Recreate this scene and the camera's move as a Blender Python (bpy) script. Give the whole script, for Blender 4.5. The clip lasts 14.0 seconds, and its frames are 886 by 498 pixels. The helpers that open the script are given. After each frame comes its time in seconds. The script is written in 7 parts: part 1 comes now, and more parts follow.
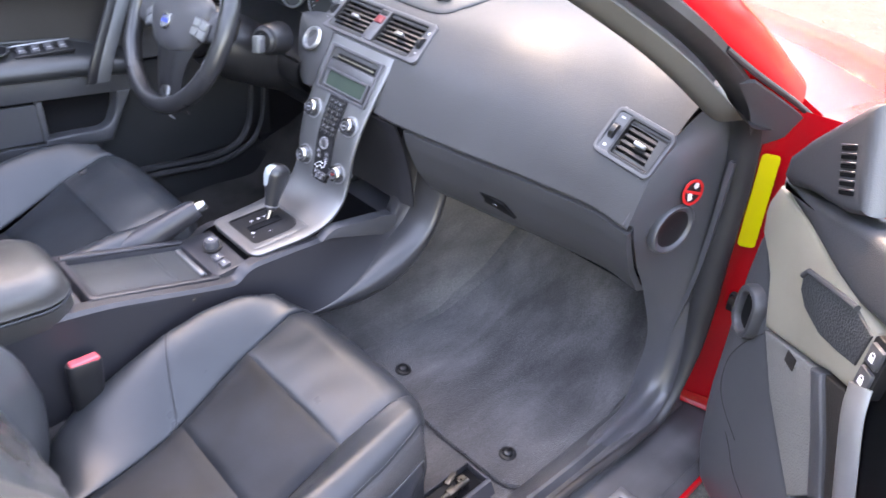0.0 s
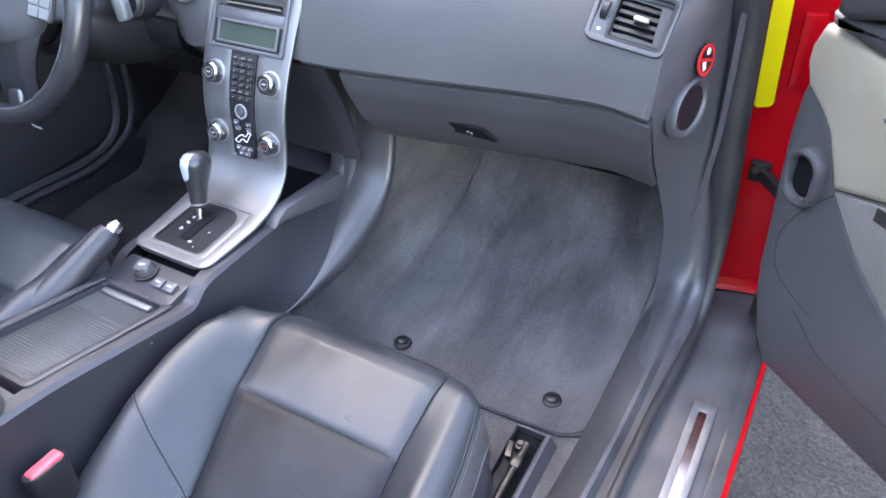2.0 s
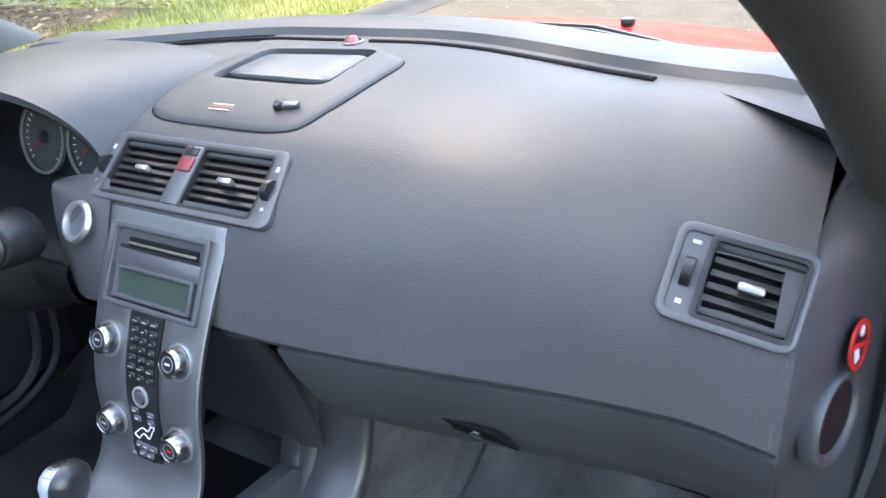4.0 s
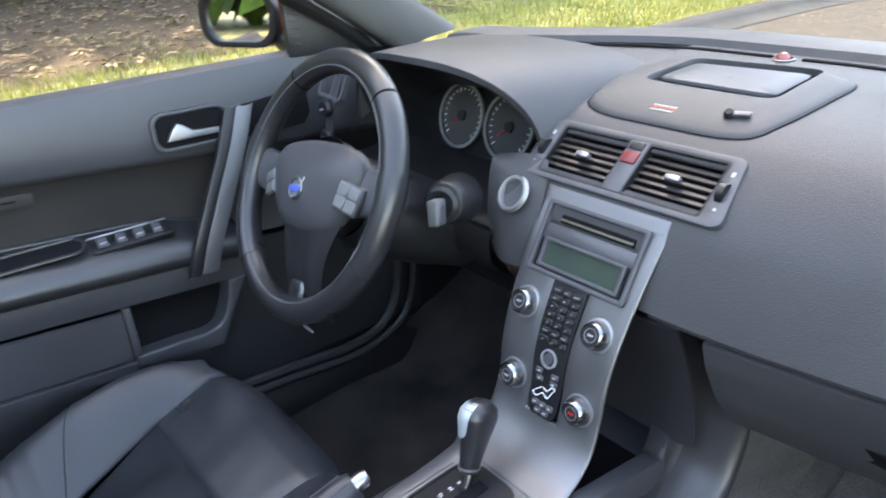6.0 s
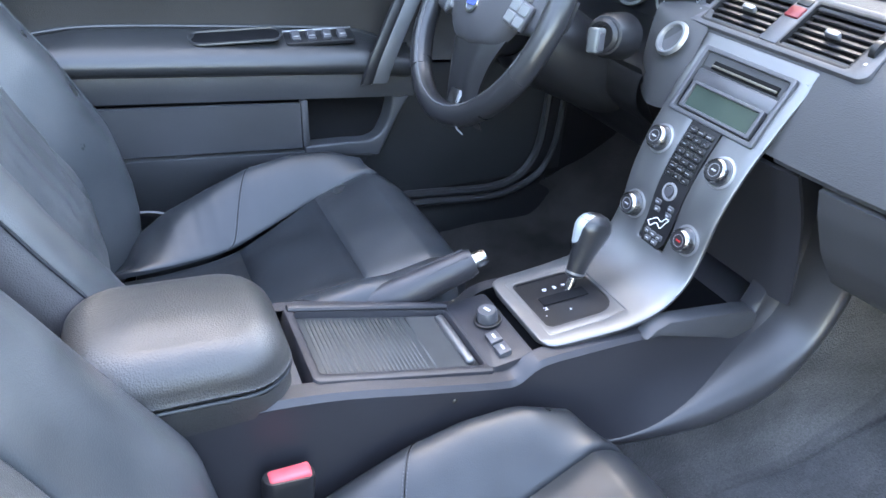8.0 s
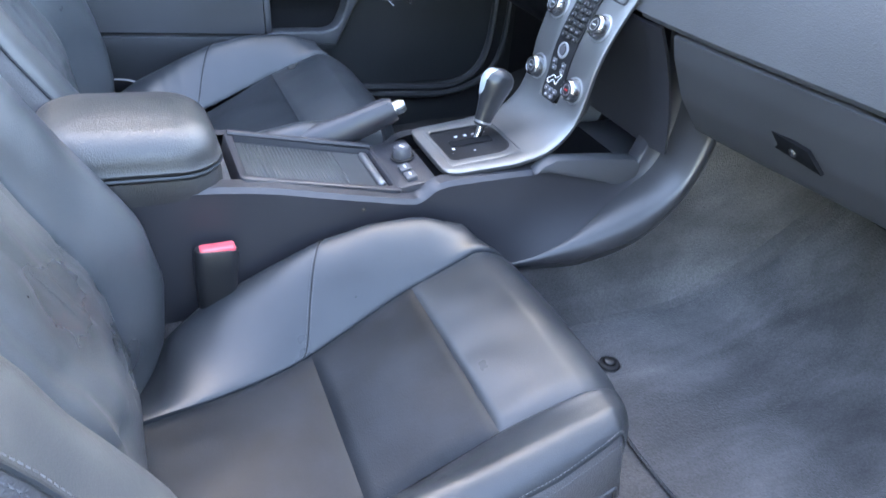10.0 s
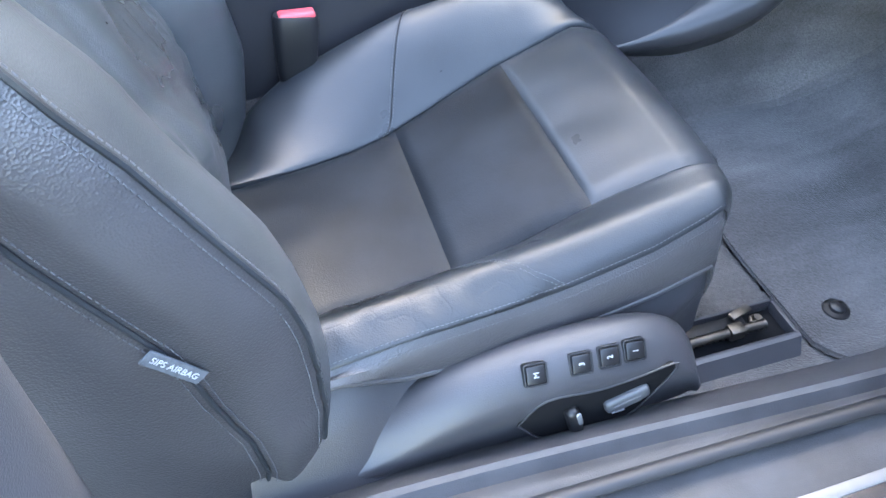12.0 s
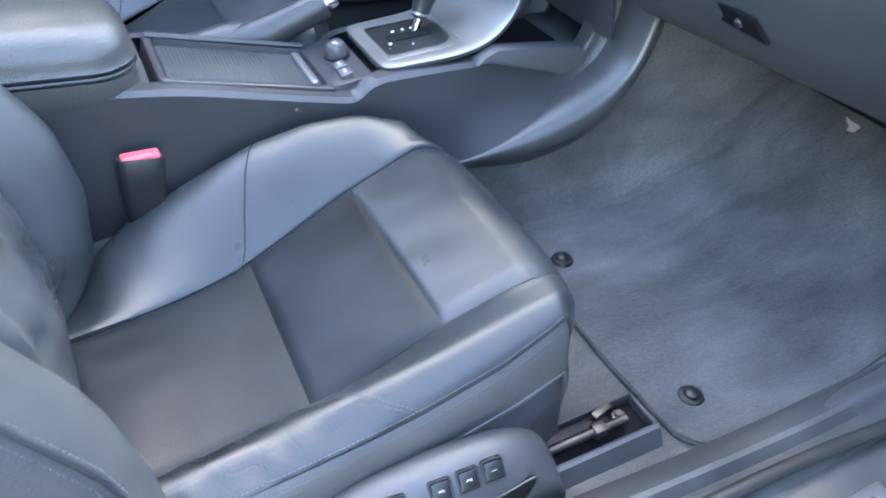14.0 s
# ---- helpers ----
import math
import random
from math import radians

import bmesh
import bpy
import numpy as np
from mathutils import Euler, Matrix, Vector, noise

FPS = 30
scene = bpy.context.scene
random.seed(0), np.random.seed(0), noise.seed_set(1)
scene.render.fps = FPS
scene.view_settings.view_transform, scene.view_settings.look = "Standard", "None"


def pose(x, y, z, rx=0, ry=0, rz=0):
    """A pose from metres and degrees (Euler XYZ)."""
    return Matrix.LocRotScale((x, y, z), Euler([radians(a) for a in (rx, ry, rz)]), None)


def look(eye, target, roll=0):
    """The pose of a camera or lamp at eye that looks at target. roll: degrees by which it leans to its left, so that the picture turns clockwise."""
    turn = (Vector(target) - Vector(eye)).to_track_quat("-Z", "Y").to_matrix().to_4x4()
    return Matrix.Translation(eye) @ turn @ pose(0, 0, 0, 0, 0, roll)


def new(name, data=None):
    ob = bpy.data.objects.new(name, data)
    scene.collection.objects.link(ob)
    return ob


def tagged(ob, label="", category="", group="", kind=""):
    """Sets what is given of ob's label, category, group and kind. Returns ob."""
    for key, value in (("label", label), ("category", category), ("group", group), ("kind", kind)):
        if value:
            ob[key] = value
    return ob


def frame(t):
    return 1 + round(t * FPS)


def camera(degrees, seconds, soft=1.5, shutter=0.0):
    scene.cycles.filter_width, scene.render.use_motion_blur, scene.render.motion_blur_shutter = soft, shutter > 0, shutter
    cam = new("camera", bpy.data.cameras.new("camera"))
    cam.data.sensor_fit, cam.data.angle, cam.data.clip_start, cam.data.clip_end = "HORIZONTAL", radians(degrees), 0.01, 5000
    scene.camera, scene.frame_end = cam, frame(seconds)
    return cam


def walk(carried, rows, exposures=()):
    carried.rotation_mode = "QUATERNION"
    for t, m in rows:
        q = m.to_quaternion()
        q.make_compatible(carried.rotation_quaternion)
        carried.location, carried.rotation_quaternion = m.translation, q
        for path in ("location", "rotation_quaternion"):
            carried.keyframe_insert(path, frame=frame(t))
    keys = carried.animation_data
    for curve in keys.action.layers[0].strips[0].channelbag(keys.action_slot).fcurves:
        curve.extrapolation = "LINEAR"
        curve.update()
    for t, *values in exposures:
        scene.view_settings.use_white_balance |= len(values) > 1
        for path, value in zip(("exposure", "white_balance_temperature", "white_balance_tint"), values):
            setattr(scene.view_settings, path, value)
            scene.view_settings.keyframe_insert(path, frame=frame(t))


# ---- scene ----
cam = camera(62.6, 14.0, soft=1.5, shutter=0.25)
EXPOSURES = [(0, 4.66, 9000, 23), (1.5, 4.58, 8500, 18), (2, 4.76, 8250, 18), (4.4, 4.10, 8300, 13), (5.5, 3.92, 8700, 14), (6.0, 3.92, 8700, 14), (6.5, 4.36, 8350, 14), (7, 4.66, 8100, 13), (9.5, 4.66, 7450, 12), (12.5, 4.74, 7250, 9), (14, 4.78, 7250, 9)]
PATH = [
    (0, (1.102, -0.782, 1.377), (-0.054, 0.417, 0.269), 4.4),
    (0.5, (1.037, -0.682, 1.362), (0.0, 0.624, 0.258), 0.2),
    (1, (0.949, -0.729, 1.367), (0.042, 0.67, 0.262), -0.5),
    (1.5, (0.863, -0.766, 1.317), (-0.016, 0.541, 0.085), -3.4),
    (2, (0.842, -0.751, 1.296), (0.017, 0.553, 0.023), -4.4),
    (2.2, (0.833, -0.746, 1.302), (0.014, 0.626, 0.099), -4.4),
    (4.3, (0.623, -0.349, 1.214), (-0.4, 1.122, 0.324), -7.4),
    (4.5, (0.599, -0.377, 1.222), (-0.484, 1.058, 0.346), -7.7),
    (5, (0.555, -0.444, 1.243), (-0.662, 0.909, 0.413), -7.3),
    (5.5, (0.537, -0.496, 1.249), (-0.798, 0.753, 0.438), -6.2),
    (6, (0.529, -0.556, 1.242), (-0.917, 0.535, 0.394), -4.1),
    (6.5, (0.538, -0.632, 1.197), (-0.971, 0.245, 0.22), -1.0),
    (7, (0.555, -0.65, 1.176), (-0.963, 0.123, 0.128), 1.5),
    (7.2, (0.566, -0.65, 1.166), (-0.954, 0.096, 0.102), 2.0),
    (9.3, (0.9, -0.643, 1.161), (-0.672, 0.052, 0.139), 1.6),
    (9.5, (0.925, -0.636, 1.143), (-0.631, 0.066, 0.101), 2.2),
    (10, (0.938, -0.624, 1.096), (-0.565, 0.074, -0.025), 3.7),
    (10.5, (0.951, -0.626, 1.051), (-0.485, 0.036, -0.173), 5.4),
    (11, (0.95, -0.635, 1.021), (-0.446, -0.04, -0.281), 5.7),
    (11.5, (0.954, -0.645, 1.004), (-0.385, -0.108, -0.381), 5.5),
    (12, (0.949, -0.644, 1.01), (-0.351, -0.217, -0.449), 0.8),
    (12.5, (0.931, -0.632, 1.008), (-0.38, -0.193, -0.437), 1.2),
    (13, (0.932, -0.626, 1.022), (-0.432, -0.162, -0.364), 0.0),
    (13.5, (0.944, -0.609, 1.023), (-0.406, -0.073, -0.352), -0.4),
    (14, (0.95, -0.586, 1.046), (-0.408, 0.139, -0.231), 2.4),
]
walk(cam, [(t, look(eye, target, roll)) for t, eye, target, roll in PATH], EXPOSURES)

# ---- light ----
world = bpy.data.worlds.new("sky_world")
world.use_nodes = True
scene.world = world
SUN_EL, SUN_AZ = 52.0, -66.0          # degrees; azimuth from +y towards +x
_wn = world.node_tree.nodes
_sky = _wn.new("ShaderNodeTexSky")
_sky.sky_type, _sky.sun_disc = "NISHITA", False
_sky.sun_elevation, _sky.sun_rotation = radians(SUN_EL), radians(SUN_AZ)
_sky.air_density, _sky.dust_density = 1.0, 1.2
world.node_tree.links.new(_sky.outputs[0], _wn["Background"].inputs[0])
_wn["Background"].inputs[1].default_value = 0.15
sun = new("sun", bpy.data.lights.new("sun", "SUN"))
sun.data.energy, sun.data.angle, sun.data.color = 1.15, radians(1.1), (1.0, 0.93, 0.82)
_sd = Vector((math.sin(radians(SUN_AZ)) * math.cos(radians(SUN_EL)), math.cos(radians(SUN_AZ)) * math.cos(radians(SUN_EL)), math.sin(radians(SUN_EL))))
sun.matrix_world = look(_sd * 30, (0, 0, 0))


# ---- materials ----
def material(name, color, rough=0.5, metal=0.0, coat=0.0, spec=0.5, var=0.12, var_scale=6.0, grain=0.0, grain_scale=900.0,
             relief=0.0, relief_scale=40.0, kind="noise", rough_var=0.0, sheen=0.0, stretch=None, emit=0.0, dust=None, island=0.0, crease=0.0, crease_scale=40.0, streak=None, speckle=None):
    """A procedural surface: base colour with large stains, fine grain bump, wider relief and uneven gloss."""
    m = bpy.data.materials.new(name)
    m.use_nodes = True
    t = m.node_tree
    n, ln = t.nodes, t.links
    b = n["Principled BSDF"]
    b.inputs["Base Color"].default_value = (*color, 1)
    b.inputs["Roughness"].default_value = rough
    b.inputs["Metallic"].default_value = metal
    b.inputs["Coat Weight"].default_value = coat
    b.inputs["Coat Roughness"].default_value = 0.06
    b.inputs["Specular IOR Level"].default_value = spec
    if sheen:
        b.inputs["Sheen Weight"].default_value = sheen
        b.inputs["Sheen Roughness"].default_value = 0.5
    if emit:
        b.inputs["Emission Color"].default_value = (*color, 1)
        b.inputs["Emission Strength"].default_value = emit
    co = n.new("ShaderNodeTexCoord")
    vec = co.outputs["Object"]
    if stretch:
        mp = n.new("ShaderNodeMapping")
        mp.inputs["Scale"].default_value = stretch
        ln.new(vec, mp.inputs["Vector"])
        vec_g = mp.outputs["Vector"]
    else:
        vec_g = vec
    big = n.new("ShaderNodeTexNoise")
    big.inputs["Scale"].default_value = var_scale
    big.inputs["Detail"].default_value = 5
    ln.new(vec, big.inputs["Vector"])
    if var:
        ramp = n.new("ShaderNodeValToRGB")
        ramp.color_ramp.elements[0].position, ramp.color_ramp.elements[1].position = 0.3, 0.72
        ramp.color_ramp.elements[0].color = (*[c * (1 - var) for c in color], 1)
        top = dust if dust else [min(1, c * (1 + var)) for c in color]
        ramp.color_ramp.elements[1].color = (*top, 1)
        ln.new(big.outputs["Fac"], ramp.inputs["Fac"])
        out = ramp.outputs["Color"]
        if island:
            geo = n.new("ShaderNodeNewGeometry")
            hsv = n.new("ShaderNodeHueSaturation")
            mr = n.new("ShaderNodeMapRange")
            mr.inputs["To Min"].default_value, mr.inputs["To Max"].default_value = 1 - island, 1 + island
            ln.new(geo.outputs["Random Per Island"], mr.inputs["Value"])
            ln.new(mr.outputs["Result"], hsv.inputs["Value"])
            ln.new(out, hsv.inputs["Color"])
            out = hsv.outputs["Color"]
        if speckle:
            pv = n.new("ShaderNodeTexVoronoi")
            pv.inputs["Scale"].default_value = speckle[0]
            pr = n.new("ShaderNodeMapRange")
            pr.inputs["To Min"].default_value, pr.inputs["To Max"].default_value = 1 - speckle[1], 1 + speckle[1]
            ph = n.new("ShaderNodeHueSaturation")
            ln.new(vec, pv.inputs["Vector"])
            ln.new(pv.outputs["Color"], pr.inputs["Value"])
            ln.new(pr.outputs["Result"], ph.inputs["Value"])
            ln.new(out, ph.inputs["Color"])
            out = ph.outputs["Color"]
        if streak:
            sm = n.new("ShaderNodeMapping")
            sm.inputs["Rotation"].default_value = (0, 0, radians(streak[2]))
            sm.inputs["Scale"].default_value = (streak[0], streak[0] * 0.09, streak[0] * 0.5)
            sn = n.new("ShaderNodeTexNoise")
            sn.inputs["Scale"].default_value, sn.inputs["Detail"].default_value = 1.0, 4
            sr = n.new("ShaderNodeMapRange")
            sr.inputs["From Min"].default_value, sr.inputs["From Max"].default_value = 0.3, 0.7
            sr.inputs["To Min"].default_value, sr.inputs["To Max"].default_value = 1 - streak[1], 1 + streak[1]
            sh = n.new("ShaderNodeHueSaturation")
            ln.new(vec, sm.inputs["Vector"])
            ln.new(sm.outputs["Vector"], sn.inputs["Vector"])
            ln.new(sn.outputs["Fac"], sr.inputs["Value"])
            ln.new(sr.outputs["Result"], sh.inputs["Value"])
            ln.new(out, sh.inputs["Color"])
            out = sh.outputs["Color"]
        ln.new(out, b.inputs["Base Color"])
    if rough_var:
        mr = n.new("ShaderNodeMapRange")
        mr.inputs["From Min"].default_value, mr.inputs["From Max"].default_value = 0.3, 0.7
        mr.inputs["To Min"].default_value, mr.inputs["To Max"].default_value = rough - rough_var, rough + rough_var
        ln.new(big.outputs["Fac"], mr.inputs["Value"])
        ln.new(mr.outputs["Result"], b.inputs["Roughness"])
    normal = None
    if relief:
        r = n.new("ShaderNodeTexNoise")
        r.inputs["Scale"].default_value = relief_scale
        r.inputs["Detail"].default_value = 3
        ln.new(vec, r.inputs["Vector"])
        bp = n.new("ShaderNodeBump")
        bp.inputs["Strength"].default_value, bp.inputs["Distance"].default_value = 0.6, relief
        ln.new(r.outputs["Fac"], bp.inputs["Height"])
        normal = bp.outputs["Normal"]
    if crease:
        warp = n.new("ShaderNodeTexNoise")
        warp.inputs["Scale"].default_value, warp.inputs["Detail"].default_value = 18, 3
        ln.new(vec, warp.inputs["Vector"])
        mixv = n.new("ShaderNodeVectorMath")
        mixv.operation = "MULTIPLY_ADD"
        mixv.inputs[1].default_value = (0.05, 0.05, 0.05)
        ln.new(warp.outputs["Color"], mixv.inputs[0])
        ln.new(vec, mixv.inputs[2])
        cell = n.new("ShaderNodeTexVoronoi")
        cell.feature = "DISTANCE_TO_EDGE"
        cell.inputs["Scale"].default_value = crease_scale
        ln.new(mixv.outputs["Vector"], cell.inputs["Vector"])
        cut = n.new("ShaderNodeMapRange")
        cut.inputs["From Min"].default_value, cut.inputs["From Max"].default_value = 0.0, 0.07
        ln.new(cell.outputs["Distance"], cut.inputs["Value"])
        fade = n.new("ShaderNodeMath")
        fade.operation = "MULTIPLY"
        ln.new(cut.outputs["Result"], fade.inputs[0])
        ln.new(big.outputs["Fac"], fade.inputs[1])
        bp = n.new("ShaderNodeBump")
        bp.inputs["Strength"].default_value, bp.inputs["Distance"].default_value = 0.5, crease
        ln.new(fade.outputs["Value"], bp.inputs["Height"])
        if normal:
            ln.new(normal, bp.inputs["Normal"])
        normal = bp.outputs["Normal"]
    if grain:
        if kind == "voronoi":
            g = n.new("ShaderNodeTexVoronoi")
            out = g.outputs["Distance"]
        else:
            g = n.new("ShaderNodeTexNoise")
            g.inputs["Detail"].default_value = 2
            out = g.outputs["Fac"]
        g.inputs["Scale"].default_value = grain_scale
        ln.new(vec_g, g.inputs["Vector"])
        bp = n.new("ShaderNodeBump")
        bp.inputs["Strength"].default_value, bp.inputs["Distance"].default_value = 0.5, grain
        ln.new(out, bp.inputs["Height"])
        if normal:
            ln.new(normal, bp.inputs["Normal"])
        normal = bp.outputs["Normal"]
    if normal:
        ln.new(normal, b.inputs["Normal"])
    return m


LEATHER = material("black_leather", (0.022, 0.025, 0.029), rough=0.36, spec=0.45, var=0.25, var_scale=7, grain=0.0002, grain_scale=700, kind="voronoi", relief=0.0011, relief_scale=15, rough_var=0.10)
# worn matte panels, their base also darkened in place of dark reflections
PANELHIDE = material("worn_shaded_panel_leather", (0.010, 0.0125, 0.016), rough=0.42, spec=0.18, var=0.4, var_scale=11, dust=(0.017, 0.021, 0.026), grain=0.0003, grain_scale=620, kind="voronoi", relief=0.0011, relief_scale=15, rough_var=0.07, crease=0.00012, crease_scale=24)
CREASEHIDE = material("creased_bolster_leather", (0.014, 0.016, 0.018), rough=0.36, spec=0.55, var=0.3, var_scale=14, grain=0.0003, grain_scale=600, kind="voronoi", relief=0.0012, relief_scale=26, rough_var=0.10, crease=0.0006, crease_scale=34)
# seat leather with a lightened base, for the sun and sky light on the backrests
BACKHIDE = material("sunlit_backrest_leather", (0.046, 0.053, 0.060), rough=0.35, spec=0.62, var=0.35, var_scale=8, dust=(0.066, 0.073, 0.079), grain=0.0003, grain_scale=620, kind="voronoi", relief=0.0012, relief_scale=15, rough_var=0.10, crease=0.00012, crease_scale=26)
RESTHIDE = material("armrest_leather", (0.035, 0.034, 0.033), rough=0.38, spec=0.6, var=0.2, var_scale=9, grain=0.0007, grain_scale=500, kind="voronoi", relief=0.0010, relief_scale=18, rough_var=0.06)
LEATHER_SIDE = material("grained_leather", (0.050, 0.048, 0.052), rough=0.40, spec=0.7, var=0.2, var_scale=9, grain=0.0007, grain_scale=560, kind="voronoi", rough_var=0.05)
THREAD = material("grey_thread", (0.095, 0.097, 0.104), rough=0.8, var=0.2, var_scale=300)
DASH = material("soft_dash_plastic", (0.050, 0.050, 0.053), rough=0.48, spec=0.30, var=0.18, var_scale=4, grain=0.0004, grain_scale=420, kind="voronoi", relief=0.0006, relief_scale=30, rough_var=0.07, stretch=(1, 1.8, 1.8))
GLOVE = material("glovebox_plastic", (0.052, 0.052, 0.057), rough=0.48, spec=0.35, var=0.15, var_scale=5, grain=0.0003, grain_scale=480, kind="voronoi", rough_var=0.05)
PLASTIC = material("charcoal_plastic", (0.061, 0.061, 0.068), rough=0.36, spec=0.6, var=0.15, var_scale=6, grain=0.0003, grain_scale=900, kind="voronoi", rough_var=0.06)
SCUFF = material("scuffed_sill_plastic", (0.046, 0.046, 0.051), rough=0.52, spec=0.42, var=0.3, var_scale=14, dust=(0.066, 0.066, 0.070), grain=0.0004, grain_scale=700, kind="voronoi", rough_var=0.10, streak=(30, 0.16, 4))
SEATPLASTIC = material("seat_base_plastic", (0.038, 0.038, 0.043), rough=0.40, spec=0.5, var=0.15, var_scale=6, grain=0.0003, grain_scale=900, kind="voronoi", rough_var=0.06)
CONSOLE = material("console_plastic", (0.024, 0.0235, 0.028), rough=0.42, spec=0.5, var=0.15, var_scale=6, grain=0.0003, grain_scale=900, kind="voronoi", rough_var=0.06)
FLARE = material("satin_flare_plastic", (0.036, 0.035, 0.038), rough=0.31, spec=0.55, var=0.12, var_scale=6, grain=0.0002, grain_scale=900, kind="voronoi", rough_var=0.05)
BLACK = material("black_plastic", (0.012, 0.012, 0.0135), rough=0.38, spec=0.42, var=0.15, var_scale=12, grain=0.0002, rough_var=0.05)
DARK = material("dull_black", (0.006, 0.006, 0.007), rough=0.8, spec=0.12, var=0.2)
RUBBER = material("black_rubber", (0.020, 0.020, 0.022), rough=0.48, var=0.2, var_scale=18, relief=0.001, relief_scale=30, rough_var=0.08)
# the footwell carpet again, with the driver side's shade put into its colour
SHADEDCARPET = material("shaded_carpet", (0.034, 0.031, 0.030), rough=0.95, spec=0.1, var=0.4, var_scale=9, grain=0.004, grain_scale=420)
SATINGREY = material("satin_grey_trim", (0.30, 0.31, 0.32), rough=0.38, metal=0.6, var=0.08, var_scale=12)
SILVER = material("brushed_silver", (0.188, 0.189, 0.193), rough=0.47, metal=0.85, var=0.06, var_scale=20, grain=0.0001, grain_scale=500, stretch=(0.1, 4, 4), rough_var=0.04)
SATIN = material("satin_silver", (0.36, 0.36, 0.37), rough=0.38, metal=0.8, var=0.06, var_scale=20)
CHROME = material("chrome", (0.33, 0.33, 0.34), rough=0.26, metal=1.0, var=0.04)
STEEL = material("bare_steel", (0.102, 0.093, 0.084), rough=0.45, metal=0.9, var=0.3, var_scale=30)
RED = material("red_paint", (0.42, 0.004, 0.008), rough=0.27, spec=0.22, coat=0.15, var=0.05, var_scale=3)
YELLOW = material("yellow_label", (0.66, 0.54, 0.005), rough=0.45, var=0.05, var_scale=20)
WHITE = material("white_print", (0.75, 0.75, 0.76), rough=0.5, var=0.05)
DIMPRINT = material("dim_grey_print", (0.20, 0.20, 0.21), rough=0.5, var=0.05)
GREYPRINT = material("grey_print", (0.42, 0.42, 0.44), rough=0.5, var=0.05)
REDPRINT = material("red_print", (0.62, 0.02, 0.02), rough=0.5, var=0.05)
BLUEPRINT = material("blue_enamel", (0.05, 0.09, 0.42), rough=0.25, coat=0.5, var=0.05)
PINK = material("worn_red_button", (0.62, 0.075, 0.095), rough=0.4, var=0.15, var_scale=60)
SLATE = material("slate_door_plastic", (0.056, 0.057, 0.062), rough=0.45, spec=0.5, var=0.12, var_scale=6, grain=0.0004, grain_scale=600, kind="voronoi", rough_var=0.05)
TAUPE = material("taupe_door_trim", (0.30, 0.27, 0.215), rough=0.5, var=0.12, var_scale=9, grain=0.0003, grain_scale=800, kind="voronoi")
MESHGREY = material("grey_speaker_mesh", (0.16, 0.155, 0.145), rough=0.6, var=0.1, grain=0.002, grain_scale=330, kind="voronoi")
DOORGREY = material("slate_door_trim", (0.050, 0.051, 0.056), rough=0.44, var=0.12, var_scale=6, grain=0.0004, grain_scale=600, kind="voronoi", rough_var=0.05)
RESTVINYL = material("black_armrest_vinyl", (0.022, 0.0225, 0.024), rough=0.33, spec=0.62, var=0.15, var_scale=7, grain=0.0004, grain_scale=600, kind="voronoi", rough_var=0.06)
DOORBLACK = material("black_door_insert", (0.026, 0.0235, 0.022), rough=0.5, spec=0.3, var=0.2, var_scale=6, grain=0.0006, grain_scale=500, kind="voronoi")
PILLAR = material("grey_pillar_cloth", (0.080, 0.077, 0.073), rough=0.8, var=0.08, var_scale=9, grain=0.0006, grain_scale=900)
LCD = material("lcd_glass", (0.034, 0.050, 0.041), rough=0.16, spec=0.35, var=0.15, var_scale=14)
ASPHALT = material("asphalt", (0.028, 0.0255, 0.022), speckle=(150, 0.55), rough=0.9, var=0.3, var_scale=4, grain=0.012, grain_scale=110, dust=(0.043, 0.037, 0.030), relief=0.01, relief_scale=40)
CONCRETE = material("concrete_kerb", (0.046, 0.049, 0.052), rough=0.9, spec=0.15, var=0.18, var_scale=3, grain=0.004, grain_scale=150)
LAWN = material("dry_lawn", (0.13, 0.14, 0.04), rough=0.9, var=0.4, var_scale=5, dust=(0.34, 0.30, 0.15), grain=0.02, grain_scale=60)
BLADE = material("grass_blade", (0.20, 0.27, 0.015), rough=0.6, var=0.3, var_scale=0.5, dust=(0.46, 0.42, 0.15), island=0.4)
WHEELHIDE = material("worn_wheel_leather", (0.016, 0.016, 0.018), rough=0.33, spec=0.6, var=0.15, var_scale=8)
MULCH = material("leaf_mulch", (0.06, 0.033, 0.018), rough=0.9, var=0.5, var_scale=5, dust=(0.10, 0.06, 0.033), grain=0.03, grain_scale=45)
DEADLEAF = material("dead_leaf", (0.20, 0.145, 0.085), rough=0.8, var=0.2, island=0.5)
LEAF = material("green_leaf", (0.07, 0.14, 0.02), rough=0.5, var=0.3, var_scale=3, island=0.45)
BARK = material("bark", (0.10, 0.075, 0.05), rough=0.9, var=0.4, var_scale=9, relief=0.02, relief_scale=20)


def glass_material(name, gloss=0.05):
    """Thin clear pane: light passes straight on, a little is mirrored."""
    m = bpy.data.materials.new(name)
    m.use_nodes = True
    n, ln = m.node_tree.nodes, m.node_tree.links
    n.remove(n["Principled BSDF"])
    mix, clear, shine = n.new("ShaderNodeMixShader"), n.new("ShaderNodeBsdfTransparent"), n.new("ShaderNodeBsdfGlossy")
    clear.inputs["Color"].default_value = (0.94, 0.97, 0.95, 1)
    shine.inputs["Roughness"].default_value = 0.02
    mix.inputs["Fac"].default_value = gloss
    ln.new(clear.outputs[0], mix.inputs[1])
    ln.new(shine.outputs[0], mix.inputs[2])
    ln.new(mix.outputs[0], n["Material Output"].inputs["Surface"])
    return m


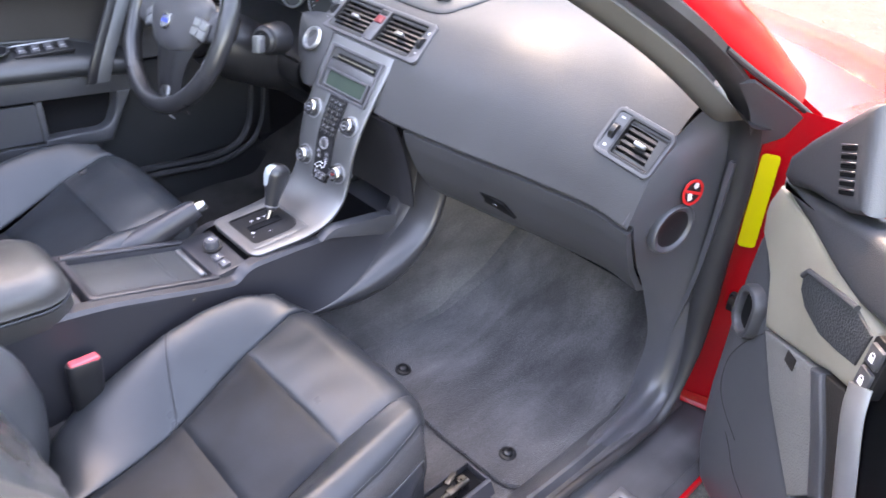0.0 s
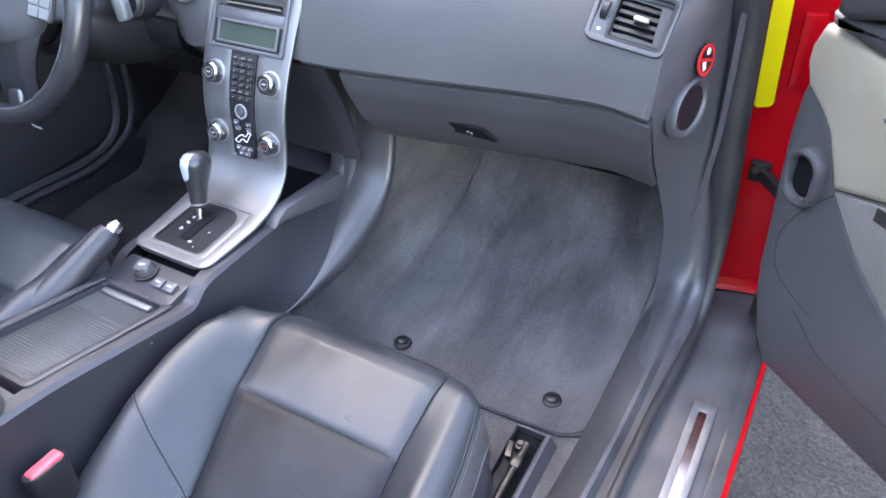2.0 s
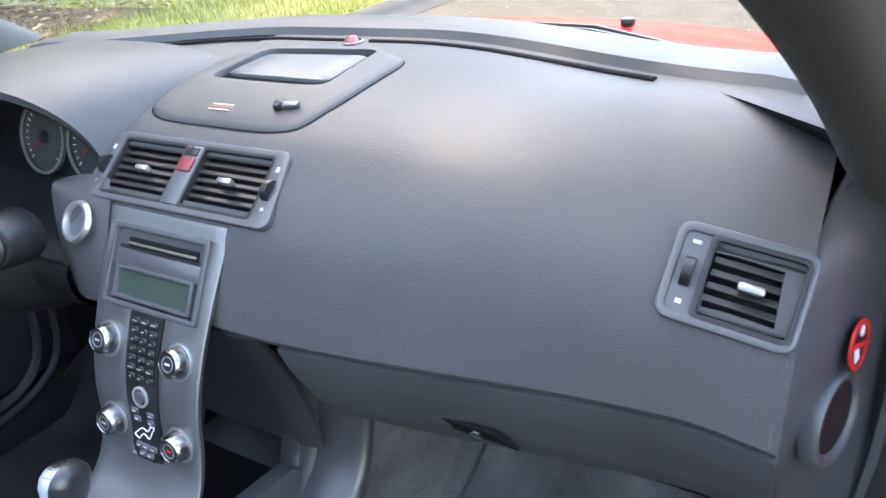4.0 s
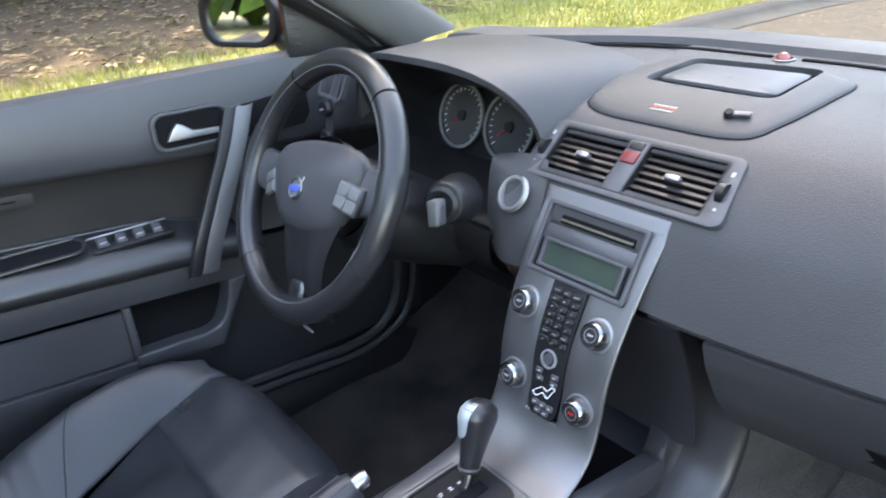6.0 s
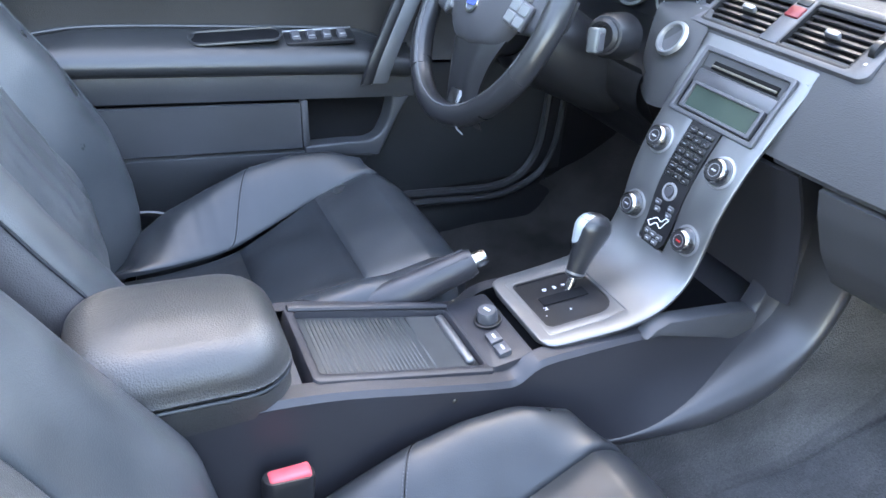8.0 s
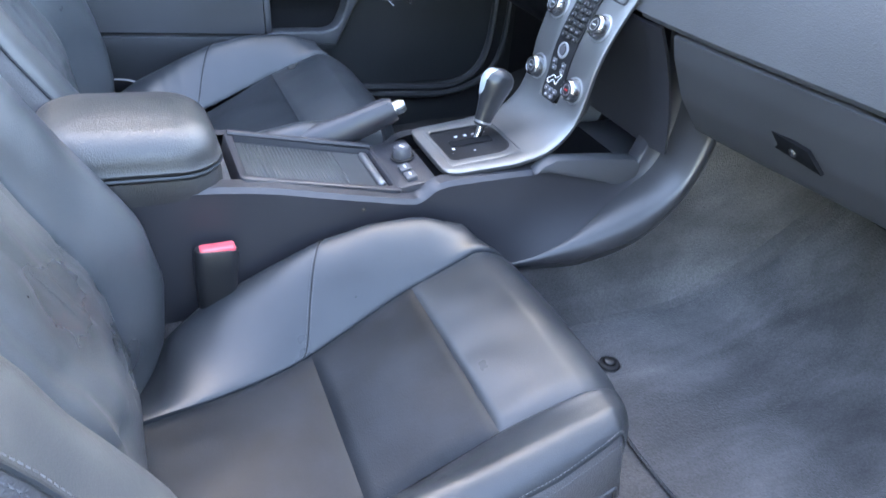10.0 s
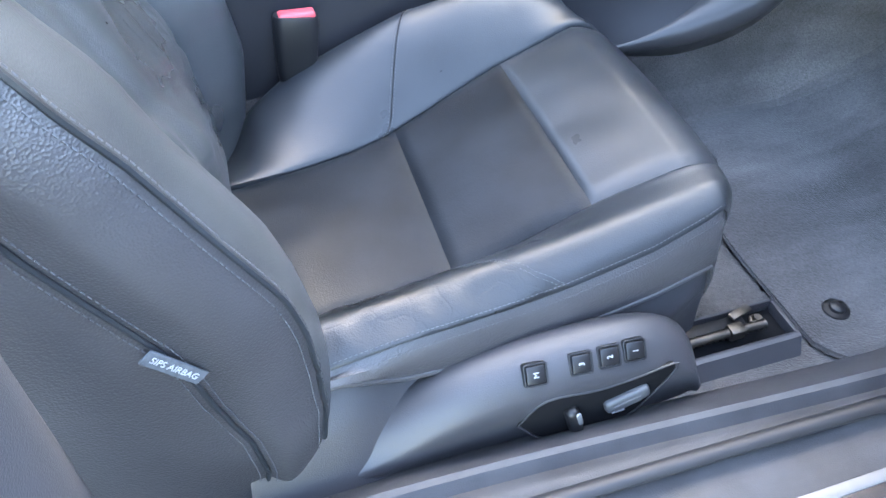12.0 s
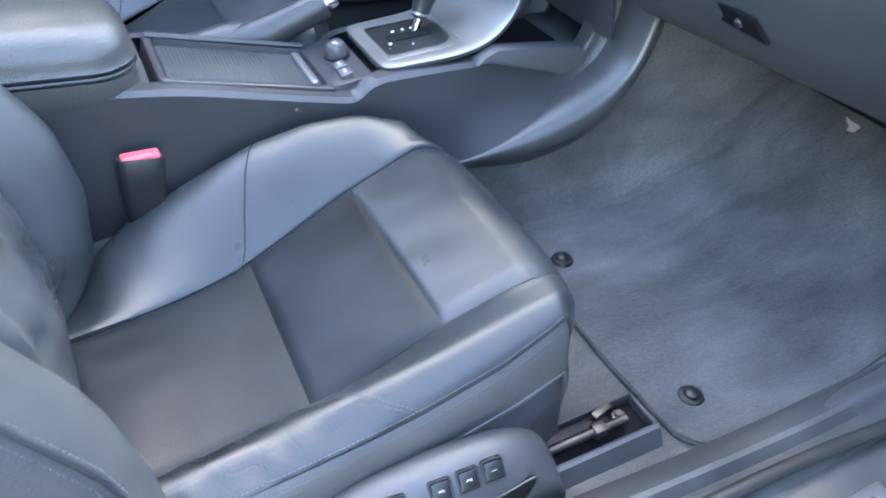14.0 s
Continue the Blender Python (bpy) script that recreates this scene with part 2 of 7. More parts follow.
def nap_carpet(name, dark, light):
    """Cut-pile carpet whose nap lies in brushed lighter and darker swathes."""
    m = bpy.data.materials.new(name)
    m.use_nodes = True
    n, ln = m.node_tree.nodes, m.node_tree.links
    b = n["Principled BSDF"]
    b.inputs["Roughness"].default_value, b.inputs["Specular IOR Level"].default_value = 0.95, 0.1
    b.inputs["Sheen Weight"].default_value, b.inputs["Sheen Roughness"].default_value = 0.25, 0.5
    co = n.new("ShaderNodeTexCoord")

    def swathe(scale, turn, distortion, detail):
        mp, tx = n.new("ShaderNodeMapping"), n.new("ShaderNodeTexNoise")
        mp.inputs["Scale"].default_value, mp.inputs["Rotation"].default_value = scale, (0, 0, radians(turn))
        tx.inputs["Scale"].default_value, tx.inputs["Detail"].default_value, tx.inputs["Distortion"].default_value = 1.0, detail, distortion
        ln.new(co.outputs["Object"], mp.inputs["Vector"])
        ln.new(mp.outputs["Vector"], tx.inputs["Vector"])
        return tx.outputs["Fac"]

    ramp = n.new("ShaderNodeValToRGB")
    ramp.color_ramp.elements[0].position, ramp.color_ramp.elements[1].position = 0.30, 0.70
    ramp.color_ramp.elements[0].color, ramp.color_ramp.elements[1].color = (*dark, 1), (*light, 1)
    ln.new(swathe((6.5, 3.4, 5), 24, 0.9, 3), ramp.inputs["Fac"])
    out = ramp.outputs["Color"]
    dots = n.new("ShaderNodeTexVoronoi")
    dots.inputs["Scale"].default_value = 420
    ln.new(co.outputs["Object"], dots.inputs["Vector"])
    for fac, lo, hi, amount in ((swathe((34, 6, 24), 14, 0.6, 3), 0.3, 0.7, 0.14), (swathe((5, 3.4, 4), 50, 0.8, 2), 0.35, 0.65, 0.16), (dots.outputs["Color"], 0.0, 1.0, 0.22)):
        mr, hs = n.new("ShaderNodeMapRange"), n.new("ShaderNodeHueSaturation")
        mr.inputs["From Min"].default_value, mr.inputs["From Max"].default_value = lo, hi
        mr.inputs["To Min"].default_value, mr.inputs["To Max"].default_value = 1 - amount, 1 + amount
        ln.new(fac, mr.inputs["Value"])
        ln.new(mr.outputs["Result"], hs.inputs["Value"])
        ln.new(out, hs.inputs["Color"])
        out = hs.outputs["Color"]
    ln.new(out, b.inputs["Base Color"])
    fibre, bp = n.new("ShaderNodeTexNoise"), n.new("ShaderNodeBump")
    fibre.inputs["Scale"].default_value, fibre.inputs["Detail"].default_value = 340, 2
    bp.inputs["Strength"].default_value, bp.inputs["Distance"].default_value = 0.5, 0.005
    ln.new(co.outputs["Object"], fibre.inputs["Vector"])
    ln.new(fibre.outputs["Fac"], bp.inputs["Height"])
    ln.new(bp.outputs["Normal"], b.inputs["Normal"])
    return m


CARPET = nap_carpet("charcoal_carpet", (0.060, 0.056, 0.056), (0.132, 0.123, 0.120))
MATPILE = nap_carpet("charcoal_mat_pile", (0.042, 0.040, 0.041), (0.108, 0.103, 0.104))
GLASS = glass_material("window_glass")
MIRROR = material("mirror_silver", (0.8, 0.82, 0.82), rough=0.02, metal=1.0, var=0.0)


# ---- building helpers ----
def part(name, bm, mat, parent=None, label="", smooth=38, m=None):
    """Links a bmesh as one mesh object under a thing or a part."""
    if m is not None:
        bm.transform(m)
    bmesh.ops.recalc_face_normals(bm, faces=bm.faces)
    me = bpy.data.meshes.new(name)
    bm.to_mesh(me)
    bm.free()
    me.materials.append(mat)
    if smooth:
        me.polygons.foreach_set("use_smooth", [len(p.vertices) < 7 for p in me.polygons])
        me.set_sharp_from_angle(angle=radians(smooth))
    ob = new(name, me)
    if parent is not None:
        ob.parent = parent
    if label:
        ob["label"] = label
    return ob


def thing(name, label, category, group="", at=(0, 0, 0)):
    ob = new(name)
    ob.empty_display_size = 0.05
    return tagged(ob, label, category, group)


def rehome(ob, at):
    """Moves a thing's empty to its base while its parts stay where they are."""
    ob.location = at
    for c in ob.children:
        c.location = c.location - Vector(at)
    return ob


def curve(pts, n=8):
    """Points along a smooth line through pts (Catmull-Rom)."""
    P = [Vector(p) for p in pts]
    P = [2 * P[0] - P[1]] + P + [2 * P[-1] - P[-2]]
    out = []
    for i in range(1, len(P) - 2):
        a, b, c, d = P[i - 1 : i + 3]
        for k in range(n):
            t = k / n
            out.append(0.5 * (2 * b + (c - a) * t + (2 * a - 5 * b + 4 * c - d) * t * t + (3 * b - a - 3 * c + d) * t ** 3))
    out.append(P[-2].copy())
    return out


def grid(rows, close_u=False, close_v=False, skip=None, bm=None):
    """A sheet through rows of points; skip(i, j) leaves a cell out."""
    bm = bm or bmesh.new()
    V = [[bm.verts.new(p) for p in r] for r in rows]
    nu, nv = len(V), len(V[0])
    for i in range(nu if close_u else nu - 1):
        for j in range(nv if close_v else nv - 1):
            if skip and skip(i, j):
                continue
            q = (V[i][j], V[(i + 1) % nu][j], V[(i + 1) % nu][(j + 1) % nv], V[i][(j + 1) % nv])
            bm.faces.new(q)
    return bm


def surf(ctrl, nu=6, nv=6, **kw):
    """A smooth sheet through a control net."""
    cols = [curve(r, nv) for r in ctrl]
    rows = [curve([c[j] for c in cols], nu) for j in range(len(cols[0]))]
    return grid([[rows[j][i] for j in range(len(rows))] for i in range(len(rows[0]))], **kw)


def thick(bm, d):
    bmesh.ops.recalc_face_normals(bm, faces=bm.faces)
    bmesh.ops.solidify(bm, geom=bm.faces[:], thickness=d)
    return bm


def box(sx, sy, sz, r=0.003, seg=2, m=None, bm=None, at=(0, 0, 0)):
    """A box with rounded edges, centred on at."""
    b = bmesh.new()
    bmesh.ops.create_cube(b, size=1)
    bmesh.ops.scale(b, vec=(sx, sy, sz), verts=b.verts)
    if r:
        bmesh.ops.bevel(b, geom=b.edges[:], offset=min(r, 0.49 * min(sx, sy, sz)), segments=seg, affect="EDGES", profile=0.5)
    bmesh.ops.translate(b, vec=at, verts=b.verts)
    if m is not None:
        b.transform(m)
    return merge(bm, b)


def merge(bm, b):
    if bm is None:
        return b
    me = bpy.data.meshes.new("tmp")
    b.to_mesh(me)
    b.free()
    bm.from_mesh(me)
    bpy.data.meshes.remove(me)
    return bm


def prism(outline, z0, z1, r=0.0, seg=2, m=None, bm=None):
    """A flat outline (x, y) drawn out from z0 to z1, its upper rim rounded by r."""
    b = bmesh.new()
    lo = [b.verts.new((x, y, z0)) for x, y in outline]
    hi = [b.verts.new((x, y, z1)) for x, y in outline]
    n = len(outline)
    b.faces.new(lo[::-1])
    top = b.faces.new(hi)
    for i in range(n):
        b.faces.new((lo[i], lo[(i + 1) % n], hi[(i + 1) % n], hi[i]))
    bmesh.ops.recalc_face_normals(b, faces=b.faces)
    if r:
        bmesh.ops.bevel(b, geom=list(top.edges), offset=r, segments=seg, affect="EDGES", profile=0.5)
    if m is not None:
        b.transform(m)
    return merge(bm, b)


def rrect(w, h, r, n=4, cx=0.0, cy=0.0):
    """Outline of a rounded rectangle."""
    out = []
    for sx, sy, a0 in ((1, 1, 0), (-1, 1, 90), (-1, -1, 180), (1, -1, 270)):
        for k in range(n + 1):
            a = radians(a0 + 90 * k / n)
            out.append((cx + sx * (w / 2 - r) + r * math.cos(a), cy + sy * (h / 2 - r) + r * math.sin(a)))
    return out


def frame_ring(outer, inner, z0, z1, r=0.0, m=None, bm=None):
    """A flat ring between two outlines with the same number of points."""
    b = bmesh.new()
    n = len(outer)
    L = [[b.verts.new((x, y, z)) for x, y in o] for o, z in ((outer, z0), (outer, z1), (inner, z1), (inner, z0))]
    for a in range(4):
        for i in range(n):
            b.faces.new((L[a][i], L[a][(i + 1) % n], L[(a + 1) % 4][(i + 1) % n], L[(a + 1) % 4][i]))
    bmesh.ops.recalc_face_normals(b, faces=b.faces)
    if r:
        es = [e for e in b.edges if all(abs(v.co.z - z1) < 1e-6 for v in e.verts) and len(e.link_faces) == 2 and abs(e.link_faces[0].normal.dot(e.link_faces[1].normal)) < 0.5]
        bmesh.ops.bevel(b, geom=es, offset=r, segments=2, affect="EDGES", profile=0.5)
    if m is not None:
        b.transform(m)
    return merge(bm, b)


def tube(pts, r, n=10, flat=1.0, up=(0, 0, 1), closed=False, caps=True, bm=None):
    """A round (or flattened) bar along pts; r a number or one for each point."""
    b = bmesh.new()
    P = [Vector(p) for p in pts]
    k = len(P)
    R = r if isinstance(r, (list, tuple)) else [r] * k
    rings = []
    for i in range(k):
        a, c = (P[i - 1], P[(i + 1) % k]) if closed else (P[max(i - 1, 0)], P[min(i + 1, k - 1)])
        d = (c - a).normalized()
        s = d.cross(Vector(up))
        s = s.normalized() if s.length > 1e-4 else d.cross(Vector((1, 0, 0))).normalized()
        w = s.cross(d).normalized()
        rings.append([b.verts.new(P[i] + R[i] * (math.cos(2 * math.pi * j / n) * s + flat * math.sin(2 * math.pi * j / n) * w)) for j in range(n)])
    for i in range(k if closed else k - 1):
        for j in range(n):
            b.faces.new((rings[i][j], rings[(i + 1) % k][j], rings[(i + 1) % k][(j + 1) % n], rings[i][(j + 1) % n]))
    if caps and not closed:
        b.faces.new(rings[0][::-1])
        b.faces.new(rings[-1])
    bmesh.ops.recalc_face_normals(b, faces=b.faces)
    return merge(bm, b)


def lathe(prof, n=24, m=None, bm=None):
    """A turned form about z from (radius, height) pairs."""
    b = bmesh.new()
    rings = []
    for rad, z in prof:
        rings.append([b.verts.new((0, 0, z))] if rad < 1e-6 else [b.verts.new((rad * math.cos(2 * math.pi * j / n), rad * math.sin(2 * math.pi * j / n), z)) for j in range(n)])
    for A, B in zip(rings, rings[1:]):
        for j in range(n):
            q = [A[j % len(A)], A[(j + 1) % len(A)], B[(j + 1) % len(B)], B[j % len(B)]]
            q = list(dict.fromkeys(q))
            if len(q) > 2:
                b.faces.new(q)
    bmesh.ops.recalc_face_normals(b, faces=b.faces)
    if m is not None:
        b.transform(m)
    return merge(bm, b)


def axes(o, xdir, zdir):
    """A pose at o whose z points along zdir and whose x lies near xdir."""
    z = Vector(zdir).normalized()
    y = z.cross(Vector(xdir)).normalized()
    x = y.cross(z)
    m = Matrix((x, y, z)).transposed().to_4x4()
    m.translation = Vector(o)
    return m


def smooth01(t):
    t = max(0.0, min(1.0, t))
    return t * t * (3 - 2 * t)


def lerp(a, b, t):
    return a + (b - a) * t


def interp(x, xs, ys):
    return float(np.interp(x, xs, ys))


def writing(text, size, mat, m, parent, name="lettering", depth=0.0003):
    """Raised lettering in the built-in font as one mesh part."""
    cu = bpy.data.curves.new("tmp", "FONT")
    cu.body, cu.size, cu.align_x, cu.align_y, cu.extrude = text, size, "CENTER", "CENTER", depth
    ob = bpy.data.objects.new("tmp", cu)
    me = bpy.data.meshes.new_from_object(ob)
    bpy.data.objects.remove(ob)
    bm = bmesh.new()
    bm.from_mesh(me)
    return part(name, bm, mat, parent, smooth=0, m=m)


def along(line, d):
    """The point at arc length d on a polyline (from its end when d < 0)."""
    if d < 0:
        line, d = line[::-1], -d
    for a, b in zip(line, line[1:]):
        n = (b - a).length
        if d <= n and n > 0:
            return a.lerp(b, d / n)
        d -= n
    return line[-1]


def stitches(line, pitch=0.0052, r=0.0006):
    """A row of single stitches along a line."""
    bm, d, total = None, 0.0, sum((b - a).length for a, b in zip(line, line[1:]))
    while d + pitch < total:
        bm = tube([along(line, d + 0.0006), along(line, d + pitch * 0.72)], r, 4, bm=bm)
        d += pitch
    return bm


# ---- outside: ground, road, kerb, lawn ----
def sheet(x0, x1, y0, y1, z, n=2, rough=0.0):
    return grid([[(lerp(x0, x1, i / n), lerp(y0, y1, j / n), z + rough * noise.noise((i * 0.9, j * 0.9, 0))) for j in range(n + 1)] for i in range(n + 1)])


ground = part("ground", sheet(-300, 300, -300, 300, -0.06, 4), LAWN)
tagged(ground, "dry sunlit lawn around the road", "ground", kind="structure")
KERB = [(-3.6, -14), (-3.6, 2), (-3.62, 5.5), (-3.6, 6.7), (-3.42, 8.4), (-2.5, 11.2), (0.5, 14.5), (6, 16.5), (16, 17.5)]
kl = curve([(x, y, 0) for x, y in KERB], 6)
road = part("road", grid([[(p.x, p.y, 0.0), (max(p.x, 16) + 6, min(p.y, 14) - 0.0, 0.0)] for p in kl]), ASPHALT)
tagged(road, "pale worn asphalt road with scattered leaf bits", "road", kind="structure")


def kerb_ring(p, d):
    s = Vector((-d.y, d.x, 0))
    return [p + s * a + Vector((0, 0, h)) for a, h in ((-0.22, 0.006), (0.0, 0.012), (0.05, 0.05), (0.10, 0.085), (0.26, 0.092), (0.29, 0.08), (0.31, -0.06))]


kd = [(kl[min(i + 1, len(kl) - 1)] - kl[max(i - 1, 0)]).normalized() for i in range(len(kl))]
kerb = part("kerb", grid([kerb_ring(p, d) for p, d in zip(kl, kd)]), CONCRETE)
tagged(kerb, "grey concrete kerb and gutter between lawn and road", "kerb", kind="structure")
mulch = part("mulch_bed", grid([[(x, y, 0.02 + 0.05 * noise.noise((x * 1.3, y * 1.3, 0)) - (0.1 if i in (0, 24) or j in (0, 24) else 0)) for j, y in enumerate(np.linspace(-7, 6.5, 25))] for i, x in enumerate(np.linspace(-22, -7.3, 25))]), MULCH)
tagged(mulch, "brown leaf mulch bed beside the lawn", "mulch", kind="structure")


# ---- unseen tree, added to shade the car ----
def tree(name, foot, crown, radius, leaves, bough_leaves, label):
    ob = thing(name, label, "tree")
    f, c = Vector(foot), Vector(crown)
    bm = tube(curve([f, f.lerp(c, 0.3) + Vector((0.15, 0.1, 0)), f.lerp(c, 0.65) + Vector((-0.1, 0.1, 0.2)), c], 5), [lerp(0.20, 0.05, i / 15) for i in range(16)], 12, up=(0, 1, 0))
    for k in range(9):
        a = f.lerp(c, 0.55 + 0.045 * k)
        d = Vector((math.cos(k * 2.4), math.sin(k * 2.4), 0.45 + 0.3 * math.sin(k)))
        bm = tube(curve([a, a + d * radius * 0.45 + Vector((0, 0, 0.2)), a + d * radius * 0.85], 4), [lerp(0.06, 0.012, i / 8) for i in range(9)], 6, bm=bm)
    part("trunk", bm, BARK, ob)
    V, F = [], []
    # the crown, and a thinner loose bough added across the sun's path to dapple the cabin
    for seed, mid, size, girth, total in ((5, c, (radius, radius, radius * 0.72), (0.35, 0.75), leaves), (2158, Vector((0.25, -0.25, 0.6)) + _sd * 6.5, (1.6, 1.6, 1.5), (0.3, 0.55), bough_leaves)):
        rng = random.Random(seed)
        clumps = []
        for _ in range(60):
            v = Vector((rng.gauss(0, 1), rng.gauss(0, 1), rng.gauss(0, 1))).normalized() * rng.random() ** 0.4
            clumps.append((mid + Vector((v.x * size[0], v.y * size[1], v.z * size[2])), rng.uniform(*girth)))
        for _ in range(total):
            p, r = rng.choice(clumps)
            o = p + Vector((rng.gauss(0, 0.5), rng.gauss(0, 0.5), rng.gauss(0, 0.4))) * r
            e = Euler((rng.uniform(-0.7, 0.7), rng.uniform(-0.7, 0.7), rng.uniform(0, 6.3))).to_matrix()
            s = rng.uniform(0.07, 0.13)
            i = len(V)
            V += [o + e @ Vector(q) * s for q in ((-1, 0, 0), (-0.2, 0.5, 0.0), (1, 0, 0), (-0.2, -0.5, 0.0))]
            F.append((i, i + 1, i + 2, i + 3))
    me = bpy.data.meshes.new("crown")
    me.from_pydata(V, [], F)
    me.materials.append(LEAF)
    cr = new("crown", me)
    cr.parent = ob
    tagged(cr, kind="stuff")
    return rehome(ob, foot)


tree("tree", (-6.1, -1.8, -0.06), (-5.0, -0.6, 4.3), 2.4, 22000, 3000, "unseen leafy tree added to shade the car")


# unseen distant woods round the lawn, added to block low sky and darken reflections
rng = random.Random(11)
V, F = [], []
for _ in range(19000):
    front = rng.random() < 0.3
    a = radians(rng.uniform(-28, 70) if front else rng.uniform(-215, -28))
    r = rng.uniform(27, 33) if front else rng.uniform(17, 23)
    h = 0.2 + rng.uniform(0, 1) ** 0.9 * ((7 if front else 11 if a > radians(-112) else 9) + 5 * noise.noise((math.cos(a) * 5, math.sin(a) * 5, 0)))
    o = Vector((math.sin(a) * r, math.cos(a) * r, h))
    e = Euler((rng.uniform(-1.5, 1.5), rng.uniform(-1.5, 1.5), rng.uniform(0, 6.3))).to_matrix()
    s = rng.uniform(0.35, 0.8)
    i = len(V)
    V += [o + e @ Vector(q) * s for q in ((-1, 0, 0), (-0.2, 0.6, 0.1), (1, 0, 0), (-0.2, -0.6, 0.1))]
    F.append((i, i + 1, i + 2, i + 3))
me = bpy.data.meshes.new("woods")
me.from_pydata(V, [], F)
me.materials.append(LEAF)
tagged(new("woods", me), "unseen green woods added beyond the lawn for reflections", "woods", kind="stuff")


# grass blades along the kerb and leaf bits on lawn and road
def scatter(name, count, spot, mat, lo, hi, flat, label, seed):
    rng = random.Random(seed)
    V, F = [], []
    for _ in range(count):
        x, y, z = spot(rng)
        a, s = rng.uniform(0, 6.3), rng.uniform(lo, hi)
        d = Vector((math.cos(a), math.sin(a), 0))
        w = Vector((-d.y, d.x, 0))
        i = len(V)
        if flat:
            V += [Vector((x, y, z)) + d * s, Vector((x, y, z + 0.2 * s)) + w * s * 0.55, Vector((x, y, z)) - d * s, Vector((x, y, z + 0.3 * s)) - w * s * 0.55]
            F.append((i, i + 1, i + 2, i + 3))
        else:
            o = Vector((x, y, z))
            V += [o - w * 0.006, o + w * 0.006, o + d * s * 0.5 + Vector((0, 0, s))]
            F.append((i, i + 1, i + 2))
    me = bpy.data.meshes.new(name)
    me.from_pydata(V, [], F)
    me.materials.append(mat)
    tagged(new(name, me), label, name.replace("_", " "), kind="stuff")


def kerb_x(y):
    return interp(y, [p.y for p in kl], [p.x for p in kl])


def lawn_spot(rng):
    y = rng.uniform(-2.0, 11.5)
    return kerb_x(y) - 0.33 - rng.random() ** 1.4 * 6.5, y, -0.06


scatter("grass", 60000, lawn_spot, BLADE, 0.05, 0.13, False, "dry yellow-green grass of the lawn", 21)
scatter("fallen_leaves", 5000, lambda r: (r.uniform(-22, -7.0), r.uniform(-7, 6.5), 0.06), DEADLEAF, 0.04, 0.09, True, "brown fallen leaves on the mulch bed", 22)
scatter("leaf_litter", 1100, lambda r: (lambda y: (kerb_x(y) + 0.3 + r.random() ** 1.2 * 4.0, y, 0.006))(r.uniform(-1.0, 12.0)), DEADLEAF, 0.008, 0.022, True, "small leaf bits scattered on the asphalt", 23)


# ---- car shell: floor, sills, pillars, glass, bonnet, roof ----
FY, FZ = (-1.3, -0.12, 0.18, 0.34, 0.52, 0.66), (0.300, 0.300, 0.302, 0.36, 0.49, 0.64)


def floor_z(y):
    return interp(y, FY, FZ)


def floor_side(s):
    rows = []
    for y in np.linspace(-1.3, 0.68, 41):
        z = floor_z(y) + 0.004 * noise.noise((y * 6, s * 3, 0))
        r = []
        for x, dz in ((0.06, 0.24), (0.105, 0.14), (0.135, 0.045), (0.165, 0.008), (0.22, 0.0), (0.30, 0), (0.38, 0), (0.46, 0), (0.54, 0), (0.60, 0.004), (0.635, 0.02), (0.660, 0.045), (0.674, 0.070), (0.705, 0.060)):
            r.append((s * (x + (0.02 * smooth01((y - 0.2) / 0.3) if x > 0.6 else 0)), y, z + dz + 0.006 * noise.noise((x * 9, y * 7, 2))))
        rows.append(r)
    return grid(rows)


floor_r = part("floor", floor_side(1), CARPET)
tagged(floor_r, "charcoal carpeted passenger footwell floor", "floor", kind="structure")
# same carpet as the passenger side, coloured darker for the shade under the dash
floor_l = part("floor", floor_side(-1), SHADEDCARPET)
tagged(floor_l, "driver footwell carpet, darkened to hold the shade there", "floor", kind="structure")
for s, who in ((1, "passenger"), (-1, "driver")):
    # driver side swapped to black so its colour carries the footwell shade
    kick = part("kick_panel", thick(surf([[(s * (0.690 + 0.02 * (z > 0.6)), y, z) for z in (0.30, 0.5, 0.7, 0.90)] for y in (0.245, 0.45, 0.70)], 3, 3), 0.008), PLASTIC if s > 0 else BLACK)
    tagged(kick, f"dark kick panel beside the {who} footwell", "trim", kind="structure")
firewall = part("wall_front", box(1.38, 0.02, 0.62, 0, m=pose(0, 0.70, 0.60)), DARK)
tagged(firewall, "black bulkhead behind the footwells", "bulkhead", kind="structure")

SILL = ((0.636, 0.305), (0.643, 0.338), (0.658, 0.368), (0.674, 0.388), (0.686, 0.401), (0.695, 0.411), (0.701, 0.416), (0.707, 0.415), (0.711, 0.410), (0.716, 0.405), (0.722, 0.408), (0.730, 0.411), (0.737, 0.409), (0.741, 0.402), (0.746, 0.399), (0.753, 0.401), (0.762, 0.402), (0.800, 0.402), (0.830, 0.402), (0.834, 0.400), (0.838, 0.402), (0.850, 0.399), (0.856, 0.395))


def sill_rows(s, prof):
    return [[(s * (x - 0.028 * smooth01((0.05 - y) / 0.7) * (1 if x < 0.745 else 0.3)), y, z - 0.004 * smooth01((0.0 - y) / 0.7)) for x, z in prof] for y in np.linspace(-1.3, 0.318, 28)]


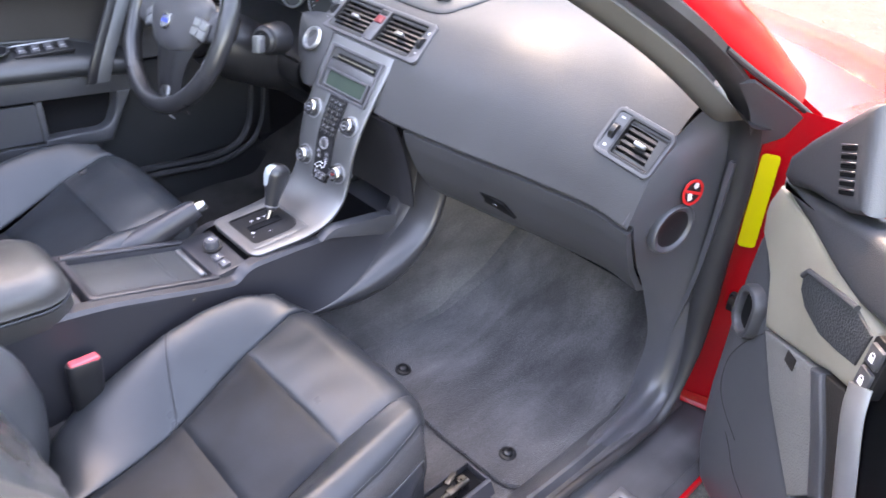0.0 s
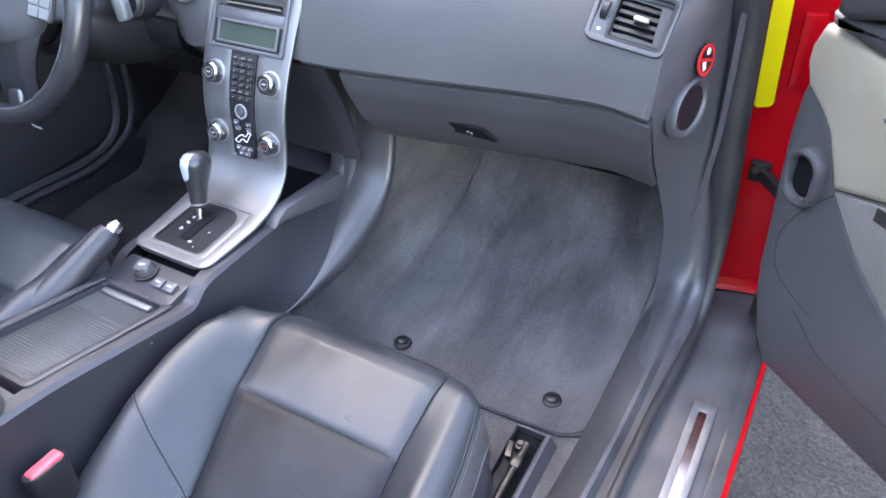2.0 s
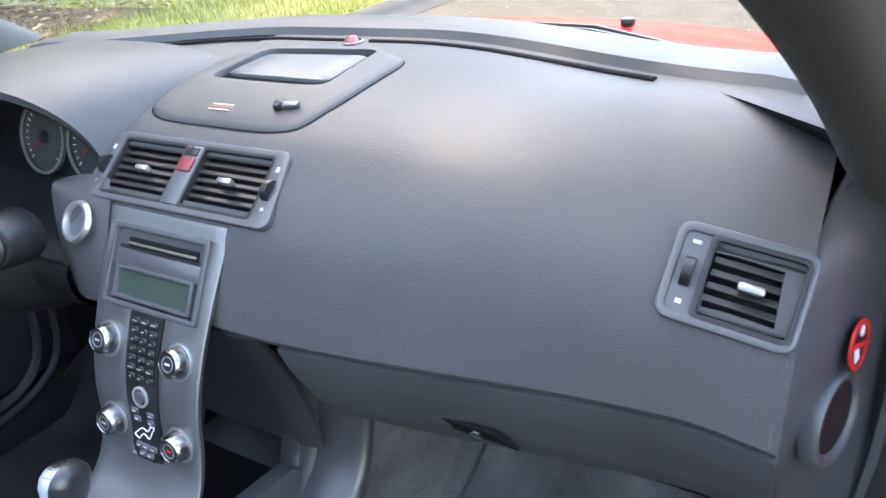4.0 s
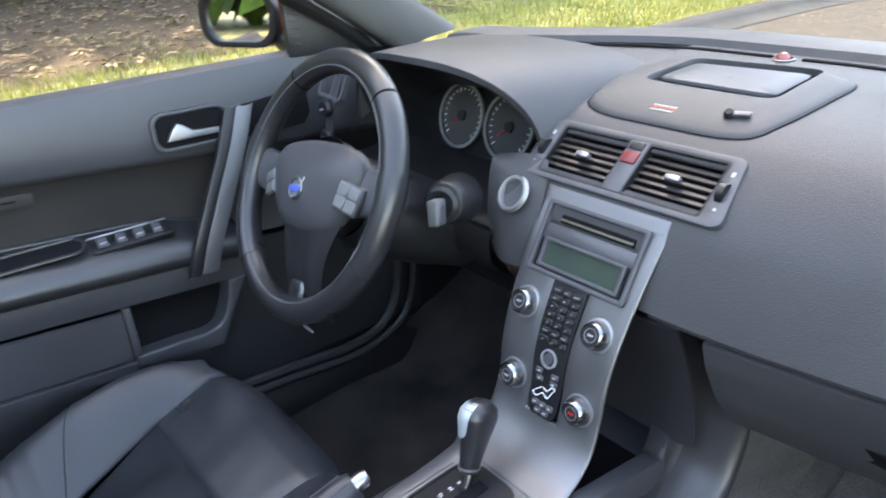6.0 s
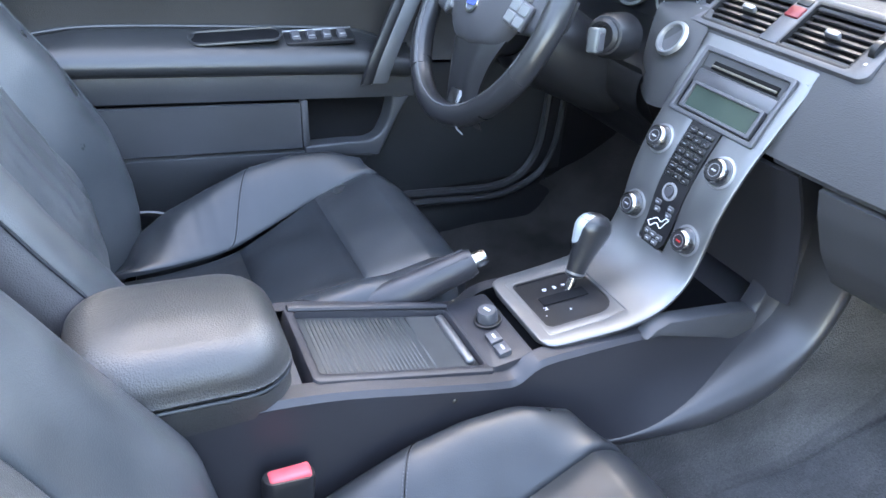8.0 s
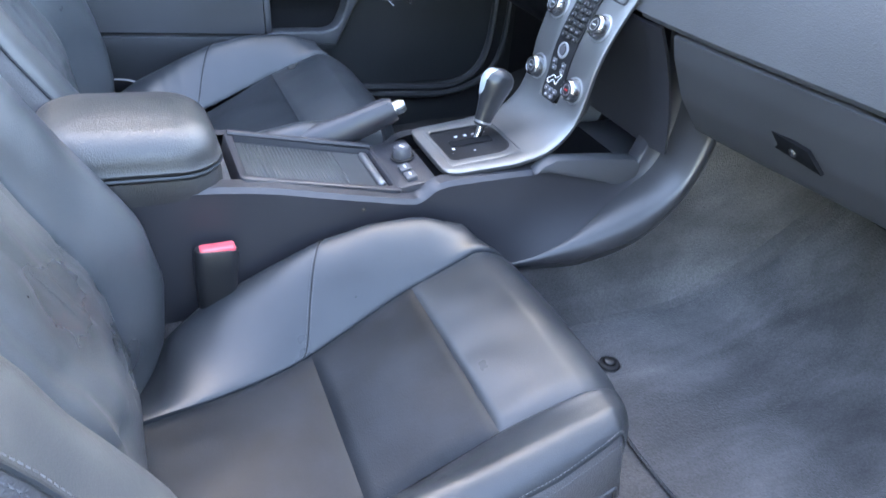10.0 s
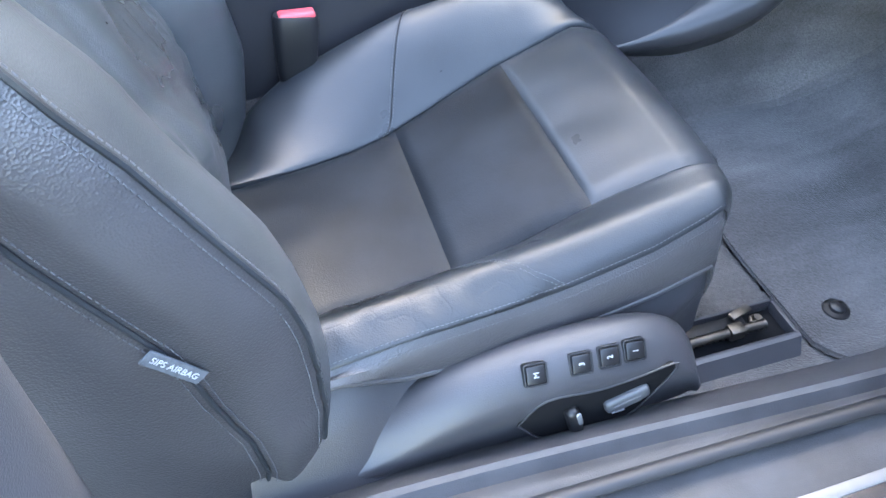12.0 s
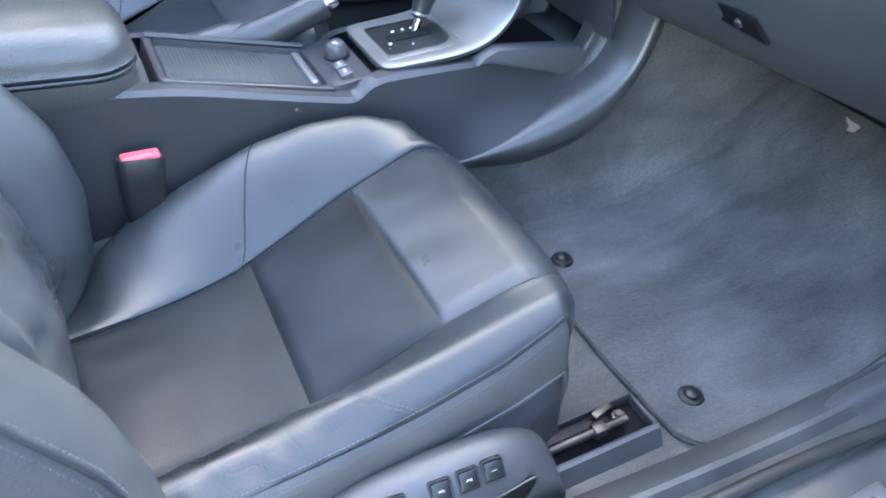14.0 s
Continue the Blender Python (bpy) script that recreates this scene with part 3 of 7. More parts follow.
for s, who in ((1, "passenger"), (-1, "driver")):
    # same sill trim; black on the driver side to paint in the shade
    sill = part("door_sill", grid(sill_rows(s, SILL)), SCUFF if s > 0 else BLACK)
    tagged(sill, f"scuffed charcoal plastic sill trim on the {who} side", "sill", kind="structure")
    rocker = part("rocker_panel", grid(sill_rows(s, ((0.853, 0.392), (0.856, 0.399), (0.861, 0.396), (0.863, 0.386), (0.858, 0.370), (0.835, 0.30), (0.815, 0.22), (0.78, 0.18)))), RED)
    tagged(rocker, f"red painted rocker edge below the {who} door", "car body", kind="structure")
    # weatherstrip: up the hinge pillar, along the sill
    path = [(s * 0.715, -1.25, 0.412), (s * 0.722, -0.6, 0.412), (s * 0.732, -0.1, 0.416), (s * 0.745, 0.10, 0.418), (s * 0.748, 0.19, 0.434), (s * 0.740, 0.243, 0.53), (s * 0.722, 0.262, 0.70), (s * 0.712, 0.272, 0.88), (s * 0.705, 0.245, 0.985), (s * 0.695, 0.14, 1.075), (s * 0.68, 0.0, 1.158), (s * 0.655, -0.16, 1.235), (s * 0.62, -0.36, 1.31), (s * 0.60, -0.7, 1.335), (s * 0.60, -1.2, 1.33)]
    seal = part("weatherstrip", tube(curve(path, 8), [lerp(0.0060, 0.0175, smooth01((i - 34) / 14)) for i in range(113)], 10, flat=1.35, up=(s, 0.2, 0)), RUBBER)
    tagged(seal, f"black rubber door seal round the {who} opening", "door seal", kind="structure")

plate = thing("sill_plate", "silver sill tread plate with a polished inlay", "sill plate")
part("plate", frame_ring(rrect(0.034, 0.42, 0.004), rrect(0.012, 0.385, 0.003), 0, 0.003, 0.0006, m=pose(0.799, -0.195, 0.404, 0, 1.0, 0.2)), material("dull_tread_metal", (0.20, 0.205, 0.215), rough=0.46, metal=0.8, var=0.10, var_scale=30), plate)
part("inlay", prism(rrect(0.013, 0.386, 0.003), 0, 0.0012, m=pose(0.799, -0.195, 0.4045, 0, 1.0, 0.2)), material("mirror_inlay", (0.30, 0.27, 0.26), rough=0.16, metal=1.0, var=0.3, var_scale=40), plate, "polished metal inlay")
rehome(plate, (0.796, -0.205, 0.404))

# red hinge pillar with its label and check strap
for s, who in ((1, "passenger"), (-1, "driver")):
    jr = []
    for z in np.linspace(0.398, 0.99, 15):
        y0 = 0.278 + 0.012 * smooth01((z - 0.43) / 0.4)
        jr.append([(s * x, y0 + dy + 0.004 * math.sin(z * 30) * (x > 0.77), z) for x, dy in ((0.70, -0.004), (0.732, 0.0), (0.748, 0.010), (0.775, 0.018), (0.80, 0.020), (0.835, 0.024), (0.872, 0.03))])
    jamb = part("hinge_pillar", grid(jr), RED)
    tagged(jamb, f"red painted {who} door hinge pillar", "car body", kind="structure")
    foot = part("pillar_foot", thick(surf([[(s * x, y, z) for x, y, z in ((0.735, 0.270, 0.404), (0.79, 0.284, 0.404), (0.855, 0.292, 0.403))], [(s * x, y, z) for x, y, z in ((0.735, 0.277, 0.409), (0.79, 0.291, 0.409), (0.855, 0.299, 0.408))], [(s * x, y, z) for x, y, z in ((0.735, 0.282, 0.424), (0.79, 0.298, 0.424), (0.855, 0.306, 0.423))]], 3, 3), 0.003), RED)
    tagged(foot, f"red painted flange at the foot of the {who} pillar", "car body", kind="structure")
jamb_step = part("hinge_bracket", box(0.030, 0.012, 0.110, 0.004, 2, m=axes((0.790, 0.304, 0.838), (1, 0.25, 0), (0.2, -0.9, 0)) @ pose(0, 0, 0, 90)), RED)
tagged(jamb_step, "red painted hinge bracket on the pillar", "car body", kind="structure")
label = thing("pillar_label", "blank yellow warning label on the red pillar", "label")
part("label_sheet", prism(rrect(0.027, 0.165, 0.007), 0, 0.0012, m=axes((0.749, 0.288, 0.835), (1, 0.45, 0.05), (0.42, -0.9, 0.0))), YELLOW, label)
rehome(label, (0.752, 0.289, 0.835))
check = thing("door_check", "black steel door check strap on the red pillar", "door check")
part("bracket", box(0.03, 0.014, 0.035, 0.004, m=pose(0.77, 0.292, 0.644)), BLACK, check)
part("strap", tube([(0.77, 0.29, 0.644), (0.80, 0.25, 0.648), (0.835, 0.20, 0.65)], 0.008, 8, flat=1.6), BLACK, check)
part("bolt", lathe([(0, 0.005), (0.006, 0.005), (0.007, 0), (0.007, -0.003)], 10, m=axes((0.765, 0.283, 0.652), (1, 0, 0), (0, -1, 0))), STEEL, check, "bare steel bolt")
rehome(check, (0.77, 0.292, 0.644))

# windscreen pillars and header
PIL = ((0.215, 0.985), (0.06, 1.09), (-0.10, 1.18), (-0.27, 1.265), (-0.40, 1.31))


def pillar_row(s, y, z, k):
    """Across the pillar from the glass edge over the inner trim to the seal, at height step k (0 base, 1 top)."""
    w = lerp(1.0, 0.45, k)
    xi = lerp(0.64, 0.55, k)
    return [(s * (xi + 0.035 * w), y + 0.21 * w, z + 0.03 + 0.02 * k), (s * (xi + 0.008), y + 0.175 * w, z + 0.032), (s * (xi - 0.006), y + 0.10 * w, z + 0.03), (s * (xi + 0.0), y + 0.03, z + 0.012), (s * (xi + 0.022), y - 0.012, z - 0.002), (s * (xi + 0.05), y - 0.02, z - 0.006), (s * (xi + 0.075), y + 0.0, z)]


for s, who in ((1, "passenger"), (-1, "driver")):
    net = [pillar_row(s, y, z, i / 4) for i, (y, z) in enumerate(PIL)]
    if s < 0:
        # the closed door's frame hides the rear edge of this pillar
        net = [r[:3] + [(r[3][0], r[3][1] + 0.020, r[3][2] + 0.004), (r[4][0], r[4][1] + 0.060, r[4][2] + 0.016), (r[5][0], r[5][1] + 0.072, r[5][2] + 0.020)] for r in net]
    pil = part("windscreen_pillar", thick(surf(net, 6, 4), 0.004), PILLAR)
    tagged(pil, f"grey trimmed windscreen pillar on the {who} side", "pillar", kind="structure")
    out = []
    for i, (y, z) in enumerate(PIL):
        k = i / 4
        xi = lerp(0.715, 0.61, k)
        out.append([(s * (xi + 0.012), y + 0.075, z - 0.02), (s * (xi + 0.030), y + 0.085, z - 0.010), (s * (xi + 0.036), y + 0.105, z + 0.006), (s * (xi + 0.022), y + 0.140, z + 0.024), (s * (xi + 0.0), y + 0.165, z + 0.030)])
    if s < 0:
        out = [r[:3] for r in out]
    outer = part("pillar_skin", thick(surf(out, 6, 4), 0.004), RED)
    tagged(outer, f"red painted outer skin of the {who} windscreen pillar", "car body", kind="structure")

rear = part("wall_back", thick(surf([[(x, y, z) for x in (-0.72, -0.4, 0, 0.4, 0.72)] for y, z in ((-1.15, 0.30), (-1.25, 0.55), (-1.42, 0.95), (-1.52, 1.05))], 5, 4), 0.02), LEATHER)
tagged(rear, "dark leather rear bench and rear wall of the cabin", "rear seat", kind="structure")
for s, who in ((1, "passenger"), (-1, "driver")):
    q = part("quarter_panel", thick(surf([[(s * 0.69, y, z) for z in (0.38, 0.7, 0.98)] for y in (-0.98, -1.2, -1.5)], 3, 3), 0.03), DOORGREY)
    tagged(q, f"dark trimmed rear quarter panel on the {who} side", "car body", kind="structure")

# latch pillar behind the passenger opening
latch = part("latch_pillar", thick(surf([[(0.705, -0.800, z), (0.735, -0.785 + 0.05 * (z - 0.4), z), (0.80, -0.80 + 0.05 * (z - 0.4), z), (0.862, -0.83, z)] for z in (0.405, 0.55, 0.72, 0.90)], 4, 4), 0.006), PLASTIC)
tagged(latch, "charcoal trimmed latch pillar behind the passenger seat", "pillar", kind="structure")

# windscreen, cowl, bonnet, wings
ws = part("windscreen", surf([[(x * lerp(1, 0.78, k), lerp(0.56 - 0.40 * (x / 0.66) ** 2 * 0.9, -0.23 - 0.1 * (x / 0.66) ** 2, k), lerp(1.025, 1.355 - 0.035 * (x / 0.66) ** 2, k) + 0.02 * math.sin(math.pi * k)) for x in (-0.66, -0.35, 0, 0.35, 0.66)] for k in (0, 0.33, 0.66, 1.0)], 5, 5), GLASS)
ws.visible_shadow = False
tagged(ws, "clear curved windscreen glass", "windscreen", kind="structure")
cowl = part("cowl", surf([[(x, y - 0.34 * (x / 0.7) ** 2, z) for x in (-0.74, -0.4, 0, 0.4, 0.74)] for y, z in ((0.53, 1.012), (0.57, 0.985), (0.63, 0.965), (0.71, 0.950))], 4, 5), BLACK)
tagged(cowl, "black plastic cowl below the windscreen", "cowl", kind="structure")
bonnet = thing("bonnet", "glossy red car bonnet with two washer jets", "bonnet")
part("panel", thick(surf([[(x, y - 0.30 * (x / 0.8) ** 2 * (1 - k), z - 0.045 * (abs(x) / 0.74) ** 3) for x in (-0.76, -0.5, -0.2, 0.2, 0.5, 0.76)] for y, z, k in ((0.70, 0.983, 0), (1.0, 0.937, 0.1), (1.4, 0.843, 0.4), (1.8, 0.70, 1), (2.0, 0.58, 1))], 5, 5), -0.01), RED, bonnet)
for x in (0.291, -0.25):
    part("washer_jet", box(0.022, 0.018, 0.014, 0.005, m=pose(x, 0.80, 0.979)), BLACK, bonnet)
rehome(bonnet, (0, 1.3, 0.9))
for s, who in ((1, "passenger"), (-1, "driver")):
    wing = part("wing", thick(surf([[(s * x, y, z - k * min(1, (z - 0.25) / 0.5)) for x, z in ((0.755, 0.953), (0.80, 0.951), (0.855, 0.922), (0.885, 0.82), (0.89, 0.6), (0.87, 0.25))] for y, k in ((0.315, 0), (0.6, 0.035), (1.1, 0.12), (1.6, 0.26), (1.95, 0.40))], 5, 4), -0.008), RED)
    tagged(wing, f"glossy red front wing on the {who} side", "car body", kind="structure")
for x0, x1, y0, y1 in ((-0.50, 0.02, 0.42, 0.615), (0.05, 0.55, 0.615, 0.40)):
    wiper = thing("windscreen_wiper", "black windscreen wiper parked at the foot of the glass", "wiper", "windscreen wipers")
    part("blade", tube([(x0, y0 + 0.05, 1.000), ((x0 + x1) / 2, 0.61, 1.002), (x1, y1 + 0.06, 1.000)], 0.005, 6, flat=1.5), BLACK, wiper)
    part("arm", tube([(x0, y0 + 0.08, 1.000), ((x0 + x1) / 2, 0.63, 1.006), (x1, y1 + 0.09, 0.995)], 0.004, 6), BLACK, wiper)
    rehome(wiper, ((x0 + x1) / 2, 0.61, 1.0))

corner = part("mirror_corner", thick(surf([[(0.714, 0.268, 0.925), (0.742, 0.300, 0.944), (0.768, 0.338, 0.962)], [(0.715, 0.222, 0.995), (0.735, 0.245, 1.000), (0.752, 0.270, 1.003)], [(0.712, 0.166, 1.050), (0.720, 0.172, 1.052), (0.727, 0.180, 1.053)]], 4, 4), 0.006), DOORGREY)
part("gasket", tube(curve([(0.775, 0.345, 0.965), (0.755, 0.275, 1.008), (0.732, 0.182, 1.058), (0.712, 0.10, 1.105)], 5), 0.0045, 8), RUBBER, corner, "thin black rubber gasket")
tagged(corner, "slate plastic corner trim at the foot of the windscreen pillar", "trim", kind="structure")


# ---- dashboard ----
def dash_point(x, v):
    """The padded dash: v from 0 at the lower lip to 1 at the foot of the windscreen."""
    f = smooth01((abs(x) - 0.10) / 0.50)
    e = smooth01((abs(x) - 0.56) / 0.09)
    V = (0, 0.16, 0.32, 0.46, 0.60, 0.74, 0.88, 1.0)
    ya = (0.046, 0.070, 0.097, 0.155, 0.211, 0.32, 0.43, 0.535)
    za = (0.806, 0.868, 0.920, 0.967, 0.991, 1.010, 1.020, 1.022)
    yb = (0.104, 0.128, 0.160, 0.195, 0.232, 0.275, 0.32, 0.375)
    zb = (0.802, 0.866, 0.916, 0.950, 0.976, 0.998, 1.012, 1.018)
    y = lerp(interp(v, V, ya), interp(v, V, yb), f)
    z = lerp(interp(v, V, za), interp(v, V, zb), f)
    return Vector((x, y, z - 0.012 * e))


def dash_smooth(x, v):
    s = sum((dash_point(x, min(1, max(0, v + d))) for d in (-0.06, -0.03, 0, 0.03, 0.06)), Vector()) / 5
    return s


def dash_frame(x, v, lift=0.0):
    """A pose lying on the dash: x across, z out of the surface."""
    o = dash_smooth(x, v)
    dx = dash_smooth(x + 0.01, v) - dash_smooth(x - 0.01, v)
    dv = dash_smooth(x, v + 0.02) - dash_smooth(x, v - 0.02)
    n = dx.cross(dv).normalized()
    return axes(o + n * lift, dx, n)


dash = thing("dashboard", "charcoal soft-plastic dashboard with padded top", "dashboard")
VX = sorted(set([round(v, 4) for v in np.linspace(-0.15, 0.635, 44)] + [-0.122, 0.122, 0.548, 0.634]))
VV = sorted(set([round(v, 4) for v in np.linspace(0, 1, 41)] + [0.335, 0.45]))


def vent_hole(i, j):
    xm, vm = (VX[i] + VX[i + 1]) / 2, (VV[j] + VV[j + 1]) / 2
    return (abs(xm) < 0.122 and 0.335 < vm < 0.45) or (0.56 < xm < 0.618 and 0.25 < vm < 0.385)


main = grid([[dash_smooth(x, v) for v in VV] for x in VX], skip=vent_hole)
part("padded_top", main, DASH, dash)
# driver side: low shelf behind the wheel and the flat top beyond it
part("driver_top", grid([[dash_smooth(x, v) + Vector((0, 0, -0.002)) for v in np.linspace(0.62, 1, 14)] for x in np.linspace(-0.635, -0.14, 24)]), DASH, dash)
# rolled lip and glovebox side below it
lip = []
for x in np.linspace(0.10, 0.634, 30):
    p = dash_smooth(x, 0)
    lip.append([p, p + Vector((0, 0.003, -0.006)), p + Vector((0, 0.011, -0.0095)), p + Vector((0, 0.05, -0.0095)), p + Vector((0, 0.09, -0.0095))])
part("lip", grid(lip), DASH, dash)


def glove_point(x, k):
    p = dash_smooth(x, 0)
    K = (0, 0.25, 0.6, 0.9, 1.0)
    return Vector((x, p.y + interp(k, K, (0.0170, 0.027, 0.056, 0.098, 0.135)), p.z + interp(k, K, (-0.0106, -0.042, -0.100, -0.155, -0.166))))


gb = thick(grid([[glove_point(x, k) for k in np.linspace(0, 1, 18)] for x in np.linspace(0.165, 0.635, 22)]), 0.012)
glove = part("glovebox_lid", gb, GLOVE, dash, "charcoal glovebox lid below the dash lip")
o = glove_point(0.357, 0.55)
gm = axes(o + Vector((0, -0.013, -0.008)), (1, 0.08, 0), (0, -0.86, -0.5))
part("latch_recess", prism([(-0.046, 0.014), (0.026, 0.014), (0.046, -0.015), (-0.040, -0.015)], -0.004, 0.001, 0.0005, m=gm), DARK, glove)
part("latch_lock", lathe([(0, 0.004), (0.005, 0.004), (0.007, 0.002), (0.007, -0.002)], 14, m=gm @ pose(0.002, -0.002, 0.001)), CHROME, glove, "small chrome lock")
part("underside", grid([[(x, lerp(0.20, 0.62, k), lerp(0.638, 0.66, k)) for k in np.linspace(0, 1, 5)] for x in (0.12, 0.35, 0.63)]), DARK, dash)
part("knee_panel", thick(surf([[(x, y + 0.25 * max(0, x - 0.10), z) for y, z in ((0.062, 0.800), (0.088, 0.745), (0.106, 0.690), (0.118, 0.635), (0.123, 0.594))] for x in (-0.10, 0.0, 0.07, 0.10, 0.128)], 3, 4), 0.006), CONSOLE, dash, "dark panel behind the control stack")
# outer end of the dash towards the door
ep = [[(0.628, 0.106, 0.802), (0.631, 0.154, 0.899), (0.636, 0.219, 0.947), (0.648, 0.266, 0.976), (0.651, 0.271, 0.977)],
      [(0.634, 0.125, 0.795), (0.644, 0.165, 0.885), (0.652, 0.225, 0.935), (0.662, 0.268, 0.965), (0.665, 0.274, 0.966)],
      [(0.634, 0.134, 0.775), (0.658, 0.180, 0.85), (0.668, 0.228, 0.90), (0.684, 0.272, 0.94), (0.688, 0.278, 0.941)],
      [(0.635, 0.170, 0.70), (0.662, 0.200, 0.76), (0.679, 0.240, 0.82), (0.702, 0.276, 0.88), (0.706, 0.282, 0.881)],
      [(0.637, 0.210, 0.635), (0.666, 0.228, 0.64), (0.689, 0.25, 0.68), (0.709, 0.268, 0.76), (0.714, 0.272, 0.761)],
      [(0.650, 0.250, 0.52), (0.680, 0.246, 0.53), (0.700, 0.246, 0.54), (0.718, 0.254, 0.56), (0.734, 0.250, 0.56)],
      [(0.655, 0.234, 0.43), (0.680, 0.229, 0.450), (0.703, 0.226, 0.46), (0.722, 0.236, 0.456), (0.742, 0.226, 0.456)],
      [(0.662, 0.190, 0.370), (0.682, 0.186, 0.418), (0.703, 0.184, 0.430), (0.720, 0.190, 0.416), (0.741, 0.184, 0.422)],
      [(0.660, 0.110, 0.364), (0.684, 0.106, 0.406), (0.702, 0.104, 0.424), (0.719, 0.104, 0.408), (0.738, 0.104, 0.412)],
      [(0.658, 0.020, 0.354), (0.684, 0.016, 0.394), (0.702, 0.014, 0.411), (0.718, 0.014, 0.396), (0.736, 0.014, 0.399)],
      [(0.658, -0.080, 0.345), (0.684, -0.080, 0.382), (0.702, -0.080, 0.400), (0.714, -0.080, 0.390), (0.732, -0.080, 0.388)]]
part("end_panel", thick(surf(ep, 4, 4), 0.006), PLASTIC, dash, "charcoal end panel facing the door")
em = axes((0.665, 0.192, 0.782), (0.2, 0.50, 0.7), (0.91, -0.38, 0.14))
ering = [[em @ Vector((0.046 * k * math.cos(2 * math.pi * j / 32), 0.034 * k * math.sin(2 * math.pi * j / 32), h)) for j in range(32)] for k, h in ((1.02, -0.006), (1.0, 0.002), (0.97, 0.0062), (0.90, 0.0085), (0.83, 0.0080), (0.77, 0.0062), (0.72, 0.0042), (0.66, 0.0032), (0.4, 0.0024), (0.02, 0.0022))]
end_ring = part("end_ring", grid(ering[:7], close_v=True), PLASTIC, dash, "oval dished blind vent ring")
part("dish", grid(ering[6:], close_v=True), BLACK, end_ring, "black dish of the blind vent")
sm = axes((0.670, 0.211, 0.846), (0.30, 0.72, 0.5), (0.96, -0.26, 0.10))
sticker = thing("airbag_sticker", "round red and black airbag warning sticker on the dash end", "sticker")
circ = lambda r, n=28: [(r * math.cos(2 * math.pi * k / n), r * math.sin(2 * math.pi * k / n)) for k in range(n)]
part("disc", prism(circ(0.020), 0.0045, 0.0055, m=sm), BLACK, sticker)
part("ring", frame_ring(circ(0.022), circ(0.0172), 0.005, 0.0068, m=sm), REDPRINT, sticker, "red ring")
part("bar", box(0.0045, 0.036, 0.001, 0, m=sm @ pose(0, 0, 0.0066, 0, 0, 40)), REDPRINT, sticker)
part("pictogram", box(0.009, 0.013, 0.001, 0.0004, m=sm @ pose(-0.008, -0.003, 0.0062, 0, 0, -25)), WHITE, sticker)
part("pictogram", prism(circ(0.005), 0.0058, 0.0064, m=sm @ pose(0.010, 0.006, 0)), WHITE, sticker)
rehome(sticker, (0.676, 0.214, 0.842))


def air_vent(name, parent, m, w, h, slats, bank, wheel_side):
    """A louvred outlet lying in the local x-y plane of m; bank: its louvres' centre x and width."""
    for cx, cw in bank:
        cell = part("duct", box(cw, h * 0.9, 0.03, 0.002, m=m @ pose(cx, 0, -0.026)), DARK, parent)
        part("louvre_frame", frame_ring(rrect(cw + 0.010, h * 0.9 + 0.006, 0.006), rrect(cw, h * 0.9 - 0.004, 0.004), -0.010, 0.004, 0.001, m=m @ pose(cx, 0, 0)), BLACK, parent)
        for k in range(slats):
            yk = (k + 0.5) / slats * (h * 0.88) - h * 0.44
            part("louvre", box(cw - 0.002, 0.0065, 0.0022, 0.0006, 1, m=m @ pose(cx, yk, -0.001 - 0.002, -24)), BLACK, parent)
        part("slider", box(0.021, 0.0075, 0.010, 0.003, m=m @ pose(cx, 0.0, 0.003)), SATIN, parent, "silver slider tab")


cv = part("centre_vent", frame_ring([(x * (1 + 0.07 * (y < 0)), y) for x, y in rrect(0.278, 0.090, 0.012)], [(x, y) for x, y in rrect(0.238, 0.074, 0.006)], -0.012, 0.002, 0.0015, m=dash_frame(0.002, 0.392, 0.0005)), PLASTIC, dash, "twin louvred air vents with hazard switch")
vm = dash_frame(0.002, 0.392, -0.0015)
air_vent("vent", cv, vm, 0.236, 0.080, 7, ((-0.067, 0.102), (0.067, 0.102)), 0)
part("vent_post", box(0.028, 0.074, 0.012, 0.002, m=vm @ pose(0, 0, -0.001)), PLASTIC, cv)
part("hazard_switch", box(0.022, 0.017, 0.006, 0.002, m=vm @ pose(0, 0.012, 0.005)), material("maroon_switch", (0.16, 0.02, 0.025), rough=0.4), cv, "maroon hazard switch")
part("sensor_window", box(0.020, 0.010, 0.004, 0.001, m=vm @ pose(0, 0.029, 0.005)), BLACK, cv)
for sx in (-1, 1):
    part("thumbwheel", lathe([(0, -0.004), (0.0125, -0.004), (0.0125, 0.004), (0, 0.004)], 18, m=vm @ pose(sx * 0.1312, -0.002, 0.001, 0, 90, 0)), BLACK, cv)
    part("pointer_mark", box(0.004, 0.006, 0.001, 0, m=vm @ pose(sx * 0.1312, 0.022, 0.0045)), GREYPRINT, cv)
    part("pointer_mark", box(0.003, 0.003, 0.001, 0, m=vm @ pose(sx * 0.1335, -0.024, 0.0045)), GREYPRINT, cv)

rm = dash_frame(0.584, 0.312, 0.0)
rv = part("side_vent", frame_ring(rrect(0.108, 0.082, 0.012), rrect(0.094, 0.066, 0.006), -0.010, 0.004, 0.002, m=rm), PLASTIC, dash, "louvred air vent at the dash end")
part("vent_plate", prism(rrect(0.026, 0.068, 0.004, 3, -0.037), -0.01, 0.001, m=rm), PLASTIC, rv)
air_vent("vent", rv, rm @ pose(0.012, 0, 0), 0.07, 0.072, 6, ((0.0, 0.068),), 0)
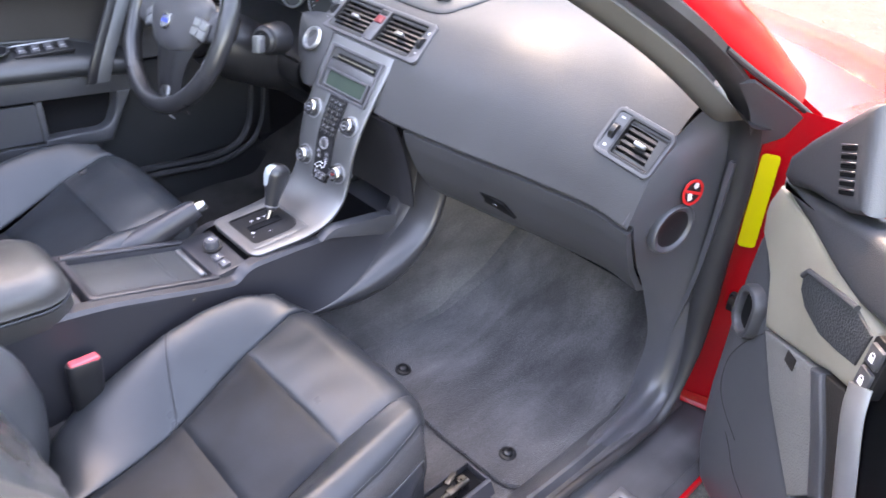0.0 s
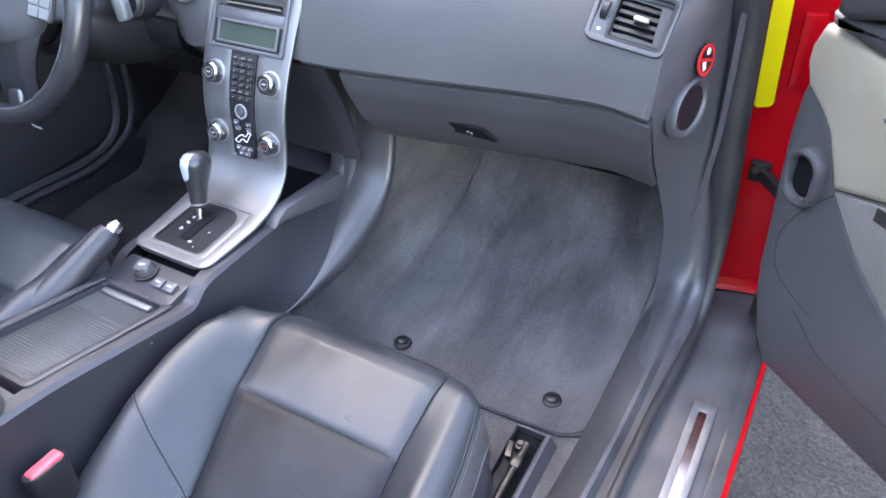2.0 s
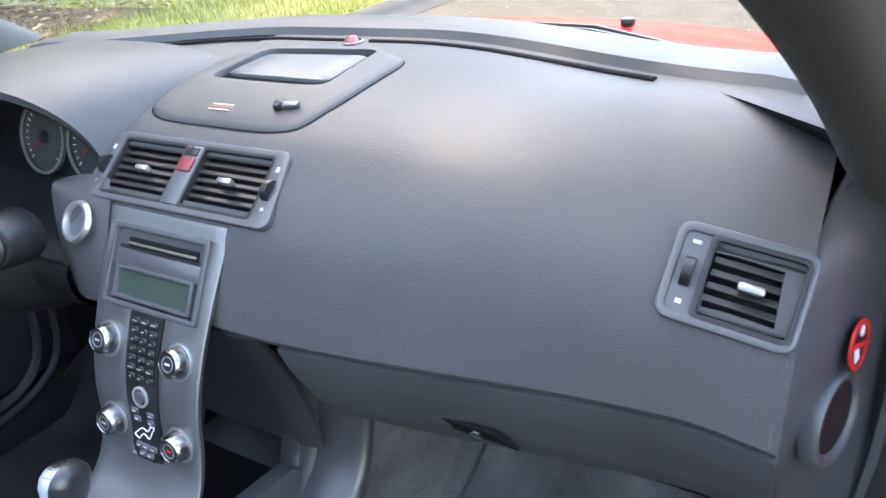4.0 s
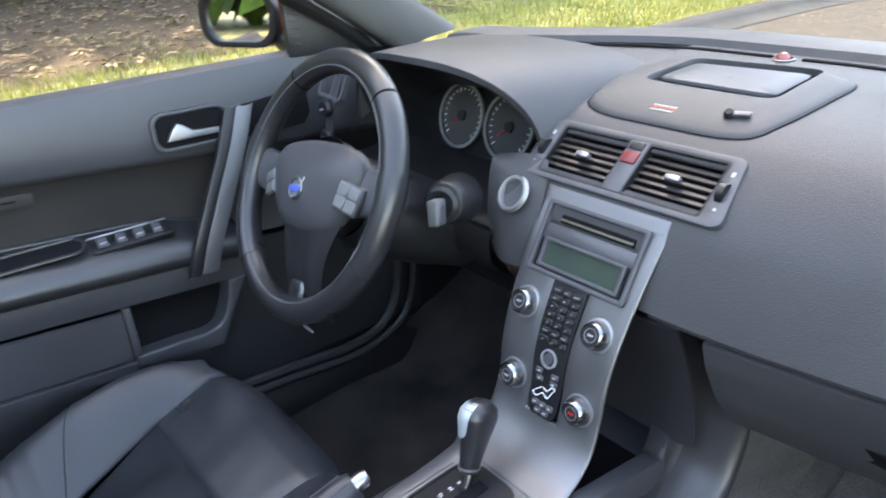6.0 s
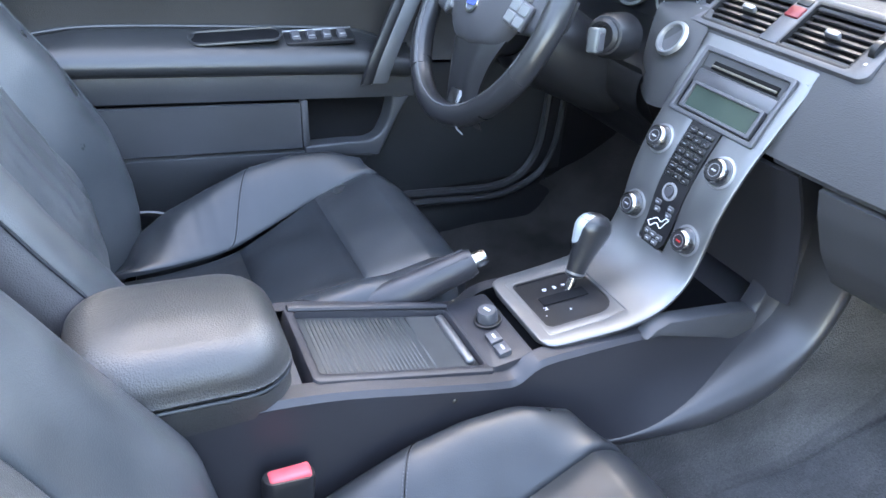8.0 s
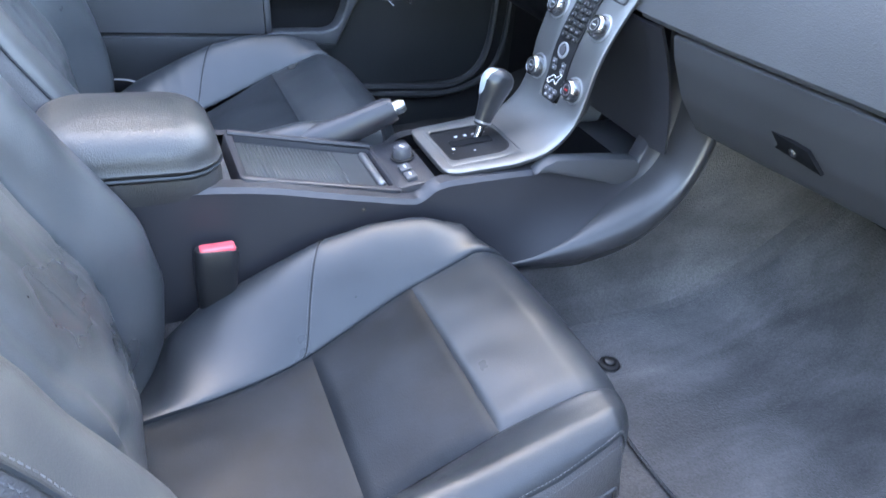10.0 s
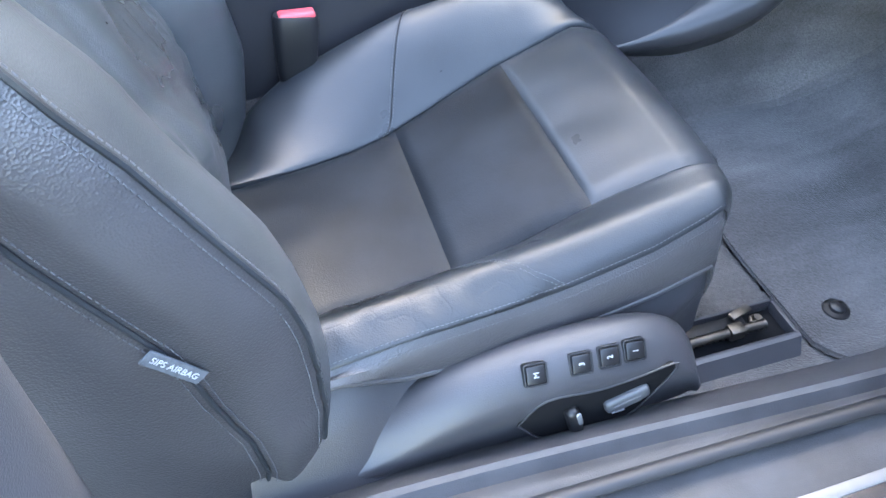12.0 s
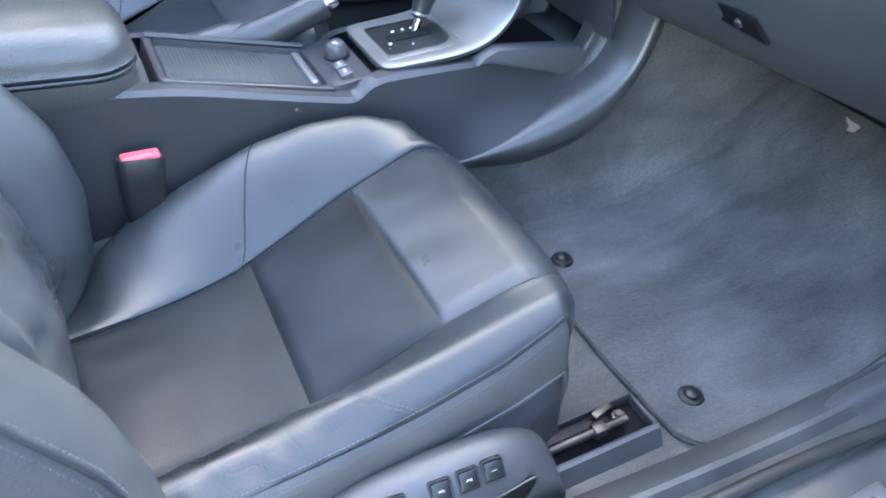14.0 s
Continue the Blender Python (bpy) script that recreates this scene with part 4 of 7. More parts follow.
part("thumbwheel", lathe([(0, -0.004), (0.0125, -0.004), (0.0125, 0.004), (0, 0.004)], 18, m=rm @ pose(-0.037, 0, 0.0, 0, 90, 0)), BLACK, rv)
part("pointer_mark", box(0.007, 0.003, 0.001, 0, m=rm @ pose(-0.037, 0.025, 0.002)), GREYPRINT, rv)
part("pointer_mark", box(0.005, 0.004, 0.001, 0, m=rm @ pose(-0.037, -0.025, 0.002)), GREYPRINT, rv)

# storage lid on the dash top
def dash_z(x, y):
    """Height of the dash top over a plan point."""
    a, b = 0.4, 1.0
    for _ in range(24):
        m_ = (a + b) / 2
        a, b = (m_, b) if dash_smooth(x, m_).y < y else (a, m_)
    return dash_smooth(x, a).z


def rounded(corners, r=0.3, n=5):
    """A closed outline with softened corners."""
    out, k = [], len(corners)
    for i in range(k):
        p, a, b = Vector(corners[i]), Vector(corners[i - 1]), Vector(corners[(i + 1) % k])
        s, e = p.lerp(a, r), p.lerp(b, r)
        for j in range(n + 1):
            t = j / n
            out.append(tuple((1 - t) ** 2 * s + 2 * t * (1 - t) * p + t * t * e))
    return out


def polar(outline, c, n=72):
    """An outline as seen from c, one point for each of n directions."""
    out = []
    for k in range(n):
        d = Vector((math.cos(2 * math.pi * k / n), math.sin(2 * math.pi * k / n)))
        best = 0.0
        for a, b in zip(outline, outline[1:] + outline[:1]):
            ax, ay, ex, ey = a[0] - c[0], a[1] - c[1], b[0] - a[0], b[1] - a[1]
            den = d.x * ey - d.y * ex
            if abs(den) > 1e-9:
                t, u = (ax * ey - ay * ex) / den, (ax * d.y - ay * d.x) / den
                if t > best and -1e-6 <= u <= 1 + 1e-6:
                    best = t
        out.append((c[0] + d.x * best, c[1] + d.y * best))
    return out


LC = (0.010, 0.325)
LIDO = polar(rounded([(-0.128, 0.188), (-0.145, 0.30), (-0.118, 0.398), (0.156, 0.391), (0.142, 0.26), (0.118, 0.186)], 0.28), LC)
WIN = polar(rounded([(-0.092, 0.276), (-0.074, 0.376), (0.104, 0.388), (0.100, 0.272)], 0.12, 4), LC)


def lid_ring(t, lift, grow=1.0):
    """Between the lid's outline (0) and its window (1), following the dash."""
    ring = []
    for a, b in zip(LIDO, WIN):
        x, y = LC[0] + (lerp(a[0], b[0], t) - LC[0]) * grow, LC[1] + (lerp(a[1], b[1], t) - LC[1]) * grow
        ring.append((x, y, dash_z(x, min(y, 0.41)) + lift))
    return ring


lid = part("storage_lid", grid([lid_ring(0, -0.006, 1.004), lid_ring(0, 0.0005, 1.002), lid_ring(0.02, 0.0028), lid_ring(0.08, 0.0045), lid_ring(0.3, 0.0062), lid_ring(0.6, 0.0082), lid_ring(0.9, 0.0102), lid_ring(0.97, 0.0100), lid_ring(1.0, 0.0085), lid_ring(1.0, 0.001, 0.99)], close_v=True), DASH, dash, "rounded lid of the dash-top storage bin")
part("lid_gap", grid([lid_ring(0, 0.0006, 1.014), lid_ring(0, 0.0010, 0.998)], close_v=True), DARK, lid)
part("lid_window", grid([lid_ring(1.0, 0.0018, 1.0), lid_ring(1.0, 0.0018, 0.5), lid_ring(1.0, 0.0018, 0.02)], close_v=True), DARK, lid)
PAN = polar(rounded([(-0.082, 0.296), (-0.068, 0.366), (0.094, 0.376), (0.090, 0.292)], 0.10, 3), LC)
part("lid_panel", grid([[(LC[0] + (x - LC[0]) * k, LC[1] + (y - LC[1]) * k, dash_z(LC[0] + (x - LC[0]) * k, LC[1] + (y - LC[1]) * k) + h) for x, y in PAN] for k, h in ((1.0, 0.002), (1.0, 0.0050), (0.97, 0.0066), (0.6, 0.0074), (0.02, 0.0076))], close_v=True), material("satin_lid", (0.080, 0.084, 0.092), rough=0.42, spec=0.32, var=0.1), lid, "satin grey sliding panel")
for y, mat_, w in ((0.214, material("orange_print", (0.45, 0.10, 0.03), rough=0.6), 0.038), (0.209, GREYPRINT, 0.034), (0.219, GREYPRINT, 0.034)):
    part("warning_print", box(w, 0.0018, 0.0006, 0, m=axes((-0.012, y, dash_z(-0.012, y) + 0.0066), (1, 0, 0), (0, -0.27, 0.96))), mat_, lid)
part("latch_knob", lathe([(0, 0.008), (0.004, 0.008), (0.006, 0.005), (0.007, 0.0), (0.007, -0.004)], 16, m=axes((0.074, 0.222, dash_z(0.074, 0.222) + 0.008), (1, 0, 0), (0.2, -0.6, 0.76))), BLACK, lid)
part("latch_foot", box(0.026, 0.010, 0.005, 0.002, m=axes((0.086, 0.224, dash_z(0.088, 0.224) + 0.010), (1, 0.2, 0), (0, -0.25, 0.96))), PLASTIC, lid)
part("light_sensor", lathe([(0, 0.011), (0.006, 0.010), (0.010, 0.005), (0.011, 0)], 18, m=dash_frame(0.015, 0.895, 0.0)), material("clear_red_lens", (0.35, 0.08, 0.07), rough=0.15, coat=0.5), dash, "small red sun sensor dome")
part("sensor_foot", lathe([(0.012, 0.003), (0.015, 0.002), (0.016, -0.002)], 18, m=dash_frame(0.017, 0.895, 0.0)), PLASTIC, dash)
for x0, x1 in ((-0.50, -0.005), (0.04, 0.46)):
    part("defroster_slot", tube([dash_smooth(x, 0.905) + Vector((0, 0, 0.001)) for x in np.linspace(x0, x1, 24)], 0.0045, 6, flat=0.5), DARK, dash)
part("rear_ledge", thick(grid([[dash_smooth(x, 0.935) + Vector((0, a, h)) for a, h in ((0, 0.0), (0.008, 0.010), (0.03, 0.014), (0.075, 0.014), (0.09, 0.002))] for x in np.linspace(-0.61, 0.60, 36)]), 0.003), DASH, dash)
# key slot ring beside the stack
km = axes((-0.134, 0.072, 0.889), (1, -0.02, 0), (-0.06, -0.82, 0.55)) @ Matrix.Scale(1.12, 4)
part("ring_pad", surf([[(-0.200, 0.105, 0.925), (-0.15, 0.108, 0.935), (-0.11, 0.11, 0.933)], [(-0.195, 0.085, 0.92), (-0.145, 0.078, 0.905), (-0.092, 0.086, 0.905)], [(-0.19, 0.07, 0.86), (-0.14, 0.055, 0.85), (-0.088, 0.06, 0.855)], [(-0.175, 0.06, 0.81), (-0.135, 0.045, 0.80), (-0.088, 0.048, 0.805)]], 6, 6), DASH, dash)
part("key_ring", lathe([(0.0235, 0.004), (0.0215, 0.009), (0.0185, 0.009), (0.0170, 0.005), (0.0170, -0.004), (0.0235, -0.004)], 32, m=km), SATIN, dash, "pale silver ring round a blank dial")
part("key_dial", lathe([(0, 0.003), (0.0165, 0.002), (0.0165, -0.004)], 24, m=km), PLASTIC, dash)

# instrument hood and dials
HX = -0.365


def hood_pt(a, k):
    """Hood arch: a from -1 to 1 across, k from the rim (0) forward (1)."""
    w = lerp(0.235, 0.255, k)
    h = (1 - abs(a) ** 2.6) ** (1 / 2.6)
    return Vector((HX + a * w, lerp(0.075 + 0.05 * a * a, 0.36, k), lerp(0.905, 0.99, k) + h * lerp(0.142, 0.062, k) - 0.02 * k * k))


AA = [-math.cos(math.pi * i / 32) for i in range(33)]
part("instrument_hood", thick(grid([[hood_pt(a, k) for k in np.linspace(0, 1, 10)] for a in AA]), 0.010), DASH, dash, "arched hood over the instruments")
part("hood_lining", grid([[hood_pt(a, 0).lerp(Vector((HX + a * 0.20, 0.235, 0.90 + 0.08 * (1 - abs(a) ** 3))), k) + Vector((0, 0, -0.012)) for k in np.linspace(0, 1, 5)] for a in AA]), BLACK, dash)
part("cluster_face", box(0.44, 0.006, 0.15, 0.003, m=pose(HX, 0.235, 0.925, -18)), BLACK, dash)
part("cluster_sill", surf([[(x, y, z) for y, z in ((0.235, 0.865), (0.14, 0.845), (0.08, 0.845), (0.05, 0.825), (0.055, 0.78), (0.10, 0.74))] for x in (-0.60, -0.38, -0.165)], 5, 5), BLACK, dash)
for gx, r in ((-0.417, 0.054), (-0.300, 0.054)):
    gm2 = axes((gx, 0.222, 0.918), (1, 0, 0), (0, -0.95, 0.3))
    dial = part("dial", lathe([(0, 0.002), (r - 0.004, 0.002), (r - 0.003, 0.006), (r, 0.006), (r + 0.001, -0.002)], 40, m=gm2), material("grey_dial_face", (0.045, 0.045, 0.048), rough=0.5, var=0.1), dash, "round grey instrument dial")
    part("dial_rim", frame_ring(circ(r + 0.002, 40), circ(r - 0.003, 40), 0.003, 0.008, m=gm2), SATIN, dial)
    for k in range(22):
        a = radians(225 - 270 * k / 21)
        part("tick", box(0.007 if k % 3 == 0 else 0.004, 0.0012, 0.0008, 0, m=gm2 @ pose((r - 0.010) * math.cos(a), (r - 0.010) * math.sin(a), 0.0025, 0, 0, math.degrees(a))), WHITE, dial)
    part("needle", box(0.030, 0.002, 0.001, 0, m=gm2 @ pose(-0.011, -0.009, 0.005, 0, 0, 40)), REDPRINT, dial, "red needle")
    part("needle_hub", lathe([(0, 0.008), (0.009, 0.007), (0.010, 0.002)], 18, m=gm2), BLACK, dial)
rehome(dash, (0, 0.3, 0.8))
# lower driver fascia and switch panel
fascia = thing("driver_fascia", "black lower fascia under the steering column", "fascia")
part("knee_bolster", surf([[(x, y, z) for y, z in ((0.05, 0.84), (0.075, 0.78), (0.13, 0.70), (0.22, 0.63), (0.40, 0.62))] for x in (-0.62, -0.38, -0.165)], 5, 5), BLACK, fascia)
lp = surf([[(-0.585, 0.09, 0.985), (-0.62, 0.10, 0.99), (-0.655, 0.13, 0.985)], [(-0.58, 0.06, 0.92), (-0.62, 0.07, 0.92), (-0.66, 0.10, 0.915)], [(-0.585, 0.05, 0.83), (-0.62, 0.06, 0.83), (-0.66, 0.09, 0.83)]], 6, 6)
part("switch_panel", lp, PLASTIC, fascia)
for y, z, r in ((0.066, 0.935, 0.016), (0.062, 0.885, 0.014)):
    part("lamp_knob", lathe([(0, 0.014), (r * 0.8, 0.014), (r, 0.010), (r, 0)], 18, m=axes((-0.60, y, z), (1, 0, 0), (0.15, -0.95, 0.1))), BLACK, fascia)
    part("knob_mark", box(0.008, 0.003, 0.001, 0, m=axes((-0.60, y - 0.015, z), (1, 0, 0), (0.15, -0.95, 0.1))), GREYPRINT, fascia)
part("corner_vent", frame_ring(rrect(0.07, 0.06, 0.012), rrect(0.058, 0.046, 0.006), -0.006, 0.004, 0.001, m=axes((-0.605, 0.085, 0.975), (1, -0.2, 0), (0.1, -0.9, 0.35))), PLASTIC, fascia)
rehome(fascia, (-0.38, 0.2, 0.62))

# ---- floating centre stack ----
SP = curve([(0, 0.092, 0.910), (0, 0.052, 0.846), (0, 0.014, 0.775), (0, -0.004, 0.725), (0, -0.013, 0.678), (0, -0.030, 0.636), (0, -0.062, 0.608), (0, -0.110, 0.596), (0, -0.170, 0.592), (0, -0.228, 0.590)], 10)
SL = [0.0]
for a, b in zip(SP, SP[1:]):
    SL.append(SL[-1] + (b - a).length)


def stack_at(s):
    y, z = interp(s, SL, [p.y for p in SP]), interp(s, SL, [p.z for p in SP])
    y2, z2 = interp(s + 0.004, SL, [p.y for p in SP]), interp(s + 0.004, SL, [p.z for p in SP])
    y1, z1 = interp(s - 0.004, SL, [p.y for p in SP]), interp(s - 0.004, SL, [p.z for p in SP])
    up = Vector((0, y1 - y2, z1 - z2)).normalized()
    return Vector((0, y, z)), Vector((1, 0, 0)).cross(up).normalized(), up


def half_width(s):
    return interp(s, (0, 0.03, 0.12, 0.25, 0.33, 0.40, SL[-1] - 0.02, SL[-1] - 0.010, SL[-1] - 0.004, SL[-1]), (0.0965, 0.0965, 0.091, 0.086, 0.087, 0.088, 0.082, 0.079, 0.075, 0.068))


def stack_frame(s, x=0.0, lift=0.0):
    p, n, up = stack_at(s)
    return axes(p + Vector((x, 0, 0)) + n * lift, (1, 0, 0), n)


stack = thing("centre_stack", "slim floating brushed-silver control panel with radio and knobs", "control panel")
GATE0, GATE1 = SL[-1] - 0.135, SL[-1] - 0.022


def stack_rows():
    ss = sorted(set([round(v, 4) for v in np.linspace(0, SL[-1], 90)] + [round(GATE0, 4), round(GATE1, 4), 0.018, 0.108, 0.285]))
    xs = (-1, -0.95, -0.8, -0.66, -0.45, -0.3, 0, 0.3, 0.45, 0.66, 0.8, 0.95, 1)
    rows = []
    for s in ss:
        p, n, up = stack_at(s)
        w = half_width(s)
        rows.append([p + Vector((w * x, 0, 0)) + n * (-0.002 if abs(x) == 1 else 0.0) for x in xs])
    return ss, xs, rows


ss, xs, rows = stack_rows()


def gate_cell(i, j):
    sm_, xm = (ss[i] + ss[i + 1]) / 2, (xs[j] + xs[j + 1]) / 2
    return (GATE0 < sm_ < GATE1 and abs(xm) < 0.66) or (0.018 < sm_ < 0.108 and abs(xm) < 0.8) or (0.105 < sm_ < 0.285 and abs(xm) < 0.3)


panel = thick(grid(rows, skip=gate_cell), 0.010)
bmesh.ops.bevel(panel, geom=[e for e in panel.edges if len(e.link_faces) == 2 and e.calc_face_angle(0) > 1.0], offset=0.0018, segments=2, affect="EDGES", profile=0.5)
part("panel", panel, SILVER, stack, "brushed silver panel")
part("panel_back", thick(grid([[stack_at(s)[0] + Vector((x * half_width(s) * 0.93, 0, 0)) - stack_at(s)[1] * d for x, d in ((-1, 0.012), (-0.8, 0.024), (0.8, 0.024), (1, 0.012))] for s in np.linspace(0.004, SL[-1] - 0.17, 30)]), -0.004), BLACK, stack)
radio = part("radio", grid([[stack_at(s)[0] + Vector((x, 0, 0)) + stack_at(s)[1] * h for x, h in ((-0.077, 0.0), (-0.0735, 0.0015), (-0.070, -0.004), (0.070, -0.004), (0.0735, 0.0015), (0.077, 0.0))] for s in np.linspace(0.017, 0.110, 14)]), BLACK, stack, "dark radio fascia with display")
part("radio_rim", frame_ring(rrect(0.156, 0.094, 0.004), rrect(0.142, 0.082, 0.003), -0.008, 0.003, 0.001, m=stack_frame(0.0635)), PLASTIC, radio)
part("disc_slot", box(0.112, 0.011, 0.004, 0.001, m=stack_frame(0.037, 0.004, -0.002)), DARK, radio)
part("slot_lip", box(0.112, 0.003, 0.004, 0.001, m=stack_frame(0.0385, 0.004, -0.0005)), material("dull_brass_slot", (0.13, 0.12, 0.09), rough=0.4), radio)
part("slot_bar", box(0.140, 0.020, 0.006, 0.002, m=stack_frame(0.056, 0, -0.0035)), PLASTIC, radio)
part("display_frame", frame_ring(rrect(0.128, 0.038, 0.003), rrect(0.116, 0.029, 0.002), -0.006, 0.002, 0.001, m=stack_frame(0.083)), PLASTIC, radio)
part("display", box(0.116, 0.029, 0.002, 0, m=stack_frame(0.083, 0, -0.0035)), LCD, radio, "dark green blank display")
keypad = part("keypad", thick(grid([[stack_at(s)[0] + Vector((x * interp(s, (0.1, 0.2, 0.275, 0.286), (0.027, 0.026, 0.024, 0.016)), 0, 0)) + stack_at(s)[1] * 0.0012 for x in (-1, -0.5, 0, 0.5, 1)] for s in np.linspace(0.104, 0.286, 26)]), 0.008), BLACK, stack, "black keypad with white print")
for r in range(7):
    for c in range(3):
        s = 0.121 + r * 0.0105
        part("key", box(0.0135, 0.0078, 0.004, 0.0012, 1, m=stack_frame(s, (c - 1) * 0.0152, 0.002)), BLACK, keypad)
        part("key_print", box(0.0075 if r in (0, 5) else 0.0035, 0.0014, 0.0004, 0, m=stack_frame(s, (c - 1) * 0.0152, 0.0043)), DIMPRINT, keypad)
part("cursor_ring", frame_ring(circ(0.0125, 24), circ(0.0095, 24), 0, 0.003, 0.0006, m=stack_frame(0.206, 0.0, 0.0015)), DIMPRINT, keypad)
part("cursor_key", lathe([(0, 0.004), (0.007, 0.0038), (0.008, 0.0)], 20, m=stack_frame(0.206, 0, 0.0015)), PLASTIC, keypad)
for s, xx in ((0.226, -0.013), (0.226, 0.013), (0.236, -0.011), (0.236, 0.012), (0.270, -0.012), (0.270, 0.0), (0.270, 0.012), (0.279, -0.006), (0.279, 0.007)):
    part("key", box(0.011, 0.0075, 0.004, 0.0012, 1, m=stack_frame(s, xx, 0.0015)), PLASTIC, keypad)
    part("key_print", box(0.005, 0.0015, 0.0004, 0, m=stack_frame(s, xx, 0.0038)), GREYPRINT, keypad)
seat_line = [stack_frame(0.252, 0, 0.0024) @ Vector(p) for p in ((-0.019, -0.006, 0), (-0.012, -0.010, 0), (-0.003, -0.002, 0), (0.006, -0.006, 0), (0.012, 0.004, 0), (0.016, 0.010, 0), (0.011, 0.011, 0), (0.004, 0.003, 0), (-0.004, 0.005, 0), (-0.013, -0.001, 0))]
part("airflow_figure", tube(curve([*seat_line, seat_line[0]], 4), 0.0007, 5), WHITE, keypad, "white airflow line figure")
part("airflow_figure", frame_ring(circ(0.0035, 14), circ(0.0023, 14), 0, 0.0008, m=stack_frame(0.238, 0.013, 0.002)), WHITE, keypad)
for s, sx in ((0.1515, -1), (0.1515, 1), (0.250, -1), (0.250, 1)):
    km_ = stack_frame(s, sx * interp(s, (0.15, 0.25), (0.0585, 0.0555)), 0) @ Matrix.Scale(1.15, 4)
    knob = part("knob", lathe([(0.0155, -0.002), (0.0152, 0.003), (0.0142, 0.010), (0.0130, 0.0135), (0.0115, 0.0145), (0.0110, 0.0130), (0, 0.0125)], 30, m=km_), CHROME, stack, "silver-rimmed control knob")
    part("knob_collar", lathe([(0.0185, -0.001), (0.0183, 0.0015), (0.0158, 0.002)], 30, m=km_), SATIN, knob)
    part("knob_face", lathe([(0, 0.0138), (0.0108, 0.0136), (0.0110, 0.012)], 24, m=km_), BLACK, knob)
    part("knob_print", frame_ring(circ(0.0075, 20), circ(0.0067, 20), 0.0136, 0.0142, m=km_), DIMPRINT, knob)
    part("knob_print", box(0.0065, 0.0017, 0.0006, 0, m=km_ @ pose(0, 0, 0.0141)), REDPRINT if (s > 0.2 and sx > 0) else GREYPRINT, knob)
gate = part("shift_gate", thick(grid([[stack_at(s)[0] + Vector((x * 0.058, 0, 0)) + stack_at(s)[1] * -0.003 for x in (-1, -0.5, 0, 0.5, 1)] for s in np.linspace(GATE0 - 0.004, GATE1 + 0.004, 14)]), 0.006), BLACK, stack, "black shift gate plate with white letters")
gc = (GATE0 + GATE1) / 2


def gate_outline(w, h, front, rear, cx, cy, n=6):
    """A rounded rectangle whose front corners are rounder than its rear ones."""
    out = []
    for sx, sy, a0, r in ((1, 1, 0, front), (-1, 1, 90, front), (-1, -1, 180, rear), (1, -1, 270, rear)):
        for k in range(n + 1):
            a = radians(a0 + 90 * k / n)
            out.append((cx + sx * (w / 2 - r) + r * math.cos(a), cy + sy * (h / 2 - r) + r * math.sin(a)))
    return out


part("gate_frame", frame_ring(gate_outline(0.124, 0.124, 0.004, 0.004, 0, 0), gate_outline(0.104, 0.109, 0.032, 0.010, -0.004, -0.001), -0.006, 0.0007, 0.0006, m=stack_frame(gc)), SILVER, stack, "silver surround of the shift gate")
part("gate_lip", frame_ring(gate_outline(0.105, 0.110, 0.032, 0.010, -0.004, -0.001), gate_outline(0.099, 0.104, 0.029, 0.008, -0.004, -0.001), -0.004, 0.0002, 0.0004, m=stack_frame(gc)), BLACK, gate)
part("gate_slot", box(0.018, 0.07, 0.002, 0.0005, m=stack_frame(gc, -0.006, -0.0016)), DARK, gate)
for ch, dy in (("P", 0.036), ("R", 0.014), ("N", 0.000), ("D", -0.016)):
    writing(ch, 0.008, WHITE, stack_frame(gc, -0.030, -0.0022) @ pose(0, dy, 0), gate)
for ch, dx, dy in (("+", 0.034, 0.014), ("M", 0.020, -0.016), ("-", 0.034, -0.022)):
    writing(ch, 0.008, WHITE, stack_frame(gc, dx - 0.012, -0.0022) @ pose(0, dy - 0.02, 0), gate)
rehome(stack, (0, -0.1, 0.59))

lever = thing("gear_lever", "dark leather gear lever with a satin silver inlay", "gear lever")
base = Vector((-0.020, -0.134, 0.586))
tip = Vector((-0.030, -0.092, 0.697))
part("stem", tube([base, base.lerp(tip, 0.15), base.lerp(tip, 0.32)], [0.0068, 0.0066, 0.0062], 12, up=(0, 1, 0)), CHROME, lever, "chrome stem")
KH = (0.20, 0.215, 0.25, 0.40, 0.55, 0.70, 0.82, 0.91, 0.97, 1.0)
KA = (0.0080, 0.0105, 0.0110, 0.0128, 0.0155, 0.0190, 0.0212, 0.0190, 0.0125, 0.0015)


def knob_ring(k, angles, grow=0.0):
    r = interp(k, KH, KA) + grow
    c = base.lerp(tip, k)
    lean = (tip - base).normalized()
    ax = Vector((1, 0, 0))
    ax = (ax - lean * ax.dot(lean)).normalized()
    ay = lean.cross(ax)
    return [c + ax * (r * math.cos(t)) + ay * (1.30 * r * math.sin(t)) for t in angles]


KS = [*np.linspace(0.20, 0.25, 5), *np.linspace(0.30, 0.80, 14), *np.linspace(0.83, 0.97, 9), 0.985, 1.0]
part("knob", grid([knob_ring(k, [2 * math.pi * j / 28 for j in range(28)]) for k in KS], close_v=True), WHEELHIDE, lever, "dark leather knob")
part("collar", grid([knob_ring(k, [2 * math.pi * j / 20 for j in range(20)], 0.0012) for k in (0.245, 0.25, 0.27, 0.275)], close_v=True), SATIN, lever, "thin silver collar")
cap = [knob_ring(k, np.linspace(-2.15 - w, -2.15 + w, 16), 0.0009) for k, w in ((0.60, 0.45), (0.615, 0.72), (0.65, 0.90), (0.72, 0.98), (0.80, 1.0), (0.88, 1.05), (0.94, 1.15), (0.975, 1.3))]
